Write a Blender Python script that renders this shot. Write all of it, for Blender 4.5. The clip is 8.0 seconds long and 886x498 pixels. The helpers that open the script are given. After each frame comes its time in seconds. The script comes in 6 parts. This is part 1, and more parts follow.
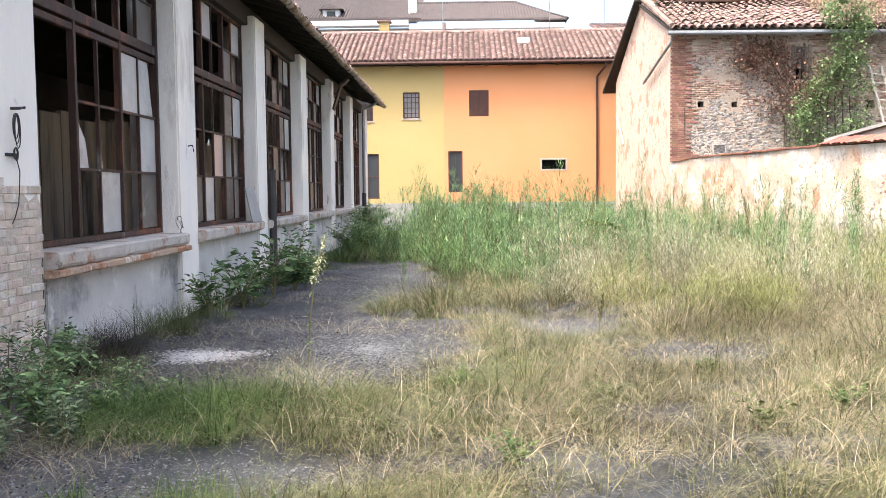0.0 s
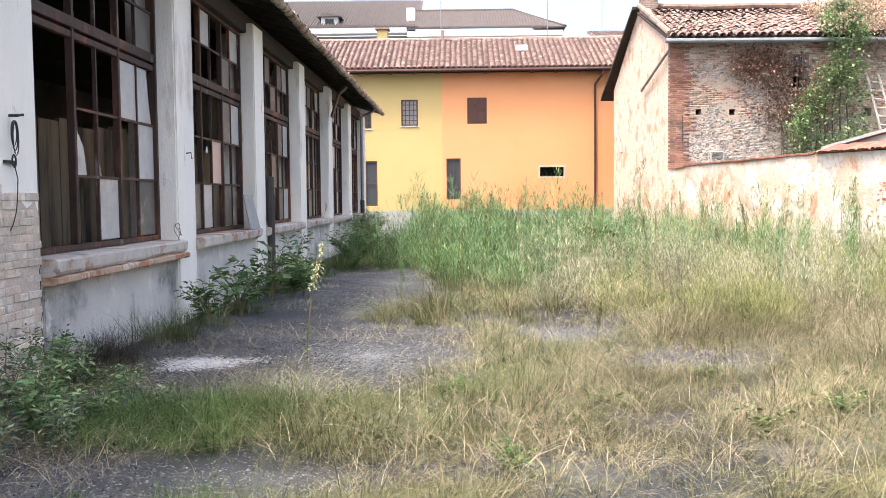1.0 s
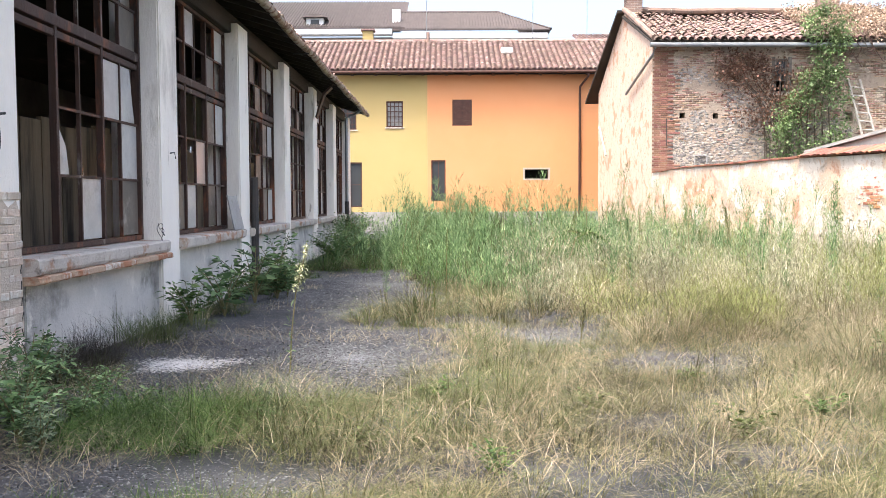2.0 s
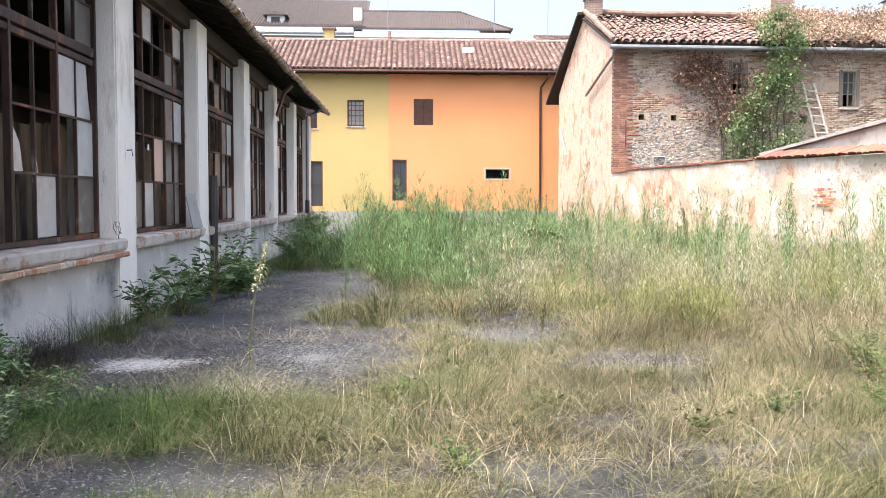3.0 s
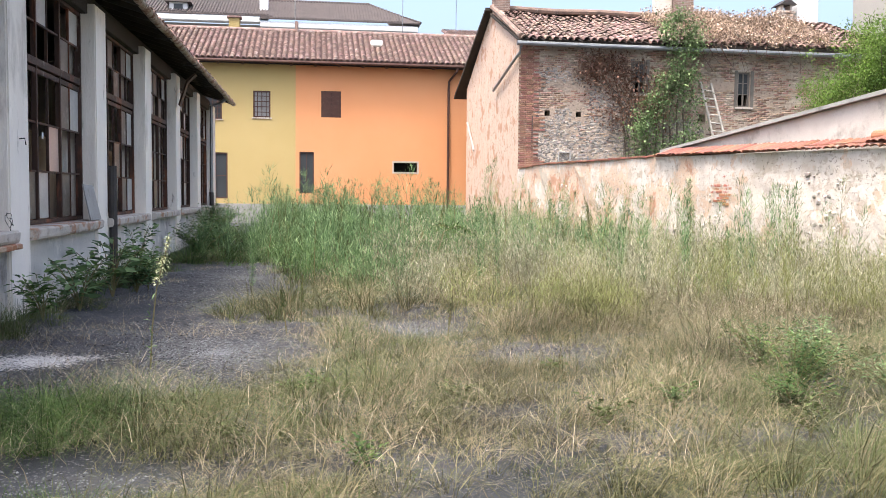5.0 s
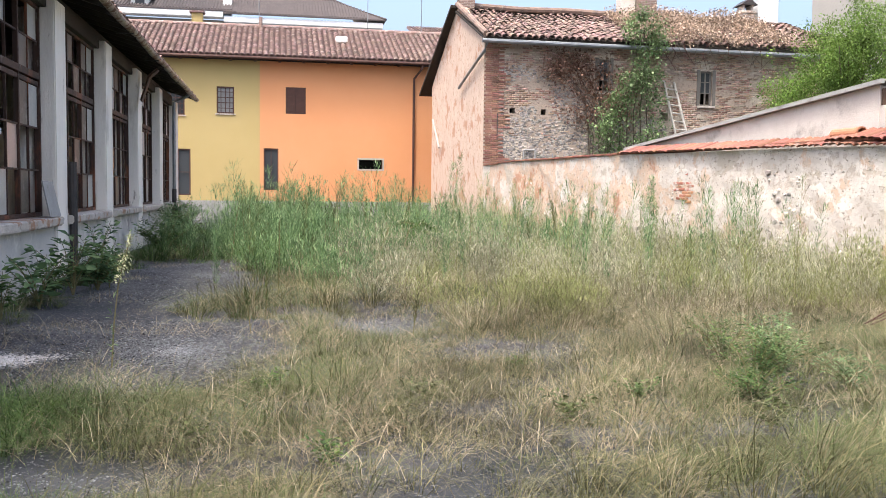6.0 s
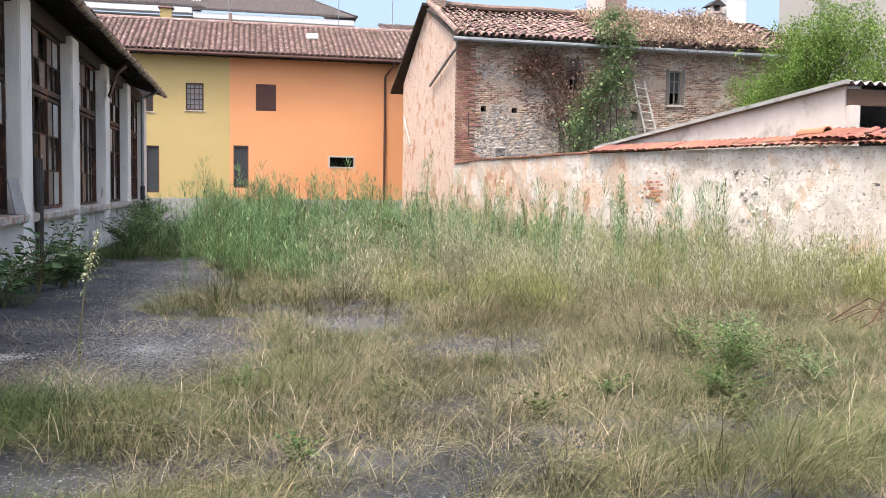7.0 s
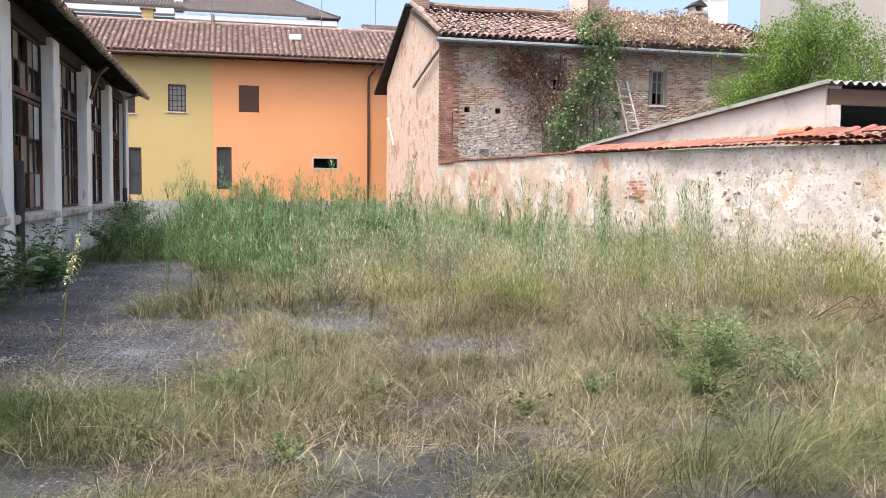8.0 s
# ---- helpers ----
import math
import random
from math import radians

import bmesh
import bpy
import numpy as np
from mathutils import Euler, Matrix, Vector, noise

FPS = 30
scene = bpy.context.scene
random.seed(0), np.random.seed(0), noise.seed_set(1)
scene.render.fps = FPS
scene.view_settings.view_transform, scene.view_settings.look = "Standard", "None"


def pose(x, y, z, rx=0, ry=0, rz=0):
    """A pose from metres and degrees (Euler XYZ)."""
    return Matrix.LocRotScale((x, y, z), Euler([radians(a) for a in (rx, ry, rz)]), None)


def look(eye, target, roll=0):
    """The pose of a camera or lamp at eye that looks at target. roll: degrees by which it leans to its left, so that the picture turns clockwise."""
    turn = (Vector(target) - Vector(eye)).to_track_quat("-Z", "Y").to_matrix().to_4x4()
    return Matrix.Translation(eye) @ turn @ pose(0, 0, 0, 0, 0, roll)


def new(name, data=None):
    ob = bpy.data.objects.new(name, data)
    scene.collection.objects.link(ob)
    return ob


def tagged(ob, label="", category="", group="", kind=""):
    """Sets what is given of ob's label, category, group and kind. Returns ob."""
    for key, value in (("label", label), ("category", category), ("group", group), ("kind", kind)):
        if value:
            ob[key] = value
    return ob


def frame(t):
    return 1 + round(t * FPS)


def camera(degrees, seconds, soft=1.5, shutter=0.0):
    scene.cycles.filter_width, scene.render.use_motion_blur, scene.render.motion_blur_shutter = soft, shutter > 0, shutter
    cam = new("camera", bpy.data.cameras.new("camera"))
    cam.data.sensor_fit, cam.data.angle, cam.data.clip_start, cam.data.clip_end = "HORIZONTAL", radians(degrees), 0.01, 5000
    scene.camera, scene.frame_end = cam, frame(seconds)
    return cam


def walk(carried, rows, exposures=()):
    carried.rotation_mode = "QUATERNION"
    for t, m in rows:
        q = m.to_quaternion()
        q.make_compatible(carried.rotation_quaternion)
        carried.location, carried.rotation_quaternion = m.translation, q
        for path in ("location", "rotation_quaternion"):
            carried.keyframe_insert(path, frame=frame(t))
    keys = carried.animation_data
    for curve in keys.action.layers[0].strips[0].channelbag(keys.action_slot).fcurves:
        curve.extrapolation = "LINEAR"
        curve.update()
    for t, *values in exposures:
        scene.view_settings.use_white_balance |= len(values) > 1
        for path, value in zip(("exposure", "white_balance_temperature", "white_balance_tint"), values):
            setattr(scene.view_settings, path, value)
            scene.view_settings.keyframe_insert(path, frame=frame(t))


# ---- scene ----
cam = camera(52.2, 8.0, soft=0.7)
EYE = 1.55
PATH = [  # seconds, pitch, roll, yaw: a slow pan from one standing point
    (0.0, -3.648, 0.569, 1.254), (0.5, -3.382, 0.595, 1.271), (1.0, -3.192, 0.552, 1.138), (1.5, -3.088, 0.383, 0.856),
    (3.0, -3.123, -0.104, -2.294), (3.5, -3.217, -0.274, -3.856), (4.0, -3.314, -0.408, -5.429),
    (4.5, -3.423, -0.442, -6.755), (5.0, -3.5, -0.568, -8.104), (6.5, -3.72, -0.738, -11.235),
    (7.0, -3.759, -0.827, -12.113), (7.5, -3.754, -0.758, -12.691), (8.0, -3.703, -0.574, -13.117),
]
walk(cam, [(t, pose(0, 0, EYE, 90 + p, r, y)) for t, p, r, y in PATH], exposures=[(0.0, 2.12, 6450, 10), (1.5, 2.1, 6450, 10), (3.5, 1.95, 6400, 10), (5.0, 1.68, 6300, 10), (6.5, 1.55, 6260, 10), (8.0, 1.52, 6250, 10)])

# ---- sky and sun ----
SUN_DIR = Vector((-0.27, -0.28, 0.92)).normalized()
world = bpy.data.worlds.new("sky")
scene.world = world
world.use_nodes = True
wn, wl = world.node_tree.nodes, world.node_tree.links
sky = wn.new("ShaderNodeTexSky")
sky.sky_type = "NISHITA"
sky.sun_disc = False
sky.sun_elevation = math.asin(SUN_DIR.z)
sky.sun_rotation = math.atan2(SUN_DIR.x, SUN_DIR.y)
sky.air_density, sky.dust_density = 0.9, 7.0
wl.new(sky.outputs[0], wn["Background"].inputs[0])
wn["Background"].inputs[1].default_value = 0.15
sun = bpy.data.lights.new("sun", "SUN")
sun.energy, sun.angle, sun.color = 1.25, radians(11), (1.0, 0.935, 0.84)
new("sun", sun).matrix_world = look(SUN_DIR * 60, (0, 0, 0))


# ---- materials ----
def nodes_of(name):
    m = bpy.data.materials.new(name)
    m.use_nodes = True
    return m, m.node_tree.nodes, m.node_tree.links, m.node_tree.nodes["Principled BSDF"]


def rgba(c):
    return (c[0], c[1], c[2], 1.0)


def noise_node(n, l, vec, scale, detail=4.0, rough=0.6):
    t = n.new("ShaderNodeTexNoise")
    t.inputs["Scale"].default_value, t.inputs["Detail"].default_value, t.inputs["Roughness"].default_value = scale, detail, rough
    l.new(vec, t.inputs["Vector"])
    return t.outputs["Fac"]


def step_node(n, l, fac, lo, hi):
    t = n.new("ShaderNodeMapRange")
    t.inputs["From Min"].default_value, t.inputs["From Max"].default_value = lo, hi
    l.new(fac, t.inputs["Value"])
    return t.outputs["Result"]


def mix_node(n, l, fac, a, b, blend="MIX"):
    t = n.new("ShaderNodeMix")
    t.data_type, t.blend_type = "RGBA", blend
    for sock, v in ((t.inputs["Factor"], fac), (t.inputs["A"], a), (t.inputs["B"], b)):
        if isinstance(v, (tuple, list)):
            sock.default_value = rgba(v)
        elif isinstance(v, (int, float)):
            sock.default_value = v
        else:
            l.new(v, sock)
    return t.outputs["Result"]


def math_node(n, l, op, a, b):
    t = n.new("ShaderNodeMath")
    t.operation = op
    for k, v in enumerate((a, b)):
        if isinstance(v, (int, float)):
            t.inputs[k].default_value = v
        else:
            l.new(v, t.inputs[k])
    return t.outputs[0]


def place_node(n, l, sx=1.0, sy=1.0, sz=1.0):
    g = n.new("ShaderNodeNewGeometry")
    m = n.new("ShaderNodeMapping")
    m.inputs["Scale"].default_value = (sx, sy, sz)
    l.new(g.outputs["Position"], m.inputs["Vector"])
    return m.outputs["Vector"]


def bump_node(n, l, p, height, strength, dist=0.02):
    b = n.new("ShaderNodeBump")
    b.inputs["Strength"].default_value, b.inputs["Distance"].default_value = strength, dist
    l.new(height, b.inputs["Height"])
    l.new(b.outputs["Normal"], p.inputs["Normal"])


def surf(name, base, alt, scale=2.0, rough=0.85, bump=0.4, fine=45.0, spots=None, spot_scale=0.8, lo=0.55, hi=0.65,
         spots2=None, spot2_scale=1.5, lo2=0.58, hi2=0.66, stretch=(1, 1, 1), vary=0.0, metal=0.0, spec=0.3, random_by="", dist=0.02):
    """A worn surface: two close colours, up to two kinds of stains with edges, fine grain and relief."""
    m, n, l, p = nodes_of(name)
    v = place_node(n, l, *stretch)
    c = mix_node(n, l, step_node(n, l, noise_node(n, l, v, scale), 0.3, 0.7), base, alt)
    if spots:
        c = mix_node(n, l, step_node(n, l, noise_node(n, l, v, spot_scale, 7.0, 0.65), lo, hi), c, spots)
    if spots2:
        c = mix_node(n, l, step_node(n, l, noise_node(n, l, v, spot2_scale, 7.0, 0.7), lo2, hi2), c, spots2)
    grain = noise_node(n, l, v, fine, 5.0, 0.7)
    c = mix_node(n, l, 0.35, c, mix_node(n, l, step_node(n, l, grain, 0.25, 0.75), (0.35, 0.35, 0.35), (0.65, 0.65, 0.65)), "OVERLAY")
    if random_by:
        src = n.new("ShaderNodeObjectInfo").outputs["Random"] if random_by == "object" else n.new("ShaderNodeNewGeometry").outputs["Random Per Island"]
        h = n.new("ShaderNodeHueSaturation")
        l.new(c, h.inputs["Color"])
        l.new(step_node_out(n, l, src, 1 - vary, 1 + vary), h.inputs["Value"])
        w = n.new("ShaderNodeTexWhiteNoise")
        w.noise_dimensions = "1D"
        l.new(src, w.inputs["W"])
        l.new(step_node_out(n, l, w.outputs["Value"], 0.5 - vary * 0.06, 0.5 + vary * 0.06), h.inputs["Hue"])
        c = h.outputs["Color"]
    l.new(c, p.inputs["Base Color"])
    p.inputs["Roughness"].default_value, p.inputs["Metallic"].default_value = rough, metal
    p.inputs["Specular IOR Level"].default_value = spec
    if bump:
        bump_node(n, l, p, math_node(n, l, "ADD", grain, noise_node(n, l, v, fine * 0.2)), bump, dist)
    return m


def step_node_out(n, l, fac, lo, hi):
    t = n.new("ShaderNodeMapRange")
    t.inputs["To Min"].default_value, t.inputs["To Max"].default_value = lo, hi
    l.new(fac, t.inputs["Value"])
    return t.outputs["Result"]


def leaf(name, a, b, c, rough=0.6, through_light=0.35):
    """Foliage: three colours shared out over the separate blades, with light passing through."""
    m, n, l, p = nodes_of(name)
    isl = n.new("ShaderNodeNewGeometry").outputs["Random Per Island"]
    v = place_node(n, l)
    tuft = step_node(n, l, noise_node(n, l, v, 2.2, 3.0), 0.38, 0.62)
    col = mix_node(n, l, math_node(n, l, "ADD", math_node(n, l, "MULTIPLY", isl, 0.35), math_node(n, l, "MULTIPLY", tuft, 0.65)), a, b)
    col = mix_node(n, l, step_node(n, l, isl, 0.6, 1.0), col, c)
    # wide value spread per blade puts shadow contrast between blades into the colour
    patch = math_node(n, l, "MULTIPLY", step_node_out(n, l, step_node(n, l, noise_node(n, l, v, 1.1, 3.0), 0.34, 0.66), 0.66, 1.32), step_node_out(n, l, isl, 0.42, 1.4))
    h = n.new("ShaderNodeHueSaturation")
    l.new(col, h.inputs["Color"])
    l.new(patch, h.inputs["Value"])
    l.new(h.outputs["Color"], p.inputs["Base Color"])
    p.inputs["Roughness"].default_value, p.inputs["Specular IOR Level"].default_value = rough, 0.25
    tr = n.new("ShaderNodeBsdfTranslucent")
    l.new(h.outputs["Color"], tr.inputs["Color"])
    mx = n.new("ShaderNodeMixShader")
    mx.inputs[0].default_value = through_light
    l.new(p.outputs[0], mx.inputs[1])
    l.new(tr.outputs[0], mx.inputs[2])
    l.new(mx.outputs[0], n["Material Output"].inputs[0])
    return m


def brick_mat(name, across, a, b, mortar):
    """Old brickwork on a wall that runs along the axis `across`."""
    m, n, l, p = nodes_of(name)
    v = place_node(n, l)
    sp = n.new("ShaderNodeSeparateXYZ")
    l.new(v, sp.inputs[0])
    cb = n.new("ShaderNodeCombineXYZ")
    wob = math_node(n, l, "MULTIPLY", noise_node(n, l, v, 1.2), 0.06)
    l.new(sp.outputs[across], cb.inputs[0])
    l.new(math_node(n, l, "ADD", sp.outputs["Z"], wob), cb.inputs[1])
    t = n.new("ShaderNodeTexBrick")
    for k, val in (("Scale", 1.0), ("Mortar Size", 0.011), ("Brick Width", 0.26), ("Row Height", 0.07), ("Bias", 0.0)):
        t.inputs[k].default_value = val
    t.inputs["Color1"].default_value, t.inputs["Color2"].default_value, t.inputs["Mortar"].default_value = rgba(a), rgba(b), rgba(mortar)
    l.new(cb.outputs[0], t.inputs["Vector"])
    c = mix_node(n, l, 0.5, t.outputs["Color"], mix_node(n, l, step_node(n, l, noise_node(n, l, v, 7.0), 0.3, 0.7), (0.3, 0.3, 0.3), (0.7, 0.7, 0.7)), "OVERLAY")
    height = math_node(n, l, "SUBTRACT", 1.0, t.outputs["Fac"])
    grain = noise_node(n, l, v, 40.0)
    c = mix_node(n, l, 0.3, c, mix_node(n, l, step_node(n, l, grain, 0.3, 0.7), (0.3, 0.3, 0.3), (0.7, 0.7, 0.7)), "OVERLAY")
    l.new(c, p.inputs["Base Color"])
    p.inputs["Roughness"].default_value, p.inputs["Specular IOR Level"].default_value = 0.9, 0.2
    bump_node(n, l, p, mix_node(n, l, 0.25, height, grain), 0.7, 0.03)
    return m


M_PILLAR = surf("white_render", (0.89, 0.83, 0.745), (0.78, 0.73, 0.655), 1.2, spots=(0.5, 0.45, 0.38), spot_scale=1.6, lo=0.57, hi=0.72, spots2=(0.42, 0.37, 0.31), spot2_scale=4.5, lo2=0.62, hi2=0.7, stretch=(1, 1, 0.3), bump=0.6)
M_PARAPET = surf("grey_render", (0.66, 0.62, 0.56), (0.5, 0.48, 0.44), 1.1, spots=(0.22, 0.2, 0.18), spot_scale=1.1, lo=0.53, hi=0.68, spots2=(0.74, 0.7, 0.63), spot2_scale=2.6, lo2=0.54, hi2=0.62, bump=0.7)
M_SILL = surf("worn_concrete", (0.58, 0.53, 0.47), (0.42, 0.38, 0.33), 3.0, spots=(0.36, 0.2, 0.12), spot_scale=2.2, lo=0.53, hi=0.62, spots2=(0.2, 0.17, 0.14), spot2_scale=6.0, lo2=0.58, hi2=0.66, bump=0.8)
# red-brown spots also paint in the lit wood of some bars
M_FRAME = surf("dark_brown_frame", (0.075, 0.038, 0.026), (0.03, 0.02, 0.016), 4.0, rough=0.6, spots=(0.26, 0.09, 0.042), spot_scale=2.0, lo=0.54, hi=0.68, spots2=(0.2, 0.17, 0.15), spot2_scale=5.0, lo2=0.6, hi2=0.68, stretch=(1, 1, 0.25))
M_BOARD = surf("interior_boards", (0.44, 0.33, 0.22), (0.26, 0.19, 0.12), 3.0, stretch=(1, 1, 0.12), spots=(0.07, 0.055, 0.04), spot_scale=1.4, lo=0.52, hi=0.66)
M_INSIDE = surf("dark_grey_interior", (0.16, 0.145, 0.13), (0.08, 0.075, 0.068), 0.8)
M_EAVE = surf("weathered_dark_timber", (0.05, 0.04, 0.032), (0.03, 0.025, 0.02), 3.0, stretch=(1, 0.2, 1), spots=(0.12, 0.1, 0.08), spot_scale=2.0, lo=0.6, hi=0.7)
M_GUTTER = surf("rusty_grey_gutter", (0.4, 0.35, 0.29), (0.24, 0.18, 0.13), 4.5, rough=0.65, spots=(0.13, 0.06, 0.032), spot_scale=4.5, lo=0.48, hi=0.58, spots2=(0.5, 0.46, 0.4), spot2_scale=7.0, lo2=0.58, hi2=0.64, metal=0.15)
M_ZINC = surf("grey_zinc", (0.3, 0.31, 0.315), (0.22, 0.23, 0.235), 3.0, rough=0.45, metal=0.6, bump=0.1)
M_DARKPIPE = surf("dark_cast_iron", (0.035, 0.035, 0.035), (0.06, 0.05, 0.045), 4.0, rough=0.6)
M_TILE = surf("weathered_clay_tile", (0.25, 0.165, 0.14), (0.155, 0.105, 0.095), 3.0, spots=(0.36, 0.31, 0.28), spot_scale=4.0, lo=0.52, hi=0.68, vary=0.32, random_by="island", bump=0.3)
M_OLDTILE = surf("mossy_old_clay_tile", (0.26, 0.17, 0.14), (0.17, 0.115, 0.098), 3.0, spots=(0.065, 0.058, 0.053), spot_scale=2.5, lo=0.5, hi=0.7, spots2=(0.4, 0.33, 0.27), spot2_scale=5.0, vary=0.4, random_by="object", bump=0.4)
M_OLDTILE2 = surf("mossy_old_clay_tile_rows", (0.26, 0.17, 0.14), (0.17, 0.115, 0.098), 3.0, spots=(0.065, 0.058, 0.053), spot_scale=2.5, lo=0.5, hi=0.7, spots2=(0.4, 0.33, 0.27), spot2_scale=5.0, vary=0.4, random_by="island", bump=0.4)
M_GREYTILE = surf("brown_grey_tile", (0.105, 0.088, 0.082), (0.072, 0.062, 0.06), 2.0, vary=0.25, random_by="island", bump=0.2)
M_COPING = surf("red_coping_tile", (0.27, 0.112, 0.075), (0.2, 0.09, 0.065), 3.0, spots=(0.2, 0.15, 0.125), spot_scale=3.0, lo=0.56, hi=0.7, vary=0.25, random_by="object", bump=0.4)
M_YELLOW = surf("yellow_render", (0.45, 0.345, 0.15), (0.425, 0.325, 0.135), 0.5, bump=0.15, spots=(0.44, 0.35, 0.165), spot_scale=0.3, lo=0.5, hi=0.8)
M_ORANGE = surf("orange_render", (0.62, 0.29, 0.135), (0.6, 0.272, 0.122), 0.4, bump=0.15, spots=(0.62, 0.305, 0.15), spot_scale=0.25, lo=0.45, hi=0.8)
M_PLINTH = surf("grey_stone_plinth", (0.36, 0.35, 0.33), (0.25, 0.25, 0.24), 3.0)
M_BROWNWOOD = surf("brown_painted_wood", (0.085, 0.04, 0.03), (0.06, 0.03, 0.022), 5.0, rough=0.55)
M_BRICKWALL = surf("rubble_bedding_mortar", (0.4, 0.325, 0.255), (0.31, 0.245, 0.195), 1.6, spots=(0.46, 0.395, 0.32), spot_scale=0.8, lo=0.5, hi=0.62, spots2=(0.2, 0.145, 0.115), spot2_scale=6.5, lo2=0.56, hi2=0.62, fine=14.0, bump=0.9, dist=0.05)
M_GABLE = surf("peeling_gable_plaster", (0.64, 0.5, 0.4), (0.55, 0.4, 0.305), 2.2, spots=(0.48, 0.27, 0.175), spot_scale=1.1, lo=0.55, hi=0.6, spots2=(0.4, 0.27, 0.195), spot2_scale=7.0, lo2=0.57, hi2=0.62, fine=16.0, bump=0.8, dist=0.04)


def peeling_wall(name):
    """Limewash flaking off rubble: chalky white, with peach plaster towards the far end, bare grey render, stones and pits."""
    m, n, l, p = nodes_of(name)
    v = place_node(n, l)
    sp = n.new("ShaderNodeSeparateXYZ")
    l.new(v, sp.inputs[0])
    c = mix_node(n, l, step_node(n, l, noise_node(n, l, v, 1.8, 6.0), 0.35, 0.65), (0.68, 0.62, 0.555), (0.57, 0.505, 0.44))
    far = step_node(n, l, sp.outputs["Y"], 15.0, 24.0)
    edge = math_node(n, l, "ADD", noise_node(n, l, v, 1.1, 8.0, 0.66), math_node(n, l, "MULTIPLY", far, 0.13))
    c = mix_node(n, l, step_node(n, l, edge, 0.575, 0.605), c, (0.6, 0.45, 0.34))
    c = mix_node(n, l, step_node(n, l, edge, 0.68, 0.72), c, (0.48, 0.27, 0.18))
    c = mix_node(n, l, step_node(n, l, noise_node(n, l, place_node(n, l, 1, 1, 1.6), 0.75, 6.0, 0.6), 0.6, 0.62), c, (0.5, 0.44, 0.36))
    flake = noise_node(n, l, v, 5.5, 9.0, 0.7)
    c = mix_node(n, l, math_node(n, l, "MULTIPLY", step_node(n, l, flake, 0.53, 0.56), 0.75), c, (0.52, 0.44, 0.36))
    pit = noise_node(n, l, place_node(n, l, 1, 1, 1.5), 11.0, 5.0, 0.65)
    c = mix_node(n, l, math_node(n, l, "MULTIPLY", step_node(n, l, pit, 0.6, 0.635), 0.8), c, (0.28, 0.24, 0.2))
    l.new(c, p.inputs["Base Color"])
    p.inputs["Roughness"].default_value, p.inputs["Specular IOR Level"].default_value = 0.92, 0.15
    h = math_node(n, l, "SUBTRACT", noise_node(n, l, v, 3.0, 8.0, 0.65), math_node(n, l, "MULTIPLY", step_node(n, l, flake, 0.56, 0.585), 0.12))
    h = math_node(n, l, "SUBTRACT", h, math_node(n, l, "MULTIPLY", step_node(n, l, pit, 0.63, 0.66), 0.3))
    bump_node(n, l, p, h, 0.8, 0.06)
    return m


M_YARDWALL = peeling_wall("peeling_yard_wall")
M_WHITEWASH = surf("stained_whitewash", (0.64, 0.59, 0.53), (0.52, 0.47, 0.42), 1.2, spots=(0.34, 0.3, 0.26), spot_scale=1.6, lo=0.52, hi=0.68)
M_GROUND = surf("gravelly_asphalt", (0.06, 0.064, 0.072), (0.032, 0.035, 0.041), 0.9, rough=0.95, fine=60.0, spots=(0.15, 0.152, 0.16), spot_scale=0.55, lo=0.48, hi=0.74, spots2=(0.24, 0.24, 0.245), spot2_scale=26.0, lo2=0.57, hi2=0.64, bump=1.0, dist=0.03)
M_PLAIN = surf("plain_far_render", (0.42, 0.39, 0.34), (0.37, 0.345, 0.305), 0.3)
M_WHITE = surf("white_paint", (0.75, 0.75, 0.74), (0.66, 0.66, 0.65), 2.0)
M_FROST = surf("dusty_milky_glass", (0.52, 0.51, 0.48), (0.38, 0.37, 0.35), 3.0, rough=0.35, bump=0.1, spec=0.5, spots=(0.22, 0.2, 0.17), spot_scale=2.5, lo=0.55, hi=0.75)
M_FROSTDIM = surf("grimy_milky_glass", (0.17, 0.15, 0.125), (0.09, 0.08, 0.068), 2.5, rough=0.4, bump=0.1, spec=0.4, spots=(0.3, 0.28, 0.25), spot_scale=3.0, lo=0.56, hi=0.7)
# the pink reflection of these panes is put into the base colour
M_PINK = surf("pink_reflection_pane", (0.52, 0.4, 0.34), (0.46, 0.36, 0.3), 2.0, rough=0.35, bump=0.1, spec=0.5)
M_GLASS, gn, gl, gp = nodes_of("dirty_window_glass")
gp.inputs["Transmission Weight"].default_value, gp.inputs["Roughness"].default_value = 0.9, 0.25
gp.inputs["Base Color"].default_value = (0.55, 0.56, 0.55, 1)
M_DARKGLASS, gn, gl, gp = nodes_of("dark_house_glass")
gp.inputs["Base Color"].default_value, gp.inputs["Roughness"].default_value = (0.05, 0.056, 0.06, 1), 0.25
gp.inputs["Specular IOR Level"].default_value = 0.25
M_PALEGLASS = surf("pale_grey_house_glass", (0.3, 0.31, 0.31), (0.2, 0.21, 0.215), 3.0, rough=0.3, bump=0.0)
# near-black for painted room shade behind openings, and for the wall crack
M_BLACK = surf("black_shade_and_crack", (0.012, 0.012, 0.012), (0.008, 0.008, 0.008), 3.0)
L_DRY = leaf("dry_grass", (0.162, 0.155, 0.07), (0.09, 0.1, 0.038), (0.25, 0.222, 0.125), through_light=0.24)
L_STRAW = leaf("bleached_straw", (0.34, 0.285, 0.195), (0.235, 0.19, 0.12), (0.42, 0.36, 0.26), through_light=0.22)
L_OLIVE = leaf("half_green_grass", (0.1, 0.13, 0.042), (0.145, 0.165, 0.064), (0.06, 0.09, 0.028), through_light=0.25)
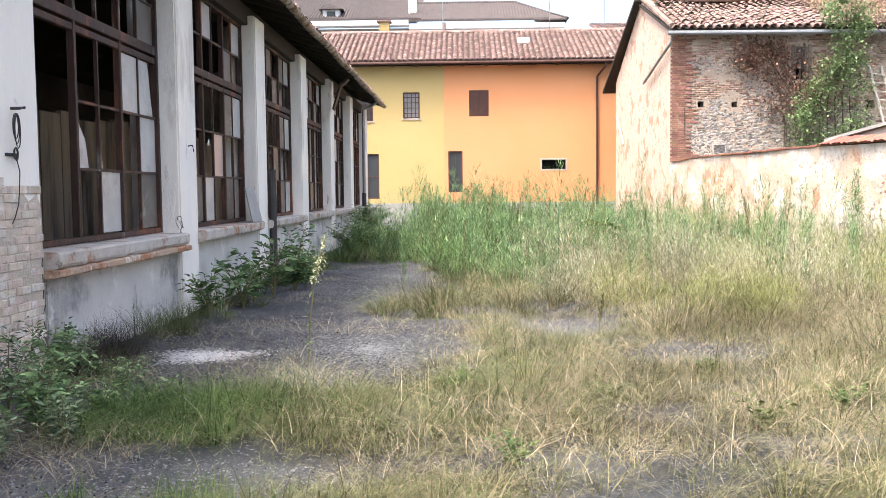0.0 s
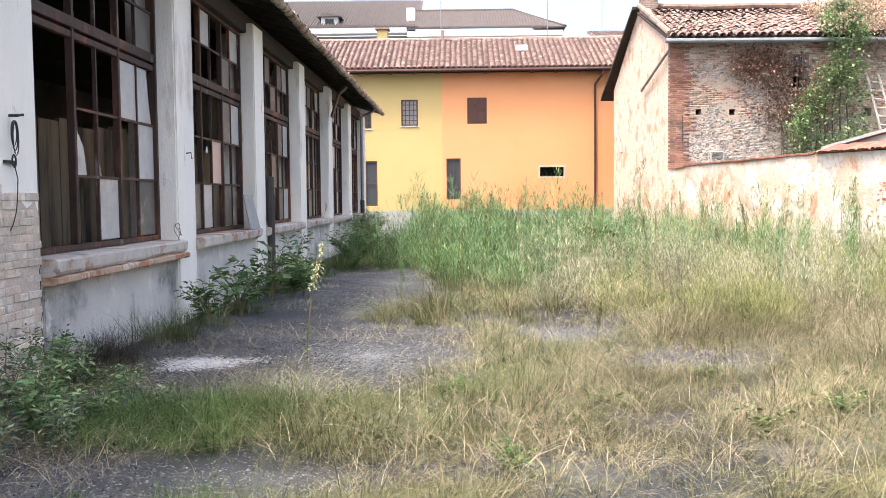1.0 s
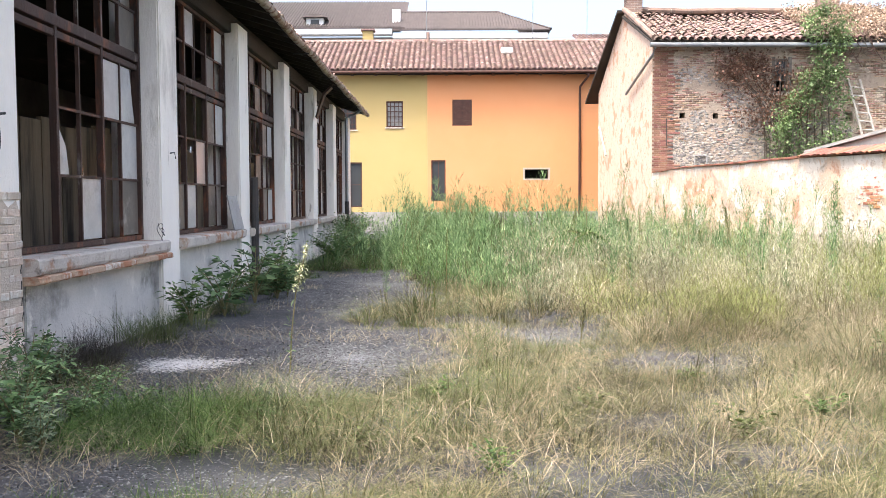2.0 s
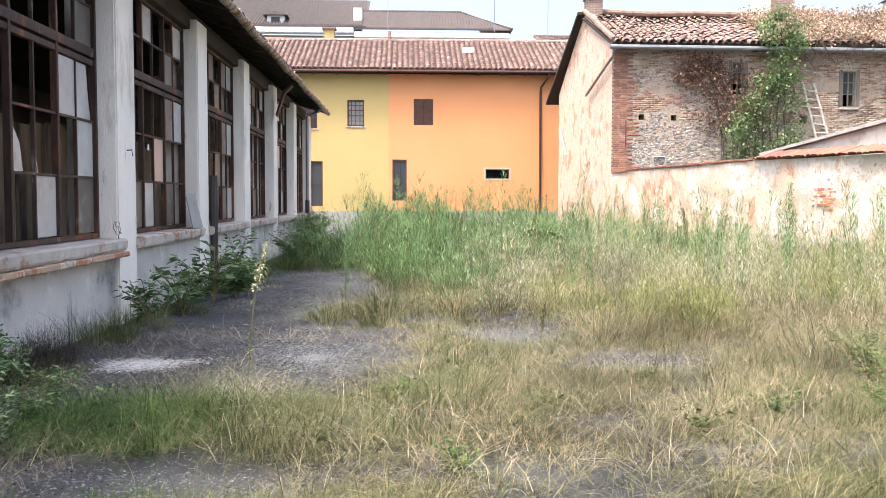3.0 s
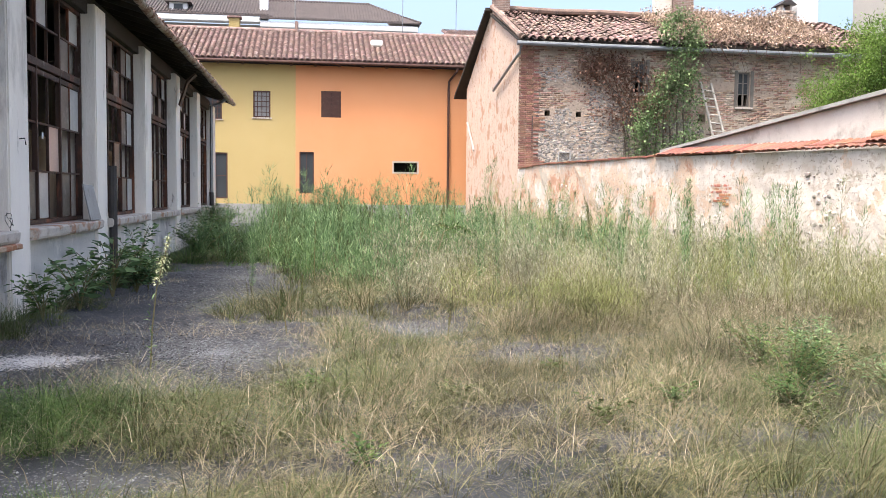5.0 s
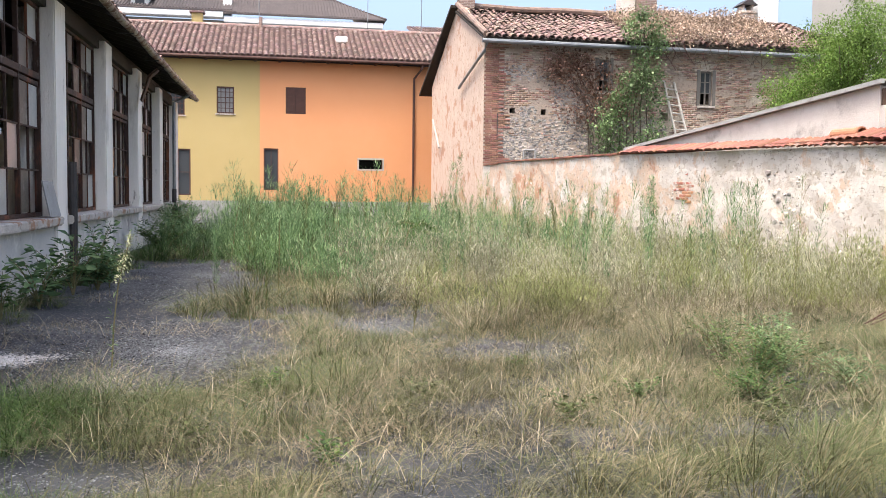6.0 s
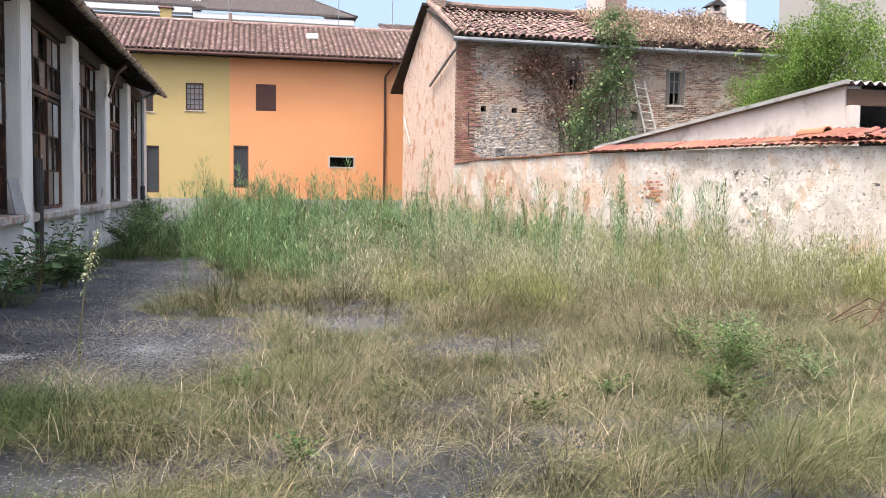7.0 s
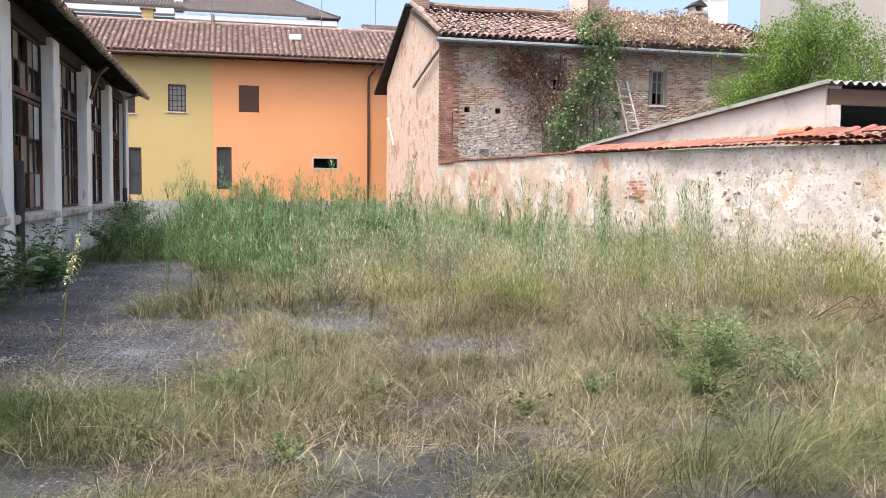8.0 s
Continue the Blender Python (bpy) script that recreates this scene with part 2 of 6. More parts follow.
L_GREEN = leaf("green_grass", (0.065, 0.13, 0.035), (0.095, 0.165, 0.045), (0.15, 0.21, 0.07))
L_YELLOWISH = leaf("yellow_green_leaf", (0.24, 0.255, 0.095), (0.3, 0.3, 0.125), (0.18, 0.215, 0.078))
L_FLUFF = leaf("seed_fluff", (0.38, 0.36, 0.24), (0.275, 0.285, 0.165), (0.44, 0.41, 0.31), through_light=0.4)
M_FASCIA = surf("old_brown_timber", (0.12, 0.075, 0.05), (0.075, 0.048, 0.033), 3.0, stretch=(0.2, 1, 1))
L_FEATHER = leaf("feathery_weed_leaf", (0.102, 0.195, 0.075), (0.16, 0.26, 0.105), (0.23, 0.305, 0.15))
L_BROAD = leaf("broad_weed_leaf", (0.115, 0.2, 0.08), (0.16, 0.26, 0.11), (0.22, 0.3, 0.145), rough=0.6)
L_NETTLE = leaf("grey_green_leaf", (0.14, 0.2, 0.11), (0.19, 0.25, 0.14), (0.24, 0.29, 0.18))
L_TREE = leaf("tree_leaf", (0.15, 0.24, 0.045), (0.21, 0.31, 0.065), (0.09, 0.16, 0.035))
L_IVY = leaf("bright_climber_leaf", (0.2, 0.29, 0.12), (0.31, 0.4, 0.2), (0.1, 0.17, 0.065), rough=0.45)
L_DEAD = leaf("dead_climber_leaf", (0.2, 0.105, 0.07), (0.28, 0.165, 0.115), (0.13, 0.07, 0.05), through_light=0.15)
L_THATCH = leaf("dry_creeper", (0.42, 0.32, 0.235), (0.32, 0.23, 0.16), (0.52, 0.41, 0.32), through_light=0.2)
L_SPIKE = leaf("dark_seed_spike", (0.13, 0.12, 0.06), (0.17, 0.18, 0.08), (0.1, 0.08, 0.05), through_light=0.1)
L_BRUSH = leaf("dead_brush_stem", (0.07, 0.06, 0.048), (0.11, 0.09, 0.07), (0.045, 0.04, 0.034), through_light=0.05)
L_FLOWER = leaf("pale_flower", (0.420, 0.434, 0.252), (0.350, 0.385, 0.176), (0.490, 0.490, 0.328))
M_GREYWOOD = surf("weathered_grey_wood", (0.2, 0.18, 0.155), (0.13, 0.12, 0.105), 4.0, stretch=(1, 1, 0.2))
M_FIBRE = surf("grey_fibre_cement", (0.4, 0.39, 0.37), (0.3, 0.29, 0.275), 2.0, spots=(0.16, 0.15, 0.13), spot_scale=1.5, lo=0.55, hi=0.7)
M_BARK = surf("grey_brown_bark", (0.14, 0.11, 0.085), (0.09, 0.07, 0.055), 8.0)
M_STEM = surf("green_brown_stem", (0.16, 0.17, 0.07), (0.2, 0.15, 0.08), 8.0)

# ---- mesh helpers ----
BASE = {}


def thing(name, loc, label, category, group="", kind=""):
    ob = new(name)
    ob.empty_display_size = 0.2
    ob.location = loc
    BASE[ob.name] = Vector(loc)
    return tagged(ob, label, category, group, kind)


def part(name, bm, material, parent, label=""):
    """One mesh object from a bmesh in world places, under a thing or a part."""
    me = bpy.data.meshes.new(name)
    bmesh.ops.recalc_face_normals(bm, faces=bm.faces)
    o = BASE[parent.name]
    bm.transform(Matrix.Translation(-o))
    bm.to_mesh(me)
    bm.free()
    me.materials.append(material)
    ob = new(name, me)
    ob.parent = parent
    BASE[ob.name] = o
    return tagged(ob, label)


def solo(name, bm, material, label, category="", group="", kind=""):
    me = bpy.data.meshes.new(name)
    bmesh.ops.recalc_face_normals(bm, faces=bm.faces)
    bm.to_mesh(me)
    bm.free()
    me.materials.append(material)
    ob = new(name, me)
    BASE[ob.name] = Vector((0, 0, 0))
    return tagged(ob, label, category, group, kind)


def box(x0, x1, y0, y1, z0, z1, bevel=0.0, bm=None):
    b = bmesh.new()
    vs = [b.verts.new((x, y, z)) for x in (x0, x1) for y in (y0, y1) for z in (z0, z1)]
    for f in ((0, 1, 3, 2), (4, 6, 7, 5), (0, 4, 5, 1), (2, 3, 7, 6), (0, 2, 6, 4), (1, 5, 7, 3)):
        b.faces.new([vs[k] for k in f])
    if bevel:
        bmesh.ops.bevel(b, geom=b.edges[:], offset=bevel, segments=2, affect="EDGES")
    if bm is None:
        return b
    join(bm, b)
    return bm


def join(bm, b):
    me = bpy.data.meshes.new("tmp")
    b.to_mesh(me)
    b.free()
    bm.from_mesh(me)
    bpy.data.meshes.remove(me)


def prism(points, thick, bm=None):
    """A slab: a flat polygon given in world places, moved along the vector thick."""
    b = bm or bmesh.new()
    t = Vector(thick)
    lo = [b.verts.new(q) for q in points]
    hi = [b.verts.new(Vector(q) + t) for q in points]
    b.faces.new(lo)
    b.faces.new(hi[::-1])
    for k in range(len(lo)):
        j = (k + 1) % len(lo)
        b.faces.new((lo[k], hi[k], hi[j], lo[j]))
    return b


def tube(points, radius, sides=8, bm=None, taper=1.0):
    b = bm or bmesh.new()
    pts = [Vector(q) for q in points]
    rings = []
    for k, q in enumerate(pts):
        d = (pts[min(k + 1, len(pts) - 1)] - pts[max(k - 1, 0)]).normalized()
        u = d.orthogonal().normalized()
        w = d.cross(u)
        r = radius * (1 + (taper - 1) * k / max(1, len(pts) - 1))
        rings.append([b.verts.new(q + r * (math.cos(a) * u + math.sin(a) * w)) for a in (math.tau * s / sides for s in range(sides))])
    for p0, p1 in zip(rings, rings[1:]):
        for s in range(sides):
            b.faces.new((p0[s], p0[(s + 1) % sides], p1[(s + 1) % sides], p1[s]))
    b.faces.new(rings[0][::-1])
    b.faces.new(rings[-1])
    return b


def wall_with_holes(x0, x1, z0, z1, holes, y0, y1):
    """A wall in the x-z plane between y0 and y1 thick, with rectangular holes (xa, xb, za, zb) right through."""
    xs = sorted({x0, x1, *[h[0] for h in holes], *[h[1] for h in holes]})
    zs = sorted({z0, z1, *[h[2] for h in holes], *[h[3] for h in holes]})
    solid = {}
    for i in range(len(xs) - 1):
        for j in range(len(zs) - 1):
            cx, cz = (xs[i] + xs[i + 1]) / 2, (zs[j] + zs[j + 1]) / 2
            solid[i, j] = not any(h[0] < cx < h[1] and h[2] < cz < h[3] for h in holes)
    b = bmesh.new()
    v = {}

    def vert(i, j, k):
        if (i, j, k) not in v:
            v[i, j, k] = b.verts.new((xs[i], (y0, y1)[k], zs[j]))
        return v[i, j, k]
    for (i, j), s in solid.items():
        if not s:
            continue
        for k in (0, 1):
            b.faces.new((vert(i, j, k), vert(i + 1, j, k), vert(i + 1, j + 1, k), vert(i, j + 1, k)))
        for di, dj, e in ((-1, 0, ((0, 0), (0, 1))), (1, 0, ((1, 0), (1, 1))), (0, -1, ((0, 0), (1, 0))), (0, 1, ((0, 1), (1, 1)))):
            if not solid.get((i + di, j + dj)):
                (a0, a1), (b0, b1) = e
                b.faces.new((vert(i + a0, j + a1, 0), vert(i + b0, j + b1, 0), vert(i + b0, j + b1, 1), vert(i + a0, j + a1, 1)))
    return b


def mesh_np(name, verts, faces, material, label="", category="", kind="", parent=None, group=""):
    """One mesh object from arrays: verts (n, 3), faces (m, 3 or 4), in world places."""
    me = bpy.data.meshes.new(name)
    verts, faces = np.asarray(verts, float), np.asarray(faces, np.int32)
    if parent:
        verts = verts - np.array(BASE[parent.name])
    k = faces.shape[1]
    me.vertices.add(len(verts))
    me.vertices.foreach_set("co", verts.astype(np.float32).ravel())
    me.loops.add(faces.size)
    me.loops.foreach_set("vertex_index", faces.ravel())
    me.polygons.add(len(faces))
    me.polygons.foreach_set("loop_start", np.arange(0, faces.size, k, dtype=np.int32))
    me.update(calc_edges=True)
    me.materials.append(material)
    ob = new(name, me)
    if parent:
        ob.parent = parent
        BASE[ob.name] = BASE[parent.name]
    return tagged(ob, label, category, group, kind)


# ---- ground ----
def ground_height(x, y):
    return 0.03 * np.sin(x * 0.9 + 0.4 * y) * np.cos(y * 0.6 - 0.2 * x) + 0.015 * np.sin(2.3 * x + 1.1) * np.sin(1.9 * y)


gx = np.r_[np.linspace(-400, -14, 8), np.linspace(-12, 14, 105), np.linspace(18, 400, 8)]
gy = np.r_[np.linspace(-300, -12, 6), np.linspace(-10, 50, 160), np.linspace(54, 600, 8)]
GX, GY = np.meshgrid(gx, gy)
near = (abs(GX - 1) < 12.5) & (GY > -10) & (GY < 50)
GZ = np.where(near, ground_height(GX, GY), 0.0) - 0.03
idx = np.arange(GX.size).reshape(GX.shape)
mesh_np("ground", np.c_[GX.ravel(), GY.ravel(), GZ.ravel()], np.c_[idx[:-1, :-1].ravel(), idx[:-1, 1:].ravel(), idx[1:, 1:].ravel(), idx[1:, :-1].ravel()],
        M_GROUND, "dark cracked asphalt yard strewn with gravel and dust", "ground", "structure")

# ---- workshop with the broken windows ----
PF, WP = -3.58, -3.86  # front of the pillars, plane of the windows
shop = thing("workshop", (-3.6, 13, 0), "long derelict workshop with white pillars and broken multi-pane windows", "workshop")


def rough_sill(ya, yb, seed):
    """A concrete sill with chipped, uneven front edges."""
    r = random.Random(seed + 50)
    b = bmesh.new()
    rows = []
    n = 30
    for s in range(n + 1):
        y = ya + (yb - ya) * s / n
        chip = 0.035 if r.random() < 0.18 else 0.0
        q = [(-4.1, 0.9), (PF + 0.03, 0.9), (PF + 0.085 + r.uniform(-0.008, 0.008) - chip, 0.915 + chip * 0.6), (PF + 0.1 + r.uniform(-0.008, 0.004) - chip * 0.3, 0.945), (PF + 0.1 + r.uniform(-0.006, 0.004), 1.035), (PF + 0.075, 1.055 + r.uniform(-0.006, 0.006)), (-4.1, 1.068)]
        rows.append([b.verts.new((x, y, z)) for x, z in q])
    for p0, p1 in zip(rows, rows[1:]):
        for s in range(7):
            b.faces.new((p0[s], p0[(s + 1) % 7], p1[(s + 1) % 7], p1[s]))
    b.faces.new(rows[0])
    b.faces.new(rows[-1][::-1])
    return b


BAYS = [7.0 + 4.4 * k for k in range(7)]
PW = 0.76
part("wall", box(-4.3, PF + 0.005, -9.0, 7.6, -0.1, 4.75, 0.015), M_PILLAR, shop, "white-rendered end bay with bare brick low down")
for k in range(1, 7):
    y = BAYS[k]
    part("pillar", box(-4.2, PF, y, y + PW, -0.1, 4.62, 0.02), M_PILLAR, shop)
M_LEDGE = surf("crumbling_brick_ledge", (0.52, 0.39, 0.28), (0.42, 0.29, 0.2), 4.0, spots=(0.4, 0.19, 0.105), spot_scale=2.6, lo=0.5, hi=0.58, spots2=(0.62, 0.56, 0.48), spot2_scale=4.0, lo2=0.56, hi2=0.62, bump=1.0)
ledge = rough_sill(7.64, 11.42, 40)
for v in ledge.verts:
    v.co.z = 0.83 + (v.co.z - 0.9) * 0.48 + 0.012 * noise.noise((0, v.co.y * 6.0, 1.0))
    v.co.x += 0.03 if v.co.x > -4.0 else 0.0
part("ledge", ledge, M_LEDGE, shop, "broken orange-brown brick ledge under the sill")
for k in range(6):
    y0, y1 = BAYS[k] + PW, BAYS[k + 1]
    part("parapet", box(-4.15, PF - 0.05, y0 + 0.002, y1 - 0.002, -0.1, 0.9, 0.01), M_PARAPET, shop, "grey stained render below the windows")
    part("sill", rough_sill(y0 - 0.04, y1 + 0.03, k), M_SILL, shop, "crumbling concrete sill")
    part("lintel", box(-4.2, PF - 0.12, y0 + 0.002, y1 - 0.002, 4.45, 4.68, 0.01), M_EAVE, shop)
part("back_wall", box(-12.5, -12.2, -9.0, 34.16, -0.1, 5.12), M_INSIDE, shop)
part("side_wall", prism([(-12.2, 33.9, -0.1), (-4.2, 33.9, -0.1), (-4.2, 33.9, 5.1), (-8.2, 33.9, 6.38), (-12.2, 33.9, 5.1)], (0, 0.26, 0)), M_PILLAR, shop)
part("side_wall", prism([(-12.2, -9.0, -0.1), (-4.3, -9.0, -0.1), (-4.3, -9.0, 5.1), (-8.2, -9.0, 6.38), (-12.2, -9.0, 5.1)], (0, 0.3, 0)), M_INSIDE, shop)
for k in range(42):
    y = 4.0 + k * 0.72
    part("partition_board", box(-6.3 - 0.02 * (k % 3), -6.26, y, y + 0.69, 0.0, 2.78 + 0.12 * ((k * 7) % 5) / 4), M_BOARD, shop, "upright brown boards inside")
# roof: a shallow slope rising away from the yard, on rafters that show under the eave
RZ, RX, RS = 4.86, -3.02, 0.3


def roof_z(x):
    return RZ + (RX - x) * RS


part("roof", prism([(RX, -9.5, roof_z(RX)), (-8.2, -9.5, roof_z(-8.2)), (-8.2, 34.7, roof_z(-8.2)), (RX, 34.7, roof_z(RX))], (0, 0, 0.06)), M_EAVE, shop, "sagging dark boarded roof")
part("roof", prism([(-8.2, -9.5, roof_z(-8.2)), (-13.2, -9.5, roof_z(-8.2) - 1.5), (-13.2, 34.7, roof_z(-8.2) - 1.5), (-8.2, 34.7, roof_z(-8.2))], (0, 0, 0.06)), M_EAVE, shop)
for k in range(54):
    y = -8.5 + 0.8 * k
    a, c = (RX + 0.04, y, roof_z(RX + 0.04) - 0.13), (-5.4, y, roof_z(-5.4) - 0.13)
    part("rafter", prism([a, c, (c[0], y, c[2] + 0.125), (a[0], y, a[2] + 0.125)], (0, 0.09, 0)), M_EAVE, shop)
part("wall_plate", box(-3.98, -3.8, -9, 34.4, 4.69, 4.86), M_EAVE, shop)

# ---- yellow and orange house ----
FY = 47.0
house = thing("house", (0, FY, 0), "two-storey house with a yellow and an orange rendered half", "house")
SPLIT = -0.93
HY = [(-3.05, -2.19, 5.32, 6.66), (-5.5, -4.33, 1.2, 3.52), (-5.5, -4.6, 5.2, 6.6)]
HO = [(0.36, 1.37, 5.39, 6.73), (4.1, 5.32, 2.65, 3.13), (-0.74, 0.0, 1.5, 3.62)]
part("wall", wall_with_holes(-11, SPLIT, 0.95, 8.0, HY, FY, FY + 0.35), M_YELLOW, house, "yellow-ochre rendered front")
part("wall", wall_with_holes(SPLIT + 0.002, 11.5, 0.95, 8.0, HO, FY, FY + 0.35), M_ORANGE, house, "bright orange rendered front")
part("plinth", box(-11, 11.5, FY - 0.04, FY + 0.35, -0.1, 0.946, 0.01), M_PLINTH, house)
part("rear_wall", box(-11, 11.5, FY + 10, FY + 10.3, -0.1, 8.0), M_PLAIN, house)
# black sheet stands in for the shade of the rooms behind the windows
part("room_shade_sheet", box(-10.9, 11.4, FY + 0.8, FY + 0.9, -0.1, 8.0), M_BLACK, house)
EZ, EYV, RDY, RDZ = 8.15, 46.35, 51.5, 10.45
part("roof_deck", prism([(-11.6, EYV, EZ - 0.1), (11.9, EYV, EZ - 0.1), (11.9, RDY, RDZ - 0.1), (-11.6, RDY, RDZ - 0.1)], (0, 0, 0.08)), M_BROWNWOOD, house)
part("roof_deck", prism([(-11.6, RDY, RDZ - 0.1), (11.9, RDY, RDZ - 0.1), (11.9, 57.6, EZ - 0.1), (-11.6, 57.6, EZ - 0.1)], (0, 0, 0.08)), M_GREYTILE, house)
part("gutter", tube([(-11.6, EYV - 0.06, EZ - 0.1), (11.9, EYV - 0.06, EZ - 0.1)], 0.075, 10), M_BROWNWOOD, house, "dark brown metal gutter")


def tile_rows(name, x0, x1, pitch, p_eave, p_ridge, rows, material, parent, seed, r=None, sag=None, jitter=0.012):
    """Barrel tiles on a slope that rises along y: columns of overlapping half-round tiles, every one its own island."""
    rng = np.random.default_rng(seed)
    r = r or pitch * 0.41
    cols = int((x1 - x0) / pitch)
    V, F, n0 = [], [], 0
    ang = np.linspace(0, math.pi, 6)
    (ye, ze), (yr, zr) = p_eave, p_ridge
    for c in range(cols):
        for k in range(rows):
            a, b = k / rows - 0.012, (k + 1) / rows + 0.02
            for q in (0, 1):
                t = (a, b)[q]
                rr = r * (1.0 if q == 0 else 0.84)
                xx = x0 + pitch * (c + 0.5) + rng.normal(0, jitter)
                lift = (0.045 if q == 0 else 0.0) + rng.normal(0, jitter * 0.5)
                y, z = ye + (yr - ye) * t, ze + (zr - ze) * t + lift
                if sag:
                    z += sag(xx, t)
                V.append(np.c_[xx + rr * np.cos(ang), np.full(6, y), z + rr * 0.85 * np.sin(ang)])
            for s in range(5):
                F.append((n0 + s, n0 + s + 1, n0 + 7 + s, n0 + 6 + s))
            n0 += 12
    return mesh_np(name, np.concatenate(V), F, material, kind="stuff", parent=parent)


tile_rows("roof_tiling", -11.6, 11.9, 0.285, (EYV - 0.05, EZ), (RDY, RDZ), 15, M_TILE, house, 3)
part("ridge_capping", tube([(-11.6, RDY, RDZ + 0.02), (11.9, RDY, RDZ + 0.02)], 0.13, 10), M_TILE, house)
for k in range(19):
    x = -10.9 + 1.21 * k
    part("rafter_end", box(x, x + 0.14, EYV + 0.02, FY, EZ - 0.2, EZ - 0.06, 0.008), M_BROWNWOOD, house)


def house_window(x0, x1, z0, z1, nx, nz, material=M_BROWNWOOD, sill=True, shutter=False, glass=M_DARKGLASS):
    b = bmesh.new()
    d = 0.07
    for q in ((x0, x0 + d, z0, z1), (x1 - d, x1, z0, z1), (x0 + d, x1 - d, z0, z0 + d), (x0 + d, x1 - d, z1 - d, z1)):
        box(q[0], q[1], FY + 0.03, FY + 0.1, q[2], q[3], 0.0, b)
    fr = part("window", b, material, house)
    if shutter:
        mid = (x0 + x1) / 2
        for a, c in ((x0 + d, mid - 0.006), (mid + 0.006, x1 - d)):
            leafp = part("shutter", box(a, c, FY + 0.02, FY + 0.06, z0 + d, z1 - d, 0.006), material, fr, "closed brown wooden shutter")
            b = bmesh.new()
            for s in range(16):
                z = z0 + d + 0.06 + s * (z1 - z0 - 2 * d - 0.12) / 16
                box(a + 0.05, c - 0.05, FY + 0.008, FY + 0.018, z, z + 0.035, 0.0, b)
            part("slat_panel", b, material, fr)
    else:
        part("pane", box(x0 + d, x1 - d, FY + 0.09, FY + 0.1, z0 + d, z1 - d), glass, fr)
        for s in range(1, nx):
            x = x0 + (x1 - x0) * s / nx
            part("bar", box(x - 0.018, x + 0.018, FY + 0.01, FY + 0.04, z0 + d, z1 - d), material, fr)
        for s in range(1, nz):
            z = z0 + (z1 - z0) * s / nz
            part("bar", box(x0 + d, x1 - d, FY + 0.012, FY + 0.038, z - 0.018, z + 0.018), material, fr)
    if sill:
        part("sill", box(x0 - 0.07, x1 + 0.07, FY - 0.05, FY + 0.03, z0 - 0.07, z0, 0.008), M_SILL, fr)


house_window(*HY[0], 4, 5, glass=M_PALEGLASS)
house_window(*HY[1], 2, 2, sill=False)
house_window(*HY[2], 4, 5)
house_window(*HO[0], 1, 1, sill=False, shutter=True)
house_window(*HO[2], 2, 1, sill=False)
b = bmesh.new()
for q in ((4.02, 4.1, 2.57, 3.21), (5.32, 5.4, 2.57, 3.21), (4.1, 5.32, 2.57, 2.65), (4.1, 5.32, 3.13, 3.21)):
    box(q[0], q[1], FY - 0.02, FY + 0.2, q[2], q[3], 0.0, b)
part("vent_surround", b, M_PLAIN, house, "pale surround of a low dark slit window")
part("downpipe", tube([(6.92, FY - 0.1, 0.0), (6.92, FY - 0.1, 7.0), (6.93, FY - 0.12, 7.35), (7.25, EYV, 7.8), (7.3, EYV, 8.0)], 0.06, 8), M_BROWNWOOD, house)
part("skylight", box(3.0, 3.62, 48.9, 49.5, 9.42, 9.72, 0.03), M_WHITE, house, "small white roof light")

# ---- old brick and rubble house on the right ----
BY, GXW = 32.3, 7.33
old = thing("old_house", (12, BY, 0), "derelict rubble and brick house with a sagging clay-tile roof", "house")
OW = [(15.72, 16.2, 4.9, 6.2), (11.68, 12.1, 5.3, 6.5), (8.3, 8.5, 4.42, 4.62), (9.48, 9.68, 4.4, 4.6), (14.2, 14.45, 4.3, 4.6)]
part("wall", wall_with_holes(GXW + 0.004, 22, -0.1, 7.05, OW, BY, BY + 0.5), M_BRICKWALL, old, "weathered mix of brick, cobbles and old plaster")
gable = [(GXW, BY + 0.02, -0.1), (GXW, 43.6, -0.1), (GXW, 43.6, 6.6), (GXW, 37.4, 9.25), (GXW, BY + 0.02, 7.1)]
part("gable_wall", prism(gable, (0.45, 0, 0)), M_GABLE, old, "peeling orange and cream plaster over red brick")
part("rear_wall", box(GXW + 0.45, 22, 43.1, 43.6, -0.1, 6.6), M_GABLE, old)
part("end_wall", prism([(21.5, BY + 0.5, -0.1), (21.5, 43.1, -0.1), (21.5, 43.1, 6.6), (21.5, 37.4, 9.2), (21.5, BY + 0.5, 7.1)], (0.45, 0, 0)), M_GABLE, old)
# black sheet added behind the openings as the shade inside
part("room_shade_panel", box(GXW + 0.6, 21.3, BY + 1.2, BY + 1.3, 0.0, 6.9), M_BLACK, old)


def old_sag(x, t):
    return -0.12 * t * math.sin((x - 7.3) * 0.42) + 0.05 * math.sin(x * 1.7) * t


part("roof_deck", prism([(GXW - 0.12, BY - 0.4, 7.0), (22.4, BY - 0.4, 7.0), (22.4, 37.4, 8.95), (GXW - 0.12, 37.4, 8.95)], (0, 0, 0.08)), M_EAVE, old)
part("roof_deck", prism([(GXW - 0.3, 37.4, 9.15), (22.4, 37.4, 8.95), (22.4, 45.8, 6.35), (GXW - 0.3, 45.8, 6.35)], (0, 0, 0.12)), M_EAVE, old, "dark overhanging rear roof edge")
part("gutter", tube([(GXW - 0.2, BY - 0.5, 6.93), (12.5, BY - 0.5, 6.9), (18.4, BY - 0.5, 6.86), (22.2, BY - 0.5, 6.84)], 0.085, 10), M_ZINC, old, "grey zinc gutter")
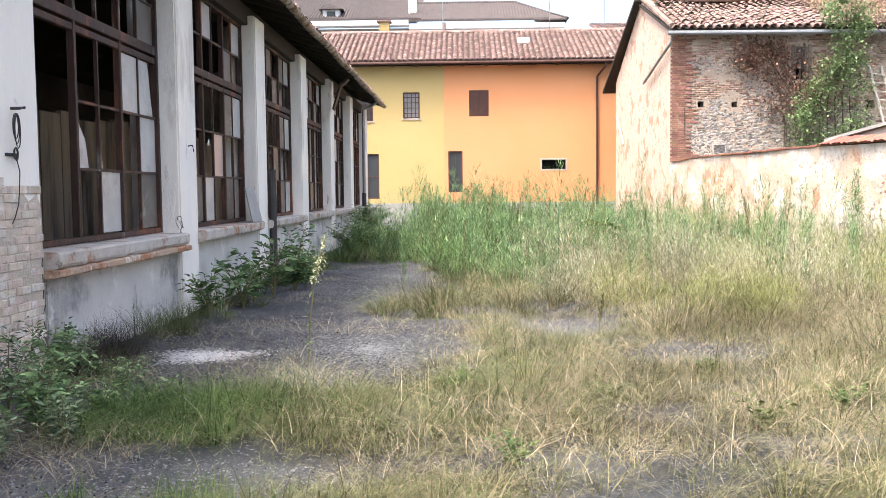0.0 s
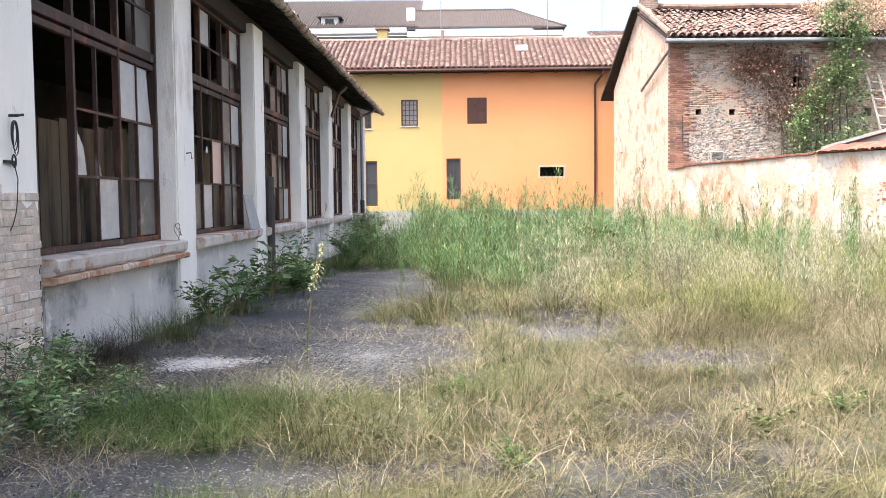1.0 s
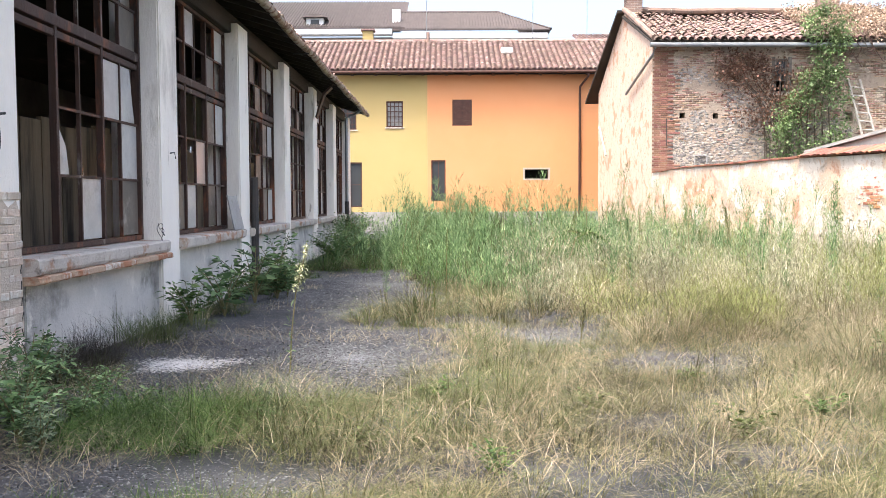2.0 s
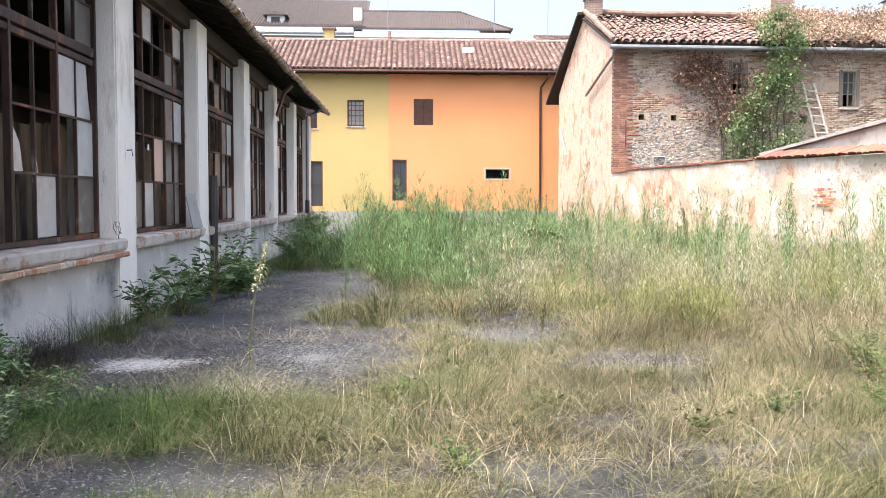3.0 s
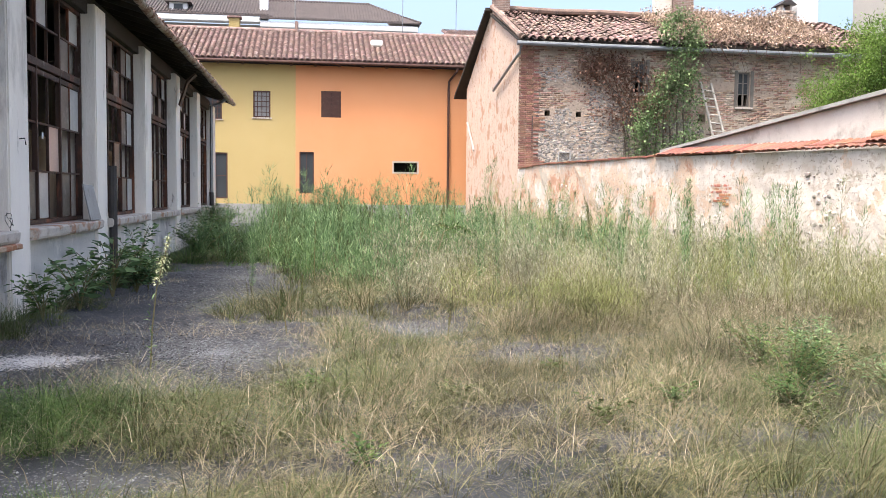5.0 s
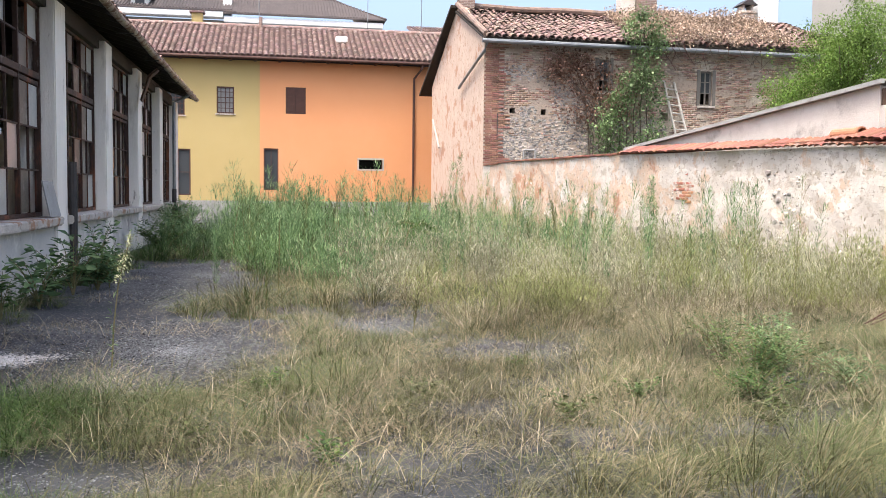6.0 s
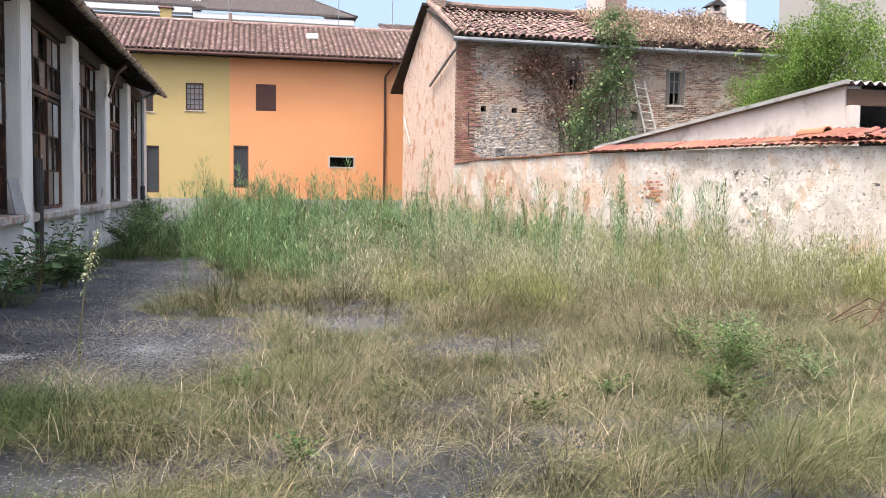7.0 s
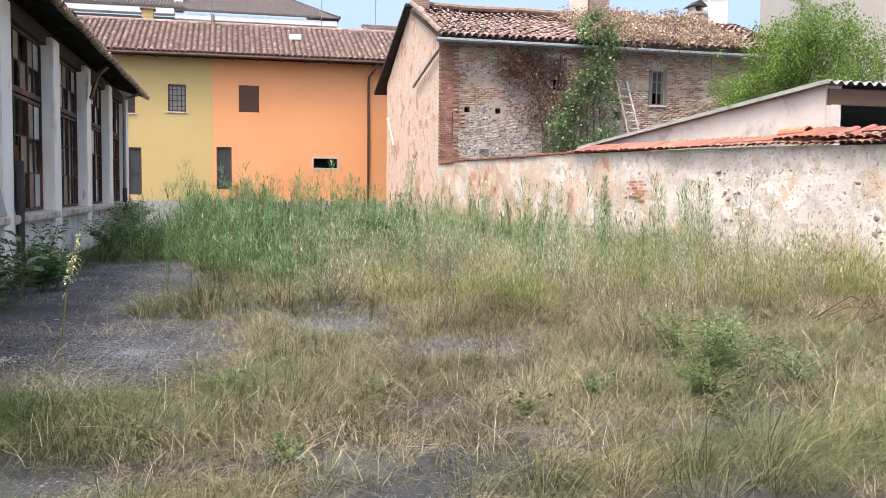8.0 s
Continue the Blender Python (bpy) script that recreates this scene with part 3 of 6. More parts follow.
part("downpipe", tube([(GXW - 0.02, BY - 0.48, 6.85), (GXW - 0.06, BY - 0.3, 6.6), (GXW - 0.12, BY + 0.2, 6.45), (GXW - 0.12, 36.4, 5.75)], 0.055, 8), M_ZINC, old, "loose slanting grey downpipe")

# ---- yard wall ----
def wall_x(y):
    return GXW + (BY - y) * 0.0909


WALLTOP = [(-9.0, 2.25), (11.4, 2.28), (13.8, 2.36), (21.4, 2.5), (29.3, 2.55), (BY - 0.01, 2.48)]


def wall_top(y):
    return float(np.interp(y, [q[0] for q in WALLTOP], [q[1] for q in WALLTOP]))


ywall = thing("yard_wall", (9, 20, 0), "old rubble yard wall with peeling cream plaster", "wall", kind="structure")
ys = np.r_[np.linspace(-9, 8, 12), np.linspace(8.5, BY - 0.01, 80)]
b = bmesh.new()
grid = []
for y in ys:
    col = []
    for s in range(13):
        z = -0.1 + (wall_top(y) + 0.1) * s / 12
        dx = 0.05 * noise.noise((y * 0.9, z * 1.3, 3.0)) + 0.025 * noise.noise((y * 3.1, z * 3.0, 7.0))
        col.append(b.verts.new((wall_x(y) + dx, y, z)))
    col.append(b.verts.new((wall_x(y) + 0.4, y, wall_top(y))))
    col.append(b.verts.new((wall_x(y) + 0.4, y, -0.1)))
    grid.append(col)
for c0, c1 in zip(grid, grid[1:]):
    for s in range(len(c0) - 1):
        b.faces.new((c0[s], c1[s], c1[s + 1], c0[s + 1]))
part("wall", b, M_YARDWALL, ywall)
solo("wall_south", box(-13, 11.5, -9.6, -9.2, -0.1, 3.2), M_PLAIN, "plain rendered wall closing the yard", "wall", kind="structure")

# ---- apartment building behind ----
far = thing("apartment_building", (-4, 78, 0), "large grey-roofed apartment building with white cornice", "apartment building")
part("wall", box(-40, 8.0, 75.5, 95, -0.1, 15.0), M_PLAIN, far)
part("cornice", box(-40.5, -4.3, 74.4, 75.4, 15.05, 15.5, 0.04), M_WHITE, far)
part("cornice", box(-4.25, 8.4, 74.4, 75.4, 14.7, 15.15, 0.04), M_WHITE, far)
part("roof_deck", prism([(-40.6, 74.4, 15.5), (-3.3, 74.4, 15.5), (-3.3, 84, 19.6), (-40.6, 84, 19.6)], (0, 0, 0.1)), M_GREYTILE, far)
part("roof_deck", prism([(-4.3, 74.3, 15.3), (8.6, 74.3, 15.3), (4.6, 79, 17.6), (-4.3, 79, 17.6)], (0, 0, 0.1)), M_GREYTILE, far)
part("roof_deck", prism([(8.6, 74.3, 15.3), (8.6, 84, 15.3), (4.6, 79, 17.6)], (0, 0, 0.1)), M_GREYTILE, far)

# ---- workshop windows ----
ZB, ZT = 1.07, 4.45          # foot and head of the windows
STATE = {  # six panes a row from the near end, bottom row first: F milky, D grimy, P pinkish, G clear, B broken shard, - gone
    0: ("D--F-D", "--B--F", "----FB", "-----D", "----D-"),
    1: ("FDF-D-", "---P--", "----DF", "----D-", "--F--F"),
    2: ("D-F-DF", "F--D--", "P---DF", "-D-D--", "--D-DF"),
    3: ("G--D--", "D-G---", "-D----", "P-F-D-", "F-FD-F"),
    4: ("D-F-F-", "F---D-", "-D-F--", "F-D-F-", "D-FF-D"),
    5: ("------", "------", "-F-D--", "F-D--F", "-D-F-D"),
}
PANE_MAT = {"F": M_FROST, "D": M_FROSTDIM, "P": M_PINK, "G": M_GLASS, "B": M_FROST}
for k in range(6):
    y0, y1 = BAYS[k] + PW + 0.01, BAYS[k + 1] - 0.01
    if k == 0:
        y0 = 7.74
    third = (y1 - y0 - 0.24) / 3
    win = part("window", box(WP - 0.05, WP + 0.05, y0 + 0.06, y1 - 0.06, ZT - 0.05, ZT, 0.004), M_FRAME, shop, "tall broken window with peeling dark brown frame")
    for ya in (y0, y1 - 0.06):
        part("jamb", box(WP - 0.05, WP + 0.05, ya, ya + 0.06, ZB, ZT, 0.004), M_FRAME, win)
    part("bottom_rail", box(WP - 0.05, WP + 0.05, y0 + 0.06, y1 - 0.06, ZB, ZB + 0.06, 0.004), M_FRAME, win)
    part("transom", box(WP - 0.045, WP + 0.045, y0 + 0.06, y1 - 0.06, 3.27, 3.38, 0.006), M_FRAME, win)
    part("head_rail", box(WP - 0.035, WP + 0.03, y0 + 0.06, y1 - 0.06, 3.17, 3.24, 0.006), M_FRAME, win)
    for s in (1, 2):
        y = y0 + 0.06 + s * (third + 0.06) - 0.06
        part("mullion", box(WP - 0.038, WP + 0.038, y, y + 0.06, ZB + 0.06, ZT - 0.05, 0.005), M_FRAME, win)
    for c in range(3):
        ya = y0 + 0.06 + c * (third + 0.06)
        yb = ya + third - 0.005
        if k == 0 and c == 0:
            continue
        ym = (ya + yb) / 2
        for za, zb in ((ZB + 0.06, 3.17), (3.38, ZT - 0.05)):
            part("glazing_bar", box(WP - 0.02, WP + 0.02, ym - 0.014, ym + 0.014, za, zb), M_FRAME, win)
        for z in (1.81, 2.49, 3.88):
            part("glazing_bar", box(WP - 0.02, WP + 0.02, ya, ym - 0.016, z - 0.014, z + 0.014), M_FRAME, win)
            part("glazing_bar", box(WP - 0.02, WP + 0.02, ym + 0.016, yb, z - 0.014, z + 0.014), M_FRAME, win)
        for r, (za, zb) in enumerate(((1.13, 1.81), (1.81, 2.49), (2.49, 3.17), (3.38, 3.88), (3.88, 4.41))):
            for h in (0, 1):
                s = STATE[k][r][2 * c + h]
                pa, pb = (ya, ym - 0.014) if h == 0 else (ym + 0.014, yb)
                if s == "-":
                    if (k * 7 + r * 5 + c * 3 + h) % 9 == 0:  # a splinter left in the corner
                        q = [(WP, pa, za), (WP, pa + 0.1, za), (WP, pa + 0.02, za + 0.22)]
                        part("glass_splinter", prism(q, (0.004, 0, 0)), M_GLASS, win)
                    continue
                if s == "B":
                    w = pb - pa
                    if c == 1:
                        q = [(WP, pa, za), (WP, pa + w * 0.52, za + 0.02), (WP, pa + w * 0.4, za + 0.3), (WP, pa + w * 0.1, za + 0.48), (WP, pa, za + 0.45)]
                    else:
                        q = [(WP, pa, za + 0.02), (WP, pb - 0.06, za + 0.02), (WP, pb - 0.12, za + 0.25), (WP, pb - 0.16, zb - 0.22), (WP, pb - 0.2, zb - 0.02), (WP, pa, zb - 0.02)]
                    part("broken_pane", prism(q, (0.004, 0, 0)), M_FROST, win, "jagged remains of a milky pane")
                    continue
                part("pane", box(WP - 0.003, WP + 0.003, pa, pb, za + 0.015, zb - 0.015), PANE_MAT[s], win)

# eave: gutter with rust, tile ends above it, odd hanging pieces
gut = []
for k in range(60):
    y = -9.2 + 43.9 * k / 59
    gut.append((RX + 0.05, y, 4.80 + 0.02 * math.sin(y * 1.3) + 0.012 * math.sin(y * 4.1)))
b = bmesh.new()
rings = []
for x, y, z in gut:
    ring = []
    for s in range(9):
        a = math.pi + math.pi * s / 8
        ring.append(b.verts.new((x + 0.085 * math.cos(a), y, z + 0.085 * math.sin(a))))
    for s in range(9):
        a = math.tau - math.pi * s / 8
        ring.append(b.verts.new((x + 0.078 * math.cos(a), y, z + 0.004 + 0.078 * math.sin(a))))
    rings.append(ring)
for p0, p1 in zip(rings, rings[1:]):
    for s in range(18):
        b.faces.new((p0[s], p0[(s + 1) % 18], p1[(s + 1) % 18], p1[s]))
part("gutter", b, M_GUTTER, shop, "rusty half-round gutter along the eave")
rng = np.random.default_rng(21)
tb = bmesh.new()
for k in range(150):
    y = 5.0 + k * 0.2
    ang = [math.pi * s / 5 for s in range(6)]
    lift = rng.normal(0, 0.012)
    f0 = [tb.verts.new((RX + 0.03 + rng.normal(0, 0.015), y + 0.09 * math.cos(a), 4.9 + lift + 0.055 * math.sin(a))) for a in ang]
    f1 = [tb.verts.new((RX - 0.5, y + 0.09 * math.cos(a), 5.06 + lift + 0.055 * math.sin(a))) for a in ang]
    for s in range(5):
        tb.faces.new((f0[s], f0[s + 1], f1[s + 1], f1[s]))
tob = part("eave_tiling", tb, M_OLDTILE2, shop)
tagged(tob, kind="stuff")
part("downpipe", tube([(RX + 0.05, 31.9, 4.72), (RX - 0.1, 31.9, 4.6), (PF + 0.1, 32.0, 4.45), (PF + 0.09, 32.0, 1.5)], 0.055, 8), M_ZINC, shop)
part("downpipe_shoe", tube([(PF + 0.09, 32.0, 1.52), (PF + 0.09, 32.0, 0.0)], 0.075, 8), M_DARKPIPE, shop, "black cast-iron foot of the downpipe")
part("downpipe_shoe", tube([(PF + 0.075, 16.62, 1.98), (PF + 0.075, 16.62, 0.0)], 0.07, 10), M_DARKPIPE, shop, "black cast-iron pipe on a pillar")
part("hanging_sheet", prism([(PF + 0.12, 24.4, 3.75), (PF + 0.3, 24.55, 4.4), (PF + 0.5, 24.7, 4.62), (PF + 0.46, 24.75, 4.66), (PF + 0.26, 24.6, 4.46), (PF + 0.08, 24.45, 3.8)], (0, 0.34, 0)), M_FASCIA, shop, "bent metal sheet hanging off the eave")
for y in (12.2, 14.0, 19.6, 23.6, 28.2):
    part("gutter_bracket", box(RX - 0.25, RX + 0.1, y, y + 0.025, 4.69, 4.715), M_DARKPIPE, shop)
# lamp bracket, hooks and wires on the near wall
hook = thing("wire_bundle", (PF, 7.2, 2.0), "old black cable bundle hung on a wall hook", "cable")
XW = PF + 0.03
part("hook", tube([(PF - 0.02, 7.14, 2.24), (XW + 0.05, 7.14, 2.24), (XW + 0.06, 7.2, 2.25)], 0.012, 6), M_DARKPIPE, hook)
for s in range(3):
    c0, rad = 2.1 - 0.02 * s, 0.1 + 0.018 * s
    part("cable", tube([(XW + 0.015 + 0.008 * s, 7.13 + 0.045 * math.sin(q), c0 + rad * math.cos(q)) for q in (math.tau * k / 14 for k in range(15))], 0.0045, 5), M_DARKPIPE, hook)
part("cable", tube([(XW + 0.01, 7.13 + 0.03 * math.sin(q), 1.88 + 0.05 * math.cos(q)) for q in (math.tau * k / 10 for k in range(11))], 0.008, 5), M_DARKPIPE, hook)
part("cable", tube([(XW, 7.15, 1.86), (XW + 0.01, 7.18, 1.74), (XW + 0.012, 7.16, 1.6), (XW + 0.01, 7.14, 1.48), (XW + 0.005, 7.09, 1.38), (XW, 7.05, 1.33)], 0.0045, 5), M_DARKPIPE, hook)
part("clamp", box(PF - 0.01, PF + 0.03, 7.02, 7.2, 1.86, 1.885, 0.004), M_DARKPIPE, hook)
nail = solo("bent_nail", tube([(PF - 0.02, 11.78, 2.17), (PF + 0.06, 11.79, 2.18), (PF + 0.07, 11.8, 2.1)], 0.009, 6), M_DARKPIPE, "bent black nail in a white pillar", "nail")
pnl = solo("leaning_sheet", prism([(PF + 0.05, 15.05, 1.065), (PF + 0.05, 15.75, 1.065), (PF - 0.02, 15.5, 1.62), (PF - 0.02, 14.85, 1.64)], (0.02, 0, 0.004)), M_FIBRE, "grey flat sheet leaning on the window sill", "sheet")
# white patch stands in for light showing through a small hole
hole_patch = solo("bright_hole_patch", prism([(WP + 0.024, 13.6, 2.28), (WP + 0.024, 13.69, 2.27), (WP + 0.024, 13.7, 2.36), (WP + 0.024, 13.63, 2.37)], (0.003, 0, 0)), M_WHITE, "small white patch painted for a bright hole in a broken window", "paper")
curl = solo("loose_wire", tube([(PF + 0.09 + 0.02 * math.sin(q * 2.3), 11.05 + 0.1 * math.sin(q) + 0.03 * q / 6, 1.13 + 0.09 * math.cos(q * 1.1) + 0.01 * q) for q in (0.5 * k for k in range(22))], 0.004, 5), M_DARKPIPE, "curled black wire hanging over the sill", "wire")
# the crack and stain at the edge of the near wall
rc = random.Random(8)
b = bmesh.new()
pts = [(7.575 + rc.uniform(-0.02, 0.015), z) for z in np.arange(0.25, 1.1, 0.06)]
lo = [b.verts.new((PF + 0.009, y - rc.uniform(0.004, 0.012), z)) for y, z in pts]
hi = [b.verts.new((PF + 0.009, y + rc.uniform(0.004, 0.014), z)) for y, z in pts]
for k in range(len(lo) - 1):
    b.faces.new((lo[k], hi[k], hi[k + 1], lo[k + 1]))
part("crack", b, M_BLACK, shop)

# ---- old house: openings, roof pieces, chimneys ----
def old_window(x0, x1, z0, z1):
    b = bmesh.new()
    d = 0.06
    for q in ((x0, x0 + d, z0, z1), (x1 - d, x1, z0, z1), (x0 + d, x1 - d, z0, z0 + d), (x0 + d, x1 - d, z1 - d, z1), ((x0 + x1) / 2 - 0.025, (x0 + x1) / 2 + 0.025, z0 + d, z1 - d)):
        box(q[0], q[1], BY + 0.08, BY + 0.14, q[2], q[3], 0.0, b)
    w = part("window", b, M_GREYWOOD, old, "weathered grey wooden window")
    for s in (0.36, 0.68):
        part("glazing_bar", box(x0 + d, x1 - d, BY + 0.09, BY + 0.13, z0 + (z1 - z0) * s, z0 + (z1 - z0) * s + 0.03), M_GREYWOOD, w)
    part("pane", box(x0 + d, x1 - d, BY + 0.11, BY + 0.115, z0 + (z1 - z0) * 0.36, z1 - d), M_DARKGLASS, w)
    part("sill", box(x0 - 0.12, x1 + 0.12, BY - 0.08, BY + 0.06, z0 - 0.08, z0, 0.01), M_SILL, w)
    for xs in ((x0 - 0.14, x0 - 0.02), (x1 + 0.02, x1 + 0.14)):
        part("jamb", box(xs[0], xs[1], BY - 0.03, BY + 0.03, z0, z1 + 0.05, 0.006), M_GREYWOOD, w)



old_window(15.72, 16.2, 4.9, 6.2)
old_window(11.68, 12.1, 5.3, 6.5)
part("tie_bar", box(7.82, 7.86, BY - 0.04, BY, 3.45, 4.42, 0.005), M_DARKPIPE, old)
hb = bmesh.new()
for q in (((8.84, BY - 0.05, 2.55), (8.84, BY - 0.05, 3.1)), ((8.84, BY - 0.05, 3.1), (9.28, BY - 0.05, 3.1)), ((9.28, BY - 0.05, 3.1), (9.28, BY - 0.05, 2.55))):
    tube(q, 0.03, 6, bm=hb)
part("bracket", hb, M_FIBRE, old, "small grey pipe hoop")
part("bracket", tube([(9.95, BY - 0.05, 2.6), (9.95, BY - 0.05, 2.98)], 0.025, 6), M_ZINC, old)
part("pole", tube([(GXW - 0.08, 42.9, 4.95), (GXW - 0.1, 41.0, 3.55)], 0.05, 8), M_PLAIN, old, "pale plastic pipe slanting on the gable")
part("verge", tube([(GXW - 0.02, BY - 0.35, 7.2), (GXW - 0.02, 37.4, 9.3)], 0.11, 8), M_OLDTILE2, old)


def chimney(x0, x1, y0, y1, z0, z1, material, label, cowl=False):
    c = part("chimney", box(x0, x1, y0, y1, z0, z1, 0.02), material, old, label)
    part("chimney_cap", box(x0 - 0.08, x1 + 0.08, y0 - 0.08, y1 + 0.08, z1, z1 + 0.1, 0.02), M_SILL, c)
    if cowl:
        for s in (x0 + 0.03, x1 - 0.12):
            part("cowl_post", box(s, s + 0.09, y0 + 0.05, y1 - 0.05, z1 + 0.1, z1 + 0.35), material, c)
        part("cowl", prism([(x0 - 0.12, y0 - 0.1, z1 + 0.35), (x1 + 0.12, y0 - 0.1, z1 + 0.35), ((x0 + x1) / 2, y0 - 0.1, z1 + 0.62)], (0, y1 - y0 + 0.2, 0)), M_DARKPIPE, c)


M_REDBRICK = brick_mat("sooty_brown_brick", "X", (0.24, 0.16, 0.13), (0.19, 0.135, 0.115), (0.3, 0.26, 0.23))
chimney(7.35, 8.0, 37.1, 37.7, 8.7, 9.75, M_REDBRICK, "short red brick stack at the gable")
chimney(14.3, 14.95, 37.0, 37.6, 8.6, 10.6, M_WHITEWASH, "whitewashed chimney stack")
chimney(15.0, 15.75, 36.6, 37.2, 8.6, 10.5, M_REDBRICK, "brown brick chimney stack")
chimney(20.0, 20.55, 37.2, 37.8, 8.3, 9.5, M_WHITEWASH, "chimney with a dark pitched cowl", cowl=True)
chimney(20.75, 21.7, 37.2, 37.9, 8.3, 10.3, M_WHITE, "white rendered chimney")
part("ridge_capping", tube([(GXW, 37.4, 9.28), (10, 37.4, 9.2), (12, 37.4, 9.24), (14.5, 37.4, 9.18), (18, 37.4, 9.08), (22.3, 37.4, 9.0)], 0.13, 8), M_OLDTILE2, old)
EAVE_A, RIDGE_A = (BY - 0.5, 7.08), (37.4, 9.12)
part_rows = 11
ALL_ROWS = 16
tile_rows("upper_tiling", GXW - 0.05, 22.3, 0.28, (EAVE_A[0] + (RIDGE_A[0] - EAVE_A[0]) * part_rows / ALL_ROWS, EAVE_A[1] + (RIDGE_A[1] - EAVE_A[1]) * part_rows / ALL_ROWS), RIDGE_A, ALL_ROWS - part_rows, M_OLDTILE2, old, 31, sag=lambda x, t: old_sag(x, 0.7 + 0.3 * t), jitter=0.02)
tile_rows("creeper_tiling", 14.4, 22.3, 0.28, EAVE_A, (EAVE_A[0] + (RIDGE_A[0] - EAVE_A[0]) * part_rows / ALL_ROWS, EAVE_A[1] + (RIDGE_A[1] - EAVE_A[1]) * part_rows / ALL_ROWS), part_rows, M_OLDTILE2, old, 32, jitter=0.02)

M_LADDER = surf("pale_dry_wood", (0.5, 0.47, 0.42), (0.4, 0.37, 0.33), 5.0)
# ladder leaning on the old house behind the yard wall
lad = thing("ladder", (15.7, 31.2, 0), "pale wooden ladder leaning on the rubble house", "ladder")
tl, tr = Vector((14.2, 32.22, 5.8)), Vector((14.62, 32.22, 5.75))
bl, br = Vector((15.3, 31.2, 0.0)), Vector((15.85, 31.2, 0.0))
part("rail", tube([bl, tl], 0.045, 6), M_LADDER, lad)
part("rail", tube([br, tr], 0.045, 6), M_LADDER, lad)
for k in range(1, 19):
    t = k / 19
    part("rung", tube([bl.lerp(tl, t), br.lerp(tr, t)], 0.028, 6), M_LADDER, lad)

# ---- shed behind the yard wall ----
shed = thing("shed", (11, 16, 0), "low shed with whitewashed side and corrugated roof", "shed")


def shed_x(y):
    return wall_x(y) + 0.5


sy0, sz0, sy1, sz1 = 13.25, 3.38, 22.0, 2.66
part("wall", prism([(shed_x(sy0), sy0, 0.0), (shed_x(sy1), sy1, 0.0), (shed_x(sy1), sy1, sz1 - 0.03), (shed_x(sy0), sy0, sz0 - 0.03)], (0.3, 0, 0)), M_WHITEWASH, shed, "stained whitewashed side wall")
part("fascia", box(shed_x(sy0) + 0.02, 17, sy0 - 0.06, sy0 - 0.02, sz0 - 0.36, sz0 - 0.09, 0.005), M_FASCIA, shed, "brown timber fascia board")
part("beam", box(shed_x(sy0) + 0.3, 17, sy0, sy0 + 0.12, sz0 - 0.3, sz0 - 0.1), M_EAVE, shed)
part("post", box(shed_x(sy0) + 0.02, shed_x(sy0) + 0.2, sy0 - 0.14, sy0 + 0.1, 0, sz0 - 0.36, 0.01), M_WHITEWASH, shed)
part("back_wall", box(shed_x(sy1) + 0.3, 17, sy1 - 0.3, sy1, 0, sz1 - 0.05), M_INSIDE, shed)
part("side_wall", box(17, 17.3, sy0, sy1, 0, sz1), M_INSIDE, shed)
xs = np.arange(0, 8.2, 0.03)
V, F = [], []
for layer in (0, 0.012):
    for y, z in ((sy0 - 0.15, sz0), (sy1, sz1)):
        V.append(np.c_[shed_x(y) - 0.06 + xs, np.full(len(xs), y), z + 0.035 * np.sin(xs * math.tau / 0.18) + layer])
n = len(xs)
for k in range(n - 1):
    F += [(k, k + 1, n + k + 1, n + k), (2 * n + k, 2 * n + k + 1, 3 * n + k + 1, 3 * n + k), (k, k + 1, 2 * n + k + 1, 2 * n + k)]
mesh_np("corrugated_roof", np.concatenate(V), F, M_FIBRE, parent=shed, label="grey corrugated fibre-cement roofing")
part("verge_board", prism([(shed_x(sy0) - 0.1, sy0 - 0.15, sz0 - 0.02), (shed_x(sy1) - 0.1, sy1, sz1 - 0.02), (shed_x(sy1) - 0.1, sy1, sz1 + 0.05), (shed_x(sy0) - 0.1, sy0 - 0.15, sz0 + 0.05)], (0.07, 0, 0)), M_FIBRE, shed)

# terracotta pipe on the wall
b = bmesh.new()
px, pz = wall_x(13.5) + 0.2, wall_top(13.5) + 0.22
rings = []
for r, y in ((0.085, 13.2), (0.105, 13.2), (0.105, 13.28), (0.095, 13.29), (0.095, 13.85), (0.075, 13.85), (0.075, 13.2)):
    rings.append([b.verts.new((px + r * math.cos(a) + (y - 13.2) * -0.09, y, pz + r * math.sin(a))) for a in (math.tau * s / 14 for s in range(14))])
for p0, p1 in zip(rings, rings[1:]):
    for s in range(14):
        b.faces.new((p0[s], p0[(s + 1) % 14], p1[(s + 1) % 14], p1[s]))
solo("terracotta_pipe", b, surf("terracotta", (0.45, 0.2, 0.11), (0.38, 0.17, 0.1), 3.0), "short terracotta drain pipe lying on the wall coping", "pipe")

# ---- background houses ----
part("dormer", box(-11.4, -10.0, 75.2, 78, 15.75, 16.55, 0.03), M_WHITE, far, "white dormer")
dw = part("dormer_window", box(-11.05, -10.35, 75.15, 75.2, 15.85, 16.4), M_DARKGLASS, far)
part("dormer_roof", prism([(-11.7, 74.9, 16.55), (-9.7, 74.9, 16.55), (-10.7, 74.9, 16.85)], (0, 3, 0)), M_GREYTILE, far)
part("chimney", box(-4.4, -3.7, 76, 76.7, 15.6, 17.4, 0.03), M_WHITE, far)
part("roof_window", box(-15.2, -14.4, 75.5, 76.4, 16.25, 16.35), M_ZINC, far)
ych = part("chimney", box(-4.75, -4.15, 52.6, 53.2, 9.8, 11.3, 0.02), M_YELLOW, house, "yellow rendered chimney")
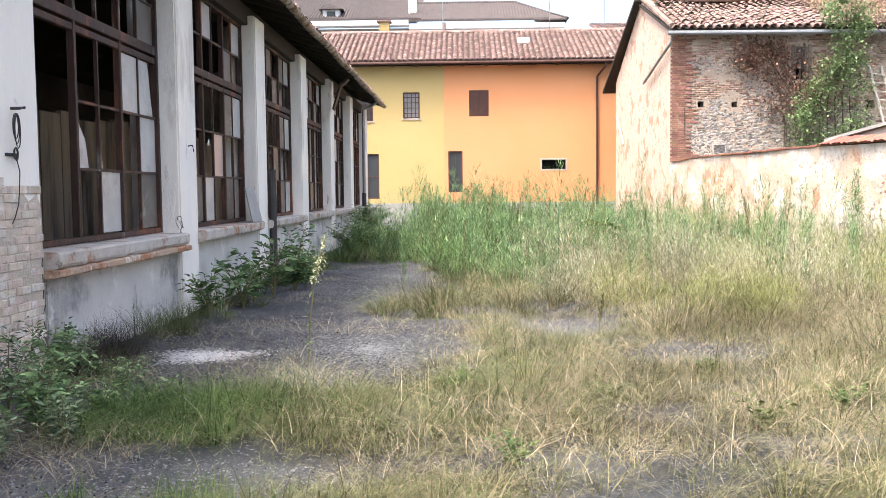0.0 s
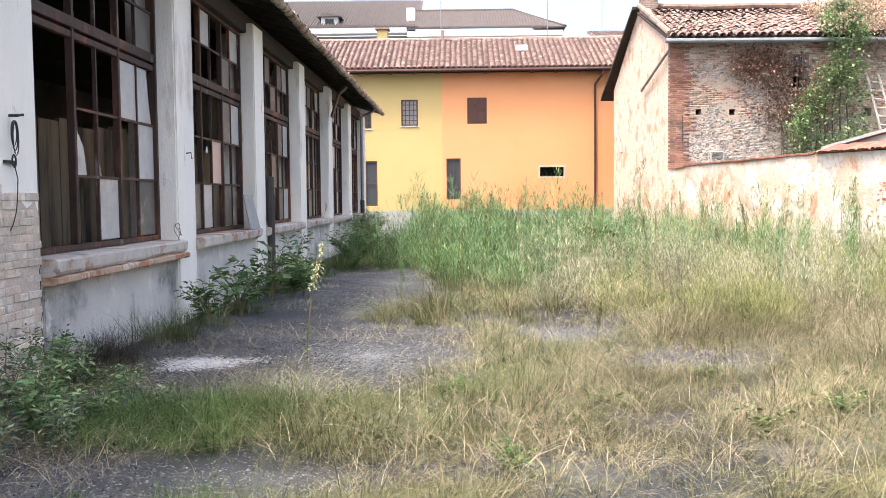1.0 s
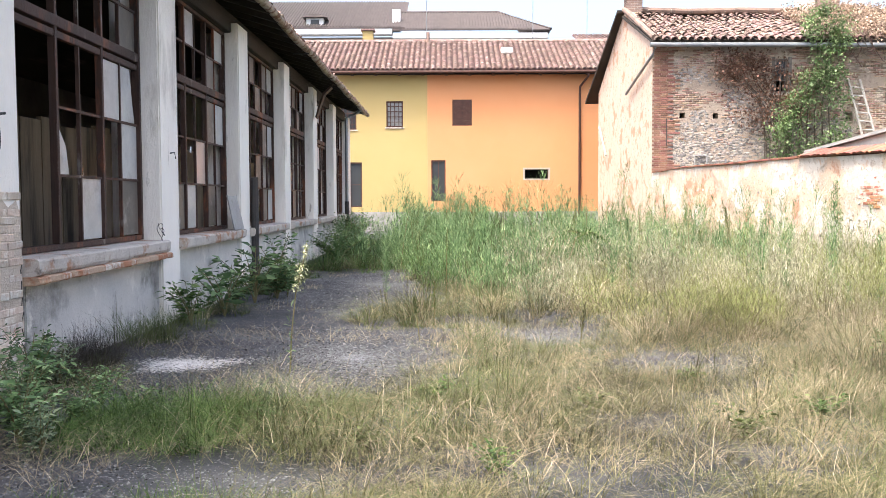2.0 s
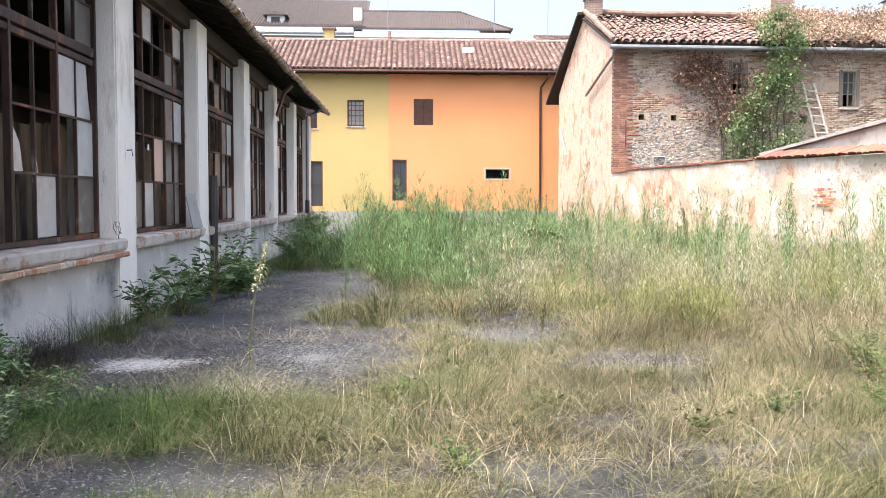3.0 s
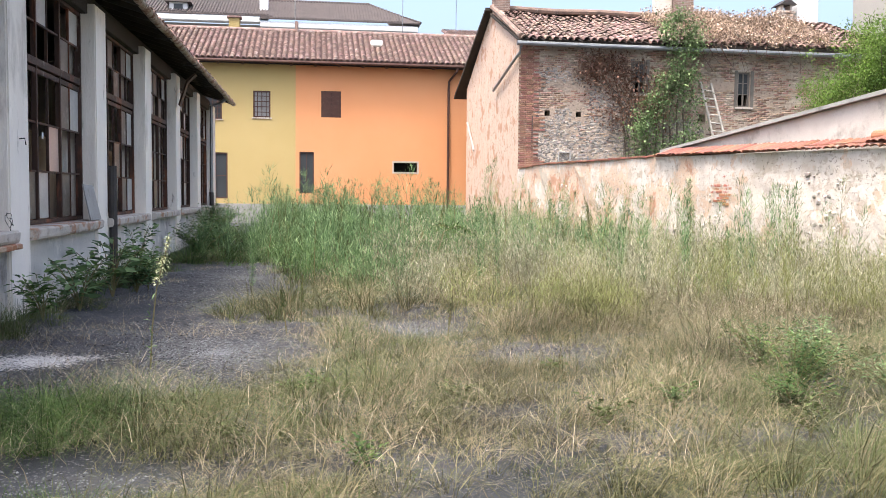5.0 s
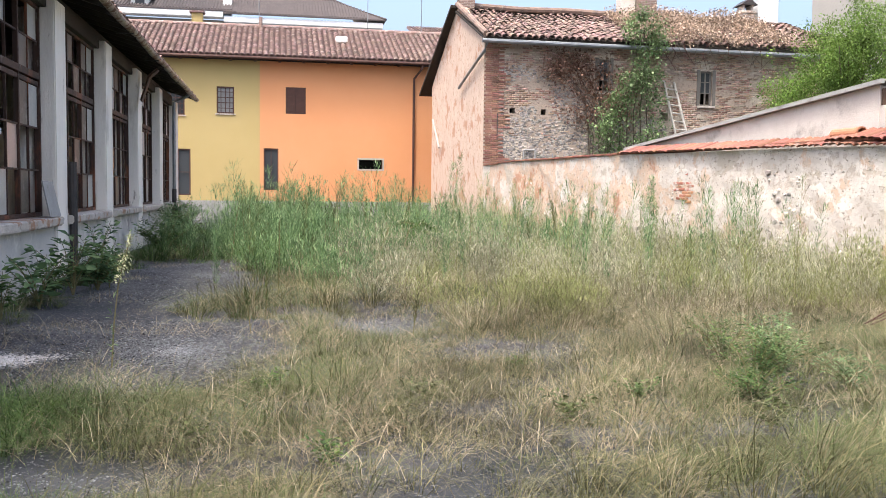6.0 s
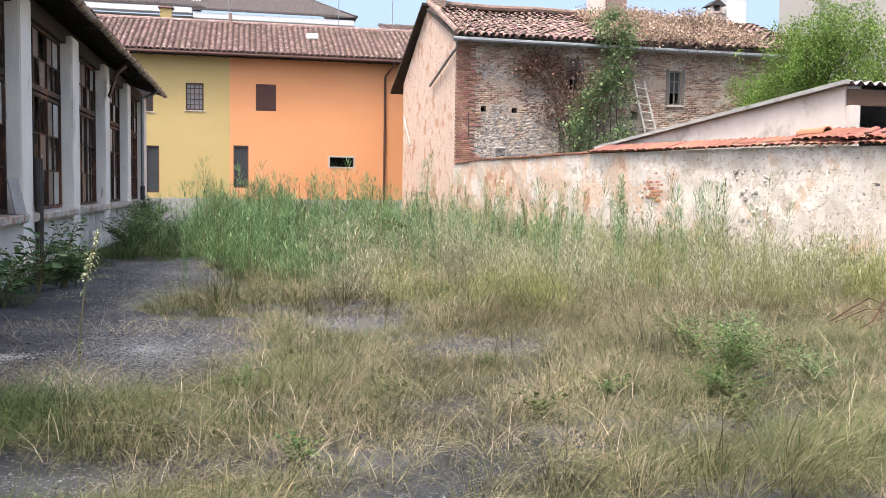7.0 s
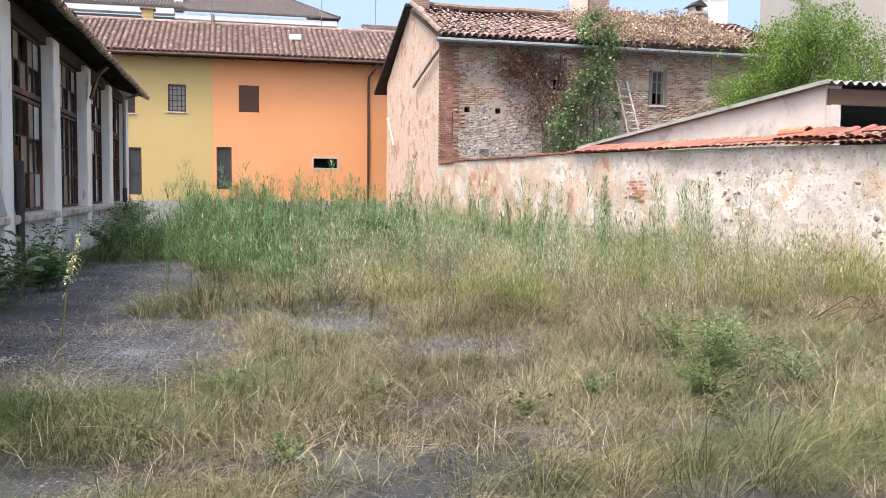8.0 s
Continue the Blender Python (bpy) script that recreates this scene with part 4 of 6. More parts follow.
part("chimney_cap", box(-4.85, -4.05, 52.5, 53.3, 11.3, 11.4, 0.01), M_TILE, ych)
part("vent_pipe", tube([(-0.95, 51.2, 10.2), (-0.95, 51.2, 10.95)], 0.09, 8), M_TILE, house)
for k in range(150):
    x = -40 + k * 0.245
    if x > -3.5:
        break
    part("roof_rib", prism([(x, 74.42, 15.66), (x + 0.12, 74.42, 15.66), (x + 0.12, 84, 19.74), (x, 84, 19.74)], (0, 0, 0.06)), M_GREYTILE, far)
for k in range(46):
    x = -4.1 + k * 0.245
    top = 79.0 if x < 4.6 else 79 - (x - 4.6) / 4.0 * 4.6
    if top < 74.8:
        break
    zt = 15.44 + (top - 74.3) / 4.7 * 2.3
    part("roof_rib", prism([(x, 74.32, 15.44), (x + 0.12, 74.32, 15.44), (x + 0.12, top, zt), (x, top, zt)], (0, 0, 0.06)), M_GREYTILE, far)
part("ridge", tube([(-4.3, 79, 17.72), (4.6, 79, 17.72), (8.6, 74.3, 15.42)], 0.12, 6), M_GREYTILE, far)
far2 = thing("far_house", (11, 62, 0), "house with a red tiled roof farther off", "house")
part("wall", box(9.2, 16, 60.5, 68, -0.1, 12.0), M_PLAIN, far2)
part("roof_deck", prism([(8.9, 60.2, 11.9), (16.3, 60.2, 11.9), (16.3, 64.2, 13.0), (8.9, 64.2, 13.0)], (0, 0, 0.1)), M_TILE, far2)
tile_rows("roof_tiling", 8.9, 16.3, 0.26, (60.1, 12.0), (64.2, 13.1), 8, M_TILE, far2, 41)
far3 = thing("far_block", (44, 52, 0), "pale rendered block behind the tree", "apartment building")
part("wall", box(37.6, 50, 50, 60, -0.1, 18.5, 0.03), M_PLAIN, far3)
for x, y, z0, z1 in ((-1.05, 51.6, 10.4, 14.4), (4.95, 51.6, 10.4, 14.5), (8.0, 51.6, 10.4, 14.6), (15.9, 37.4, 9.0, 11.6)):
    an = thing("antenna", (x, y, z0), "thin grey television aerial mast", "antenna")
    part("mast", tube([(x, y, z0), (x, y, z1)], 0.022, 5), M_ZINC, an)
    for s in range(4):
        part("element", tube([(x - 0.35 + 0.05 * s, y, z1 - 0.1 - 0.12 * s), (x + 0.35 - 0.05 * s, y, z1 - 0.1 - 0.12 * s)], 0.01, 4), M_ZINC, an)

# ---- grasses and weeds ----
def blades(pos, height, width, lean, rng, segs=3, droop=0.5, az=None):
    """Curved tapering blades as arrays. pos (n, 3); height, width, lean (n,)."""
    n = len(pos)
    az = rng.uniform(0, math.tau, n) if az is None else az
    d = np.c_[np.cos(az), np.sin(az), np.zeros(n)]
    tw = az + math.pi / 2 + rng.normal(0, 0.5, n)
    side = np.c_[np.cos(tw), np.sin(tw), np.zeros(n)]
    V = []
    for s in range(segs + 1):
        t = s / segs
        out = lean * (t ** 1.6)
        up = t - droop * lean * t ** 3 * 0.6
        c = pos + d * (height * out)[:, None] + np.c_[np.zeros(n), np.zeros(n), height * up]
        w = (width * (1 - 0.85 * t ** 1.5) * 0.5)[:, None]
        V += [c - side * w, c + side * w]
    V = np.stack(V, 1).reshape(-1, 3)
    k = 2 * (segs + 1)
    f = np.array([(2 * s, 2 * s + 1, 2 * s + 3, 2 * s + 2) for s in range(segs)])
    F = (np.arange(n)[:, None, None] * k + f[None]).reshape(-1, 4)
    return V, F


def fbm(x, y, s, seed):
    """Smooth patchiness between about -1 and 1."""
    r = np.random.default_rng(seed)
    out = np.zeros_like(x)
    for k in range(7):
        a, ph, fr = r.uniform(0, math.tau), r.uniform(0, math.tau), s * 1.55 ** (k * 0.7)
        out += np.sin((np.cos(a) * x + np.sin(a) * y) * fr + ph) * 0.8 ** k
    return out / 2.2


def oval(x, y, cx, cy, rx, ry):
    return 1 - ((x - cx) / rx) ** 2 - ((y - cy) / ry) ** 2


def bare(x, y):
    """Above 0 where the asphalt lies open."""
    e = 0.35 * fbm(x, y, 1.6, 5)
    b = oval(x, y, -1.5, 9.1, 1.75, 1.9)
    b = np.maximum(b, oval(x, y, -2.6, 8.3, 1.0, 1.1))
    b = np.maximum(b, oval(x, y, -1.5, 15.8, 1.35, 3.2))
    b = np.maximum(b, oval(x, y, -2.9, 4.7, 2.2, 0.65))
    b = np.maximum(b, oval(x, y, 2.3, 8.6, 0.75, 0.6))
    b = np.maximum(b, oval(x, y, 1.2, 10.4, 0.6, 0.8))
    b = np.maximum(b, oval(x, y, 0.9, 4.35, 0.6, 0.2))
    b = np.maximum(b, oval(x, y, -1.0, 4.85, 0.5, 0.3))
    b = np.maximum(b, oval(x, y, 3.2, 19.5, 0.6, 2.0))
    return b + e


def scatter(n, x0, x1, y0, y1, rng, keep):
    x, y = rng.uniform(x0, x1, n), rng.uniform(y0, y1, n)
    k = keep(x, y) > rng.uniform(0, 1, n)
    return x[k], y[k]


def field(name, n, x0, x1, y0, y1, keep, hmin, hmax, width, lean, material, label, seed, clump=0.0, droop=0.5, far_gain=0.0, segs=3):
    rng = np.random.default_rng(seed)
    x, y = scatter(n, x0, x1, y0, y1, rng, keep)
    if clump:
        m = max(20, len(x) // 45)
        pick = rng.integers(0, len(x), m)
        which = rng.integers(0, m, len(x))
        cx, cy = x[pick][which], y[pick][which]
        ox, oy = rng.normal(0, clump, len(x)), rng.normal(0, clump, len(x))
        az = np.arctan2(oy, ox) + rng.normal(0, 0.7, len(x))
        x, y = cx + ox, cy + oy
    else:
        az = rng.uniform(0, math.tau, len(x))
    h = rng.uniform(hmin, hmax, len(x)) * np.clip(1 + 0.55 * fbm(x, y, 1.5, 77), 0.35, 1.8)
    ok = (x > PF + 0.05) & (x < wall_x(y) - 0.06) & (y < FY - 0.2)
    x, y, h, az = x[ok], y[ok], h[ok], az[ok]
    w = width * rng.uniform(0.6, 1.4, len(x)) * (1 + far_gain * y / 10)
    V, F = blades(np.c_[x, y, ground_height(x, y) - 0.04], h, w, np.clip(rng.normal(lean, lean * 0.55, len(x)), 0.02, 1.7), rng, segs, droop, az)
    return mesh_np(name, V, F, material, label, "grass", "stuff")




def dry_zone(x, y):
    left = np.clip((x + 1.75 + 0.35 * fbm(x, y, 2.0, 9) - 0.06 * np.maximum(y - 9, 0)) * 1.6, 0.0, 1)
    return np.clip(0.5 - 1.5 * bare(x, y), 0.0, 1) * left * np.clip(0.75 + 0.9 * fbm(x, y, 3.4, 19), 0.2, 1)


def edge_zone(x, y):
    return 0.5 * np.clip(1 - abs(bare(x, y)) * 2.2, 0, 1) * (x > -3.5)


def right_of(x, x0, soft):
    return np.clip((x - x0) / soft, 0, 1)


def tufts(name, n, per, x0, x1, y0, y1, keep, hmin, hmax, rad, width, lean, material, label, seed, far_gain=0.0, segs=3, droop=0.8):
    """Tussocks: blades that spring from one root and arch outwards, every tussock with its own height and drift."""
    rng = np.random.default_rng(seed)
    cx, cy = scatter(n, x0, x1, y0, y1, rng, keep)
    ok = (cx > PF + 0.12) & (cx < wall_x(cy) - 0.12)
    cx, cy = cx[ok], cy[ok]
    m = len(cx)
    H = rng.uniform(hmin, hmax, m) * np.clip(0.9 + 0.95 * fbm(cx, cy, 2.2, 77), 0.3, 2.0)
    H = H * np.clip(0.3 - 1.1 * bare(cx, cy), 0.35, 1.0)
    drift, pull = 3.2 * fbm(cx, cy, 1.1, 88) + rng.normal(0, 0.6, m), rng.uniform(0.1, 1.0, m)
    k = np.repeat(np.arange(m), rng.integers(per // 2, per * 3 // 2, m))
    a = rng.uniform(0, math.tau, len(k))
    r = rad * np.sqrt(rng.uniform(0, 1, len(k)))
    x, y = cx[k] + r * np.cos(a), cy[k] + r * np.sin(a)
    vx, vy = np.cos(a) + 1.6 * pull[k] * np.cos(drift[k]) + rng.normal(0, 0.35, len(k)), np.sin(a) + 1.6 * pull[k] * np.sin(drift[k]) + rng.normal(0, 0.35, len(k))
    h = H[k] * rng.uniform(0.45, 1.1, len(k))
    ln = np.clip(lean * rng.gamma(3.0, 0.36, len(k)), 0.05, 1.8)
    w = width * rng.uniform(0.6, 1.5, len(k)) * (1 + far_gain * y / 10)
    V, F = blades(np.c_[x, y, ground_height(x, y) - 0.04], h, w, ln, rng, segs, droop, np.arctan2(vy, vx))
    return mesh_np(name, V, F, material, label, "grass", "stuff")


def lush(x, y):
    return np.clip(0.3 + 1.4 * fbm(x, y, 1.2, 33), 0.06, 1)


field("straw", 20000, -2.6, 9.6, 3.9, 12.0, dry_zone, 0.06, 0.2, 0.0036, 1.6, L_STRAW, "bleached straw matted on the ground", 12, clump=0.14, droop=1.1, segs=2)
tufts("dry_grass", 3600, 44, -2.1, 9.6, 4.0, 10.0, dry_zone, 0.14, 0.42, 0.12, 0.0036, 1.5, L_DRY, "tangled dry yellowish meadow grass", 11)
tufts("straw", 1050, 30, -2.4, 9.6, 3.9, 10.0, dry_zone, 0.14, 0.42, 0.1, 0.0034, 1.8, L_STRAW, "bleached arching straw between the grass", 26, droop=0.95)
tufts("olive_grass", 4600, 40, -1.9, 9.6, 4.0, 10.0, lambda x, y: dry_zone(x, y) * lush(x, y), 0.12, 0.36, 0.1, 0.0038, 1.4, L_OLIVE, "half-green grass among the dry", 14)
field("straw", 30000, -3.5, 4.0, 3.9, 20, edge_zone, 0.05, 0.2, 0.0036, 1.5, L_STRAW, "loose straw along the edges of the asphalt", 17, clump=0.12, droop=1.2, segs=2)
tufts("dry_grass", 2600, 36, -1.5, 9.6, 9.8, 21, dry_zone, 0.2, 0.55, 0.14, 0.0042, 1.3, L_DRY, "tall dry meadow grass", 13, far_gain=0.3)
tufts("straw", 1500, 32, -0.5, 9.6, 9.8, 19, lambda x, y: dry_zone(x, y) * (0.3 + 0.7 * right_of(x, 1.0, 2.0)), 0.26, 0.7, 0.14, 0.0036, 1.2, L_STRAW, "pale feathery seed grass", 16, far_gain=0.3)
tufts("olive_grass", 1800, 36, -1.5, 9.6, 9.8, 20, lambda x, y: dry_zone(x, y) * lush(x, y), 0.22, 0.55, 0.14, 0.0044, 1.2, L_OLIVE, "half-green grass among the dry", 28, far_gain=0.3)


def hump_zone(x, y):
    return np.clip(-0.1 + 1.8 * fbm(x, y, 1.5, 191), 0, 1) * right_of(x, 1.6, 2.0) * np.clip(0.3 - 1.2 * bare(x, y), 0, 1)


tufts("dry_grass", 1300, 40, 1.6, 9.4, 6.5, 14.5, hump_zone, 0.35, 0.75, 0.2, 0.0036, 1.3, L_DRY, "tall humps of tangled dry grass", 192)
tufts("straw", 700, 34, 1.6, 9.4, 6.5, 14.5, hump_zone, 0.38, 0.78, 0.2, 0.0034, 1.4, L_STRAW, "pale straw standing in humps", 193)


def green_zone(x, y):
    b = np.clip(0.45 - 1.3 * bare(x, y), 0, 1) * np.clip((y - 12.5 + 0.1 * x - 2.5 * fbm(x, y, 0.8, 51)) / 4, 0, 1)
    b = b * np.clip((4.6 - x) / 1.6 + (y - 18) * 0.09, 0, 1)
    return b * np.clip((x + 3.6) * 2, 0, 1) * np.clip(1 - oval(x, y, -2.5, 40, 0.7, 14), 0, 1)


tufts("green_grass", 1100, 24, -3.4, 8.6, 11.5, 45, lambda x, y: green_zone(x, y) * np.clip(0.15 + 1.3 * fbm(x, y, 1.1, 52), 0, 1), 0.3, 0.8, 0.18, 0.0055, 0.95, L_FEATHER, "tall green grass across the far yard", 15, far_gain=0.35, segs=2)
tufts("olive_grass", 1500, 26, -1.5, 8.6, 15, 40, lambda x, y: green_zone(x, y) * np.clip(0.3 - 1.2 * fbm(x, y, 1.1, 52), 0, 1), 0.35, 0.8, 0.14, 0.005, 0.75, L_DRY, "dry grass showing between the tall weeds", 29, far_gain=0.35, segs=2)
tufts("green_grass", 900, 46, -3.0, -0.9, 5.2, 6.9, lambda x, y: np.clip(1.5 * oval(x, y, -1.95, 6.05, 0.8, 0.6) + 0.8 * fbm(x, y, 4, 8) - 0.2, 0, 1), 0.1, 0.34, 0.07, 0.0048, 1.3, L_GREEN, "low bright green grass patch on the asphalt", 18)
field("green_grass", 5000, -2.6, 0.4, 4.0, 4.75, lambda x, y: np.clip(2 * oval(x, y, -1.0, 4.42, 1.3, 0.22), 0, 1), 0.08, 0.18, 0.005, 0.7, L_GREEN, "low green grass patch in the near yard", 19, clump=0.06)
field("green_grass", 4200, -3.6, -2.6, 8.8, 11.2, lambda x, y: np.clip(2.5 * oval(x, y, -3.3, 9.9, 0.35, 0.45), 0, 1), 0.2, 0.5, 0.005, 0.9, L_OLIVE, "green grass tuft against the workshop wall", 20, clump=0.07)
field("green_grass", 5000, -3.6, -2.3, 6.0, 9.0, lambda x, y: np.clip(0.8 * oval(x, y, -3.3, 7.6, 0.7, 1.4), 0, 1), 0.1, 0.35, 0.0045, 1.0, L_OLIVE, "weedy grass along the foot of the wall", 22, clump=0.08)
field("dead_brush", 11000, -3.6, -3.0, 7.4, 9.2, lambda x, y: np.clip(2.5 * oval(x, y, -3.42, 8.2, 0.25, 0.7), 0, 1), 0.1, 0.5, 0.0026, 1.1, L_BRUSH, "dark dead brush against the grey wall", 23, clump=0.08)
field("olive_grass", 16000, 5.5, 9.4, 8.5, 20, lambda x, y: np.clip(1 - abs(wall_x(y) - 0.55 - x) / 0.6, 0, 1) * np.clip(0.4 + fbm(x, y, 1.4, 61), 0, 1), 0.4, 1.0, 0.005, 0.7, L_YELLOWISH, "greenish weeds along the foot of the yard wall", 24, clump=0.12, far_gain=0.2)


def lane_zone(x, y):
    return np.clip(0.45 + 1.1 * fbm(x, y, 1.3, 211), 0, 1) * np.clip((y - 18.5) / 2.5, 0, 1)


tufts("green_grass", 620, 34, -3.4, -0.6, 18.5, 34, lane_zone, 0.18, 0.55, 0.2, 0.007, 1.1, L_GREEN, "low rank green grass across the lane beside the workshop", 212, far_gain=0.2, segs=2)
tufts("dry_grass", 420, 30, -3.4, -0.4, 18.0, 34, lane_zone, 0.15, 0.45, 0.2, 0.006, 1.2, L_DRY, "dry grass across the lane beside the workshop", 213, far_gain=0.2, segs=2)


def foot_zone(x, y):
    return np.clip(1.1 - (x + 3.5) / 0.75, 0, 1) * np.clip(0.55 + 1.1 * fbm(x, y, 1.6, 221), 0, 1)


tufts("green_grass", 300, 40, -3.5, -2.7, 9.0, 19.0, foot_zone, 0.25, 0.6, 0.1, 0.0048, 1.1, L_OLIVE, "green grass along the foot of the workshop", 222, segs=3)
tufts("straw", 260, 34, -3.5, -2.4, 7.8, 19.0, foot_zone, 0.15, 0.4, 0.12, 0.0036, 1.5, L_STRAW, "dry straw along the foot of the workshop", 223, segs=3)


def weed_plants(name, spots, hmin, hmax, leaves, size, material, label, seed, bush=0.2):
    """Feathery upright weeds: a stem each, set with narrow leaves from foot to plume."""
    rng = np.random.default_rng(seed)
    x, y = spots
    ok = (x > PF + 0.15) & (x < wall_x(y) - 0.15)
    x, y = x[ok], y[ok]
    n = len(x)
    h = rng.uniform(hmin, hmax, n) * np.clip(0.85 + 0.9 * fbm(x, y, 1.2, 71), 0.35, 1.3)
    lean = rng.normal(0, 0.07, (n, 2))
    z0 = ground_height(x, y) - 0.04
    V0, F0 = blades(np.c_[x, y, z0], h, np.full(n, 0.006), np.hypot(lean[:, 0], lean[:, 1]), rng, 2, 0.2, np.arctan2(lean[:, 1], lean[:, 0]))
    k = np.repeat(np.arange(n), leaves)
    t = rng.uniform(0.08, 1.0, len(k)) ** 0.8
    prof = np.where(t < 0.75, 1.0, 1.25 - (t - 0.75) * 3.2)
    r = bush * prof * rng.uniform(0, 1, len(k)) * h[k]
    a = rng.uniform(0, math.tau, len(k))
    px = x[k] + lean[k, 0] * h[k] * t ** 1.6 + r * np.cos(a) * 0.6
    py = y[k] + lean[k, 1] * h[k] * t ** 1.6 + r * np.sin(a) * 0.6
    pz = z0[k] + h[k] * t * 0.97
    V1, F1 = blades(np.c_[px, py, pz], size * rng.uniform(0.6, 1.5, len(k)), size * 0.085 * rng.uniform(0.7, 1.6, len(k)), rng.uniform(0.15, 1.0, len(k)), rng, 1, 0.2, a)
    return mesh_np(name, np.r_[V0, V1], np.r_[F0, F1 + len(V0)], material, label, "weeds", "stuff")


def spots_in(n, x0, x1, y0, y1, keep, seed):
    return scatter(n, x0, x1, y0, y1, np.random.default_rng(seed), keep)


def tall_zone(x, y):
    g = np.clip(0.1 + 2.2 * fbm(x, y, 1.0, 83), 0, 1) * np.clip((y - 13.5 + 0.15 * x) / 7, 0, 1)
    gap = np.clip(oval(x, y, -2.4, 36, 0.75, 12) * 3, 0, 1)
    g = g * np.clip((4.6 - x) / 1.6 + (y - 18) * 0.09, 0.04, 1)
    return g * np.clip(0.4 - 1.2 * bare(x, y), 0, 1) * (1 - gap) * np.clip((x + 2.9) * 1.5, 0.0, 1)


weed_plants("tall_weeds", spots_in(1500, -3.2, 8.0, 14, 42, tall_zone, 91), 0.7, 1.7, 210, 0.11, L_FEATHER, "tall feathery light green weeds", 92)
weed_plants("tall_weeds", spots_in(900, -1.0, 8.0, 14, 34, lambda x, y: tall_zone(x + 3.0, y + 1.0), 93), 0.7, 1.6, 190, 0.09, L_OLIVE, "tall yellow-green weeds gone to seed", 94, bush=0.14)
weed_plants("pale_weeds", spots_in(420, 2.0, 8.8, 10, 20, lambda x, y: np.clip(0.3 + fbm(x, y, 1.2, 95), 0, 1) * right_of(x, 2.2, 3), 96), 0.6, 1.1, 200, 0.06, L_YELLOWISH, "pale fluffy seeded weeds", 97, bush=0.2)
weed_plants("pale_weeds", spots_in(90, 4.4, 8.2, 12, 20, lambda x, y: np.ones_like(x), 98), 1.0, 1.6, 240, 0.075, L_FEATHER, "tall seeded weeds near the yard wall", 99, bush=0.13)


def fluff_mounds(name, n, per, x0, x1, y0, y1, keep, rmin, rmax, zmin, zmax, size, material, label, seed):
    """Loose domes of small leaves and seed heads, airy at the edges."""
    rng = np.random.default_rng(seed)
    cx, cy = scatter(n, x0, x1, y0, y1, rng, keep)
    ok = (cx > PF + 0.5) & (cx < wall_x(cy) - 0.45)
    cx, cy = cx[ok], cy[ok]
    m = len(cx)
    R, Z = rng.uniform(rmin, rmax, m), rng.uniform(zmin, zmax, m)
    k = np.repeat(np.arange(m), per)
    g = rng.normal(0, 1, (len(k), 3))
    g /= np.linalg.norm(g, axis=1)[:, None]
    g *= (rng.uniform(0.15, 1.0, len(k)) ** 0.45)[:, None] * (1 + 0.25 * rng.normal(0, 1, len(k)))[:, None]
    x, y = cx[k] + g[:, 0] * R[k], cy[k] + g[:, 1] * R[k]
    z = np.maximum(Z[k] * (0.5 + 0.5 * g[:, 2]), 0.02)
    V, F = blades(np.c_[x, y, z], size * rng.uniform(0.5, 1.6, len(k)), size * 0.1 * rng.uniform(0.6, 1.6, len(k)), rng.uniform(0.1, 1.4, len(k)), rng, 1, 0.4)
    return mesh_np(name, V, F, material, label, "weeds", "stuff")


def pale_zone(x, y):
    return np.clip(0.2 + 1.9 * fbm(x, y, 1.5, 121), 0, 1) * right_of(x, 0.8, 3.0) * np.clip(0.3 - 1.2 * bare(x, y), 0, 1)


fluff_mounds("pale_weeds", 600, 480, 0.8, 9.0, 10.5, 21, pale_zone, 0.25, 0.6, 0.4, 1.12, 0.07, L_FLUFF, "pale fluffy seeding weeds in loose mounds", 131)
fluff_mounds("pale_weeds", 260, 460, 1.6, 9.0, 10.0, 18, lambda x, y: pale_zone(x + 2, y + 3), 0.2, 0.45, 0.35, 0.75, 0.06, L_YELLOWISH, "yellow-green bushy weeds in loose mounds", 132)
fluff_mounds("green_weeds", 360, 560, -2.4, 7.5, 14, 34, lambda x, y: np.clip(-0.1 + 1.9 * fbm(x, y, 1.1, 141), 0, 1) * green_zone(x, y), 0.3, 0.7, 0.5, 1.5, 0.1, L_FEATHER, "bushy light green weeds in loose mounds", 133)
fluff_mounds("green_weeds", 150, 620, -1.0, 6.0, 13, 24, lambda x, y: np.clip(0.2 + 1.3 * fbm(x, y, 1.1, 142), 0, 1) * green_zone(x, y), 0.3, 0.6, 0.4, 0.9, 0.09, L_GREEN, "darker green low weeds in loose mounds", 134)
fluff_mounds("pale_weeds", 110, 560, 6.2, 9.0, 10.5, 17, lambda x, y: np.clip(1 - abs(wall_x(y) - 0.8 - x) / 0.7, 0, 1), 0.25, 0.5, 0.55, 1.1, 0.075, L_YELLOWISH, "yellow-green weeds banked against the yard wall", 135)


fluff_mounds("pale_weeds", 560, 460, 2.0, 8.5, 15, 31, lambda x, y: np.clip(0.45 + 0.9 * fbm(x, y, 1.0, 151), 0, 1) * np.clip((x - 2.6) / 1.5, 0, 1), 0.3, 0.7, 0.5, 1.15, 0.075, L_FLUFF, "tall pale seeding weeds before the yard wall", 136)
fluff_mounds("green_weeds", 240, 420, 3.0, 8.5, 17, 31, lambda x, y: np.clip(0.2 - 1.2 * fbm(x, y, 1.0, 151), 0, 1), 0.25, 0.6, 0.5, 1.25, 0.085, L_FEATHER, "light green weeds before the yard wall", 137)
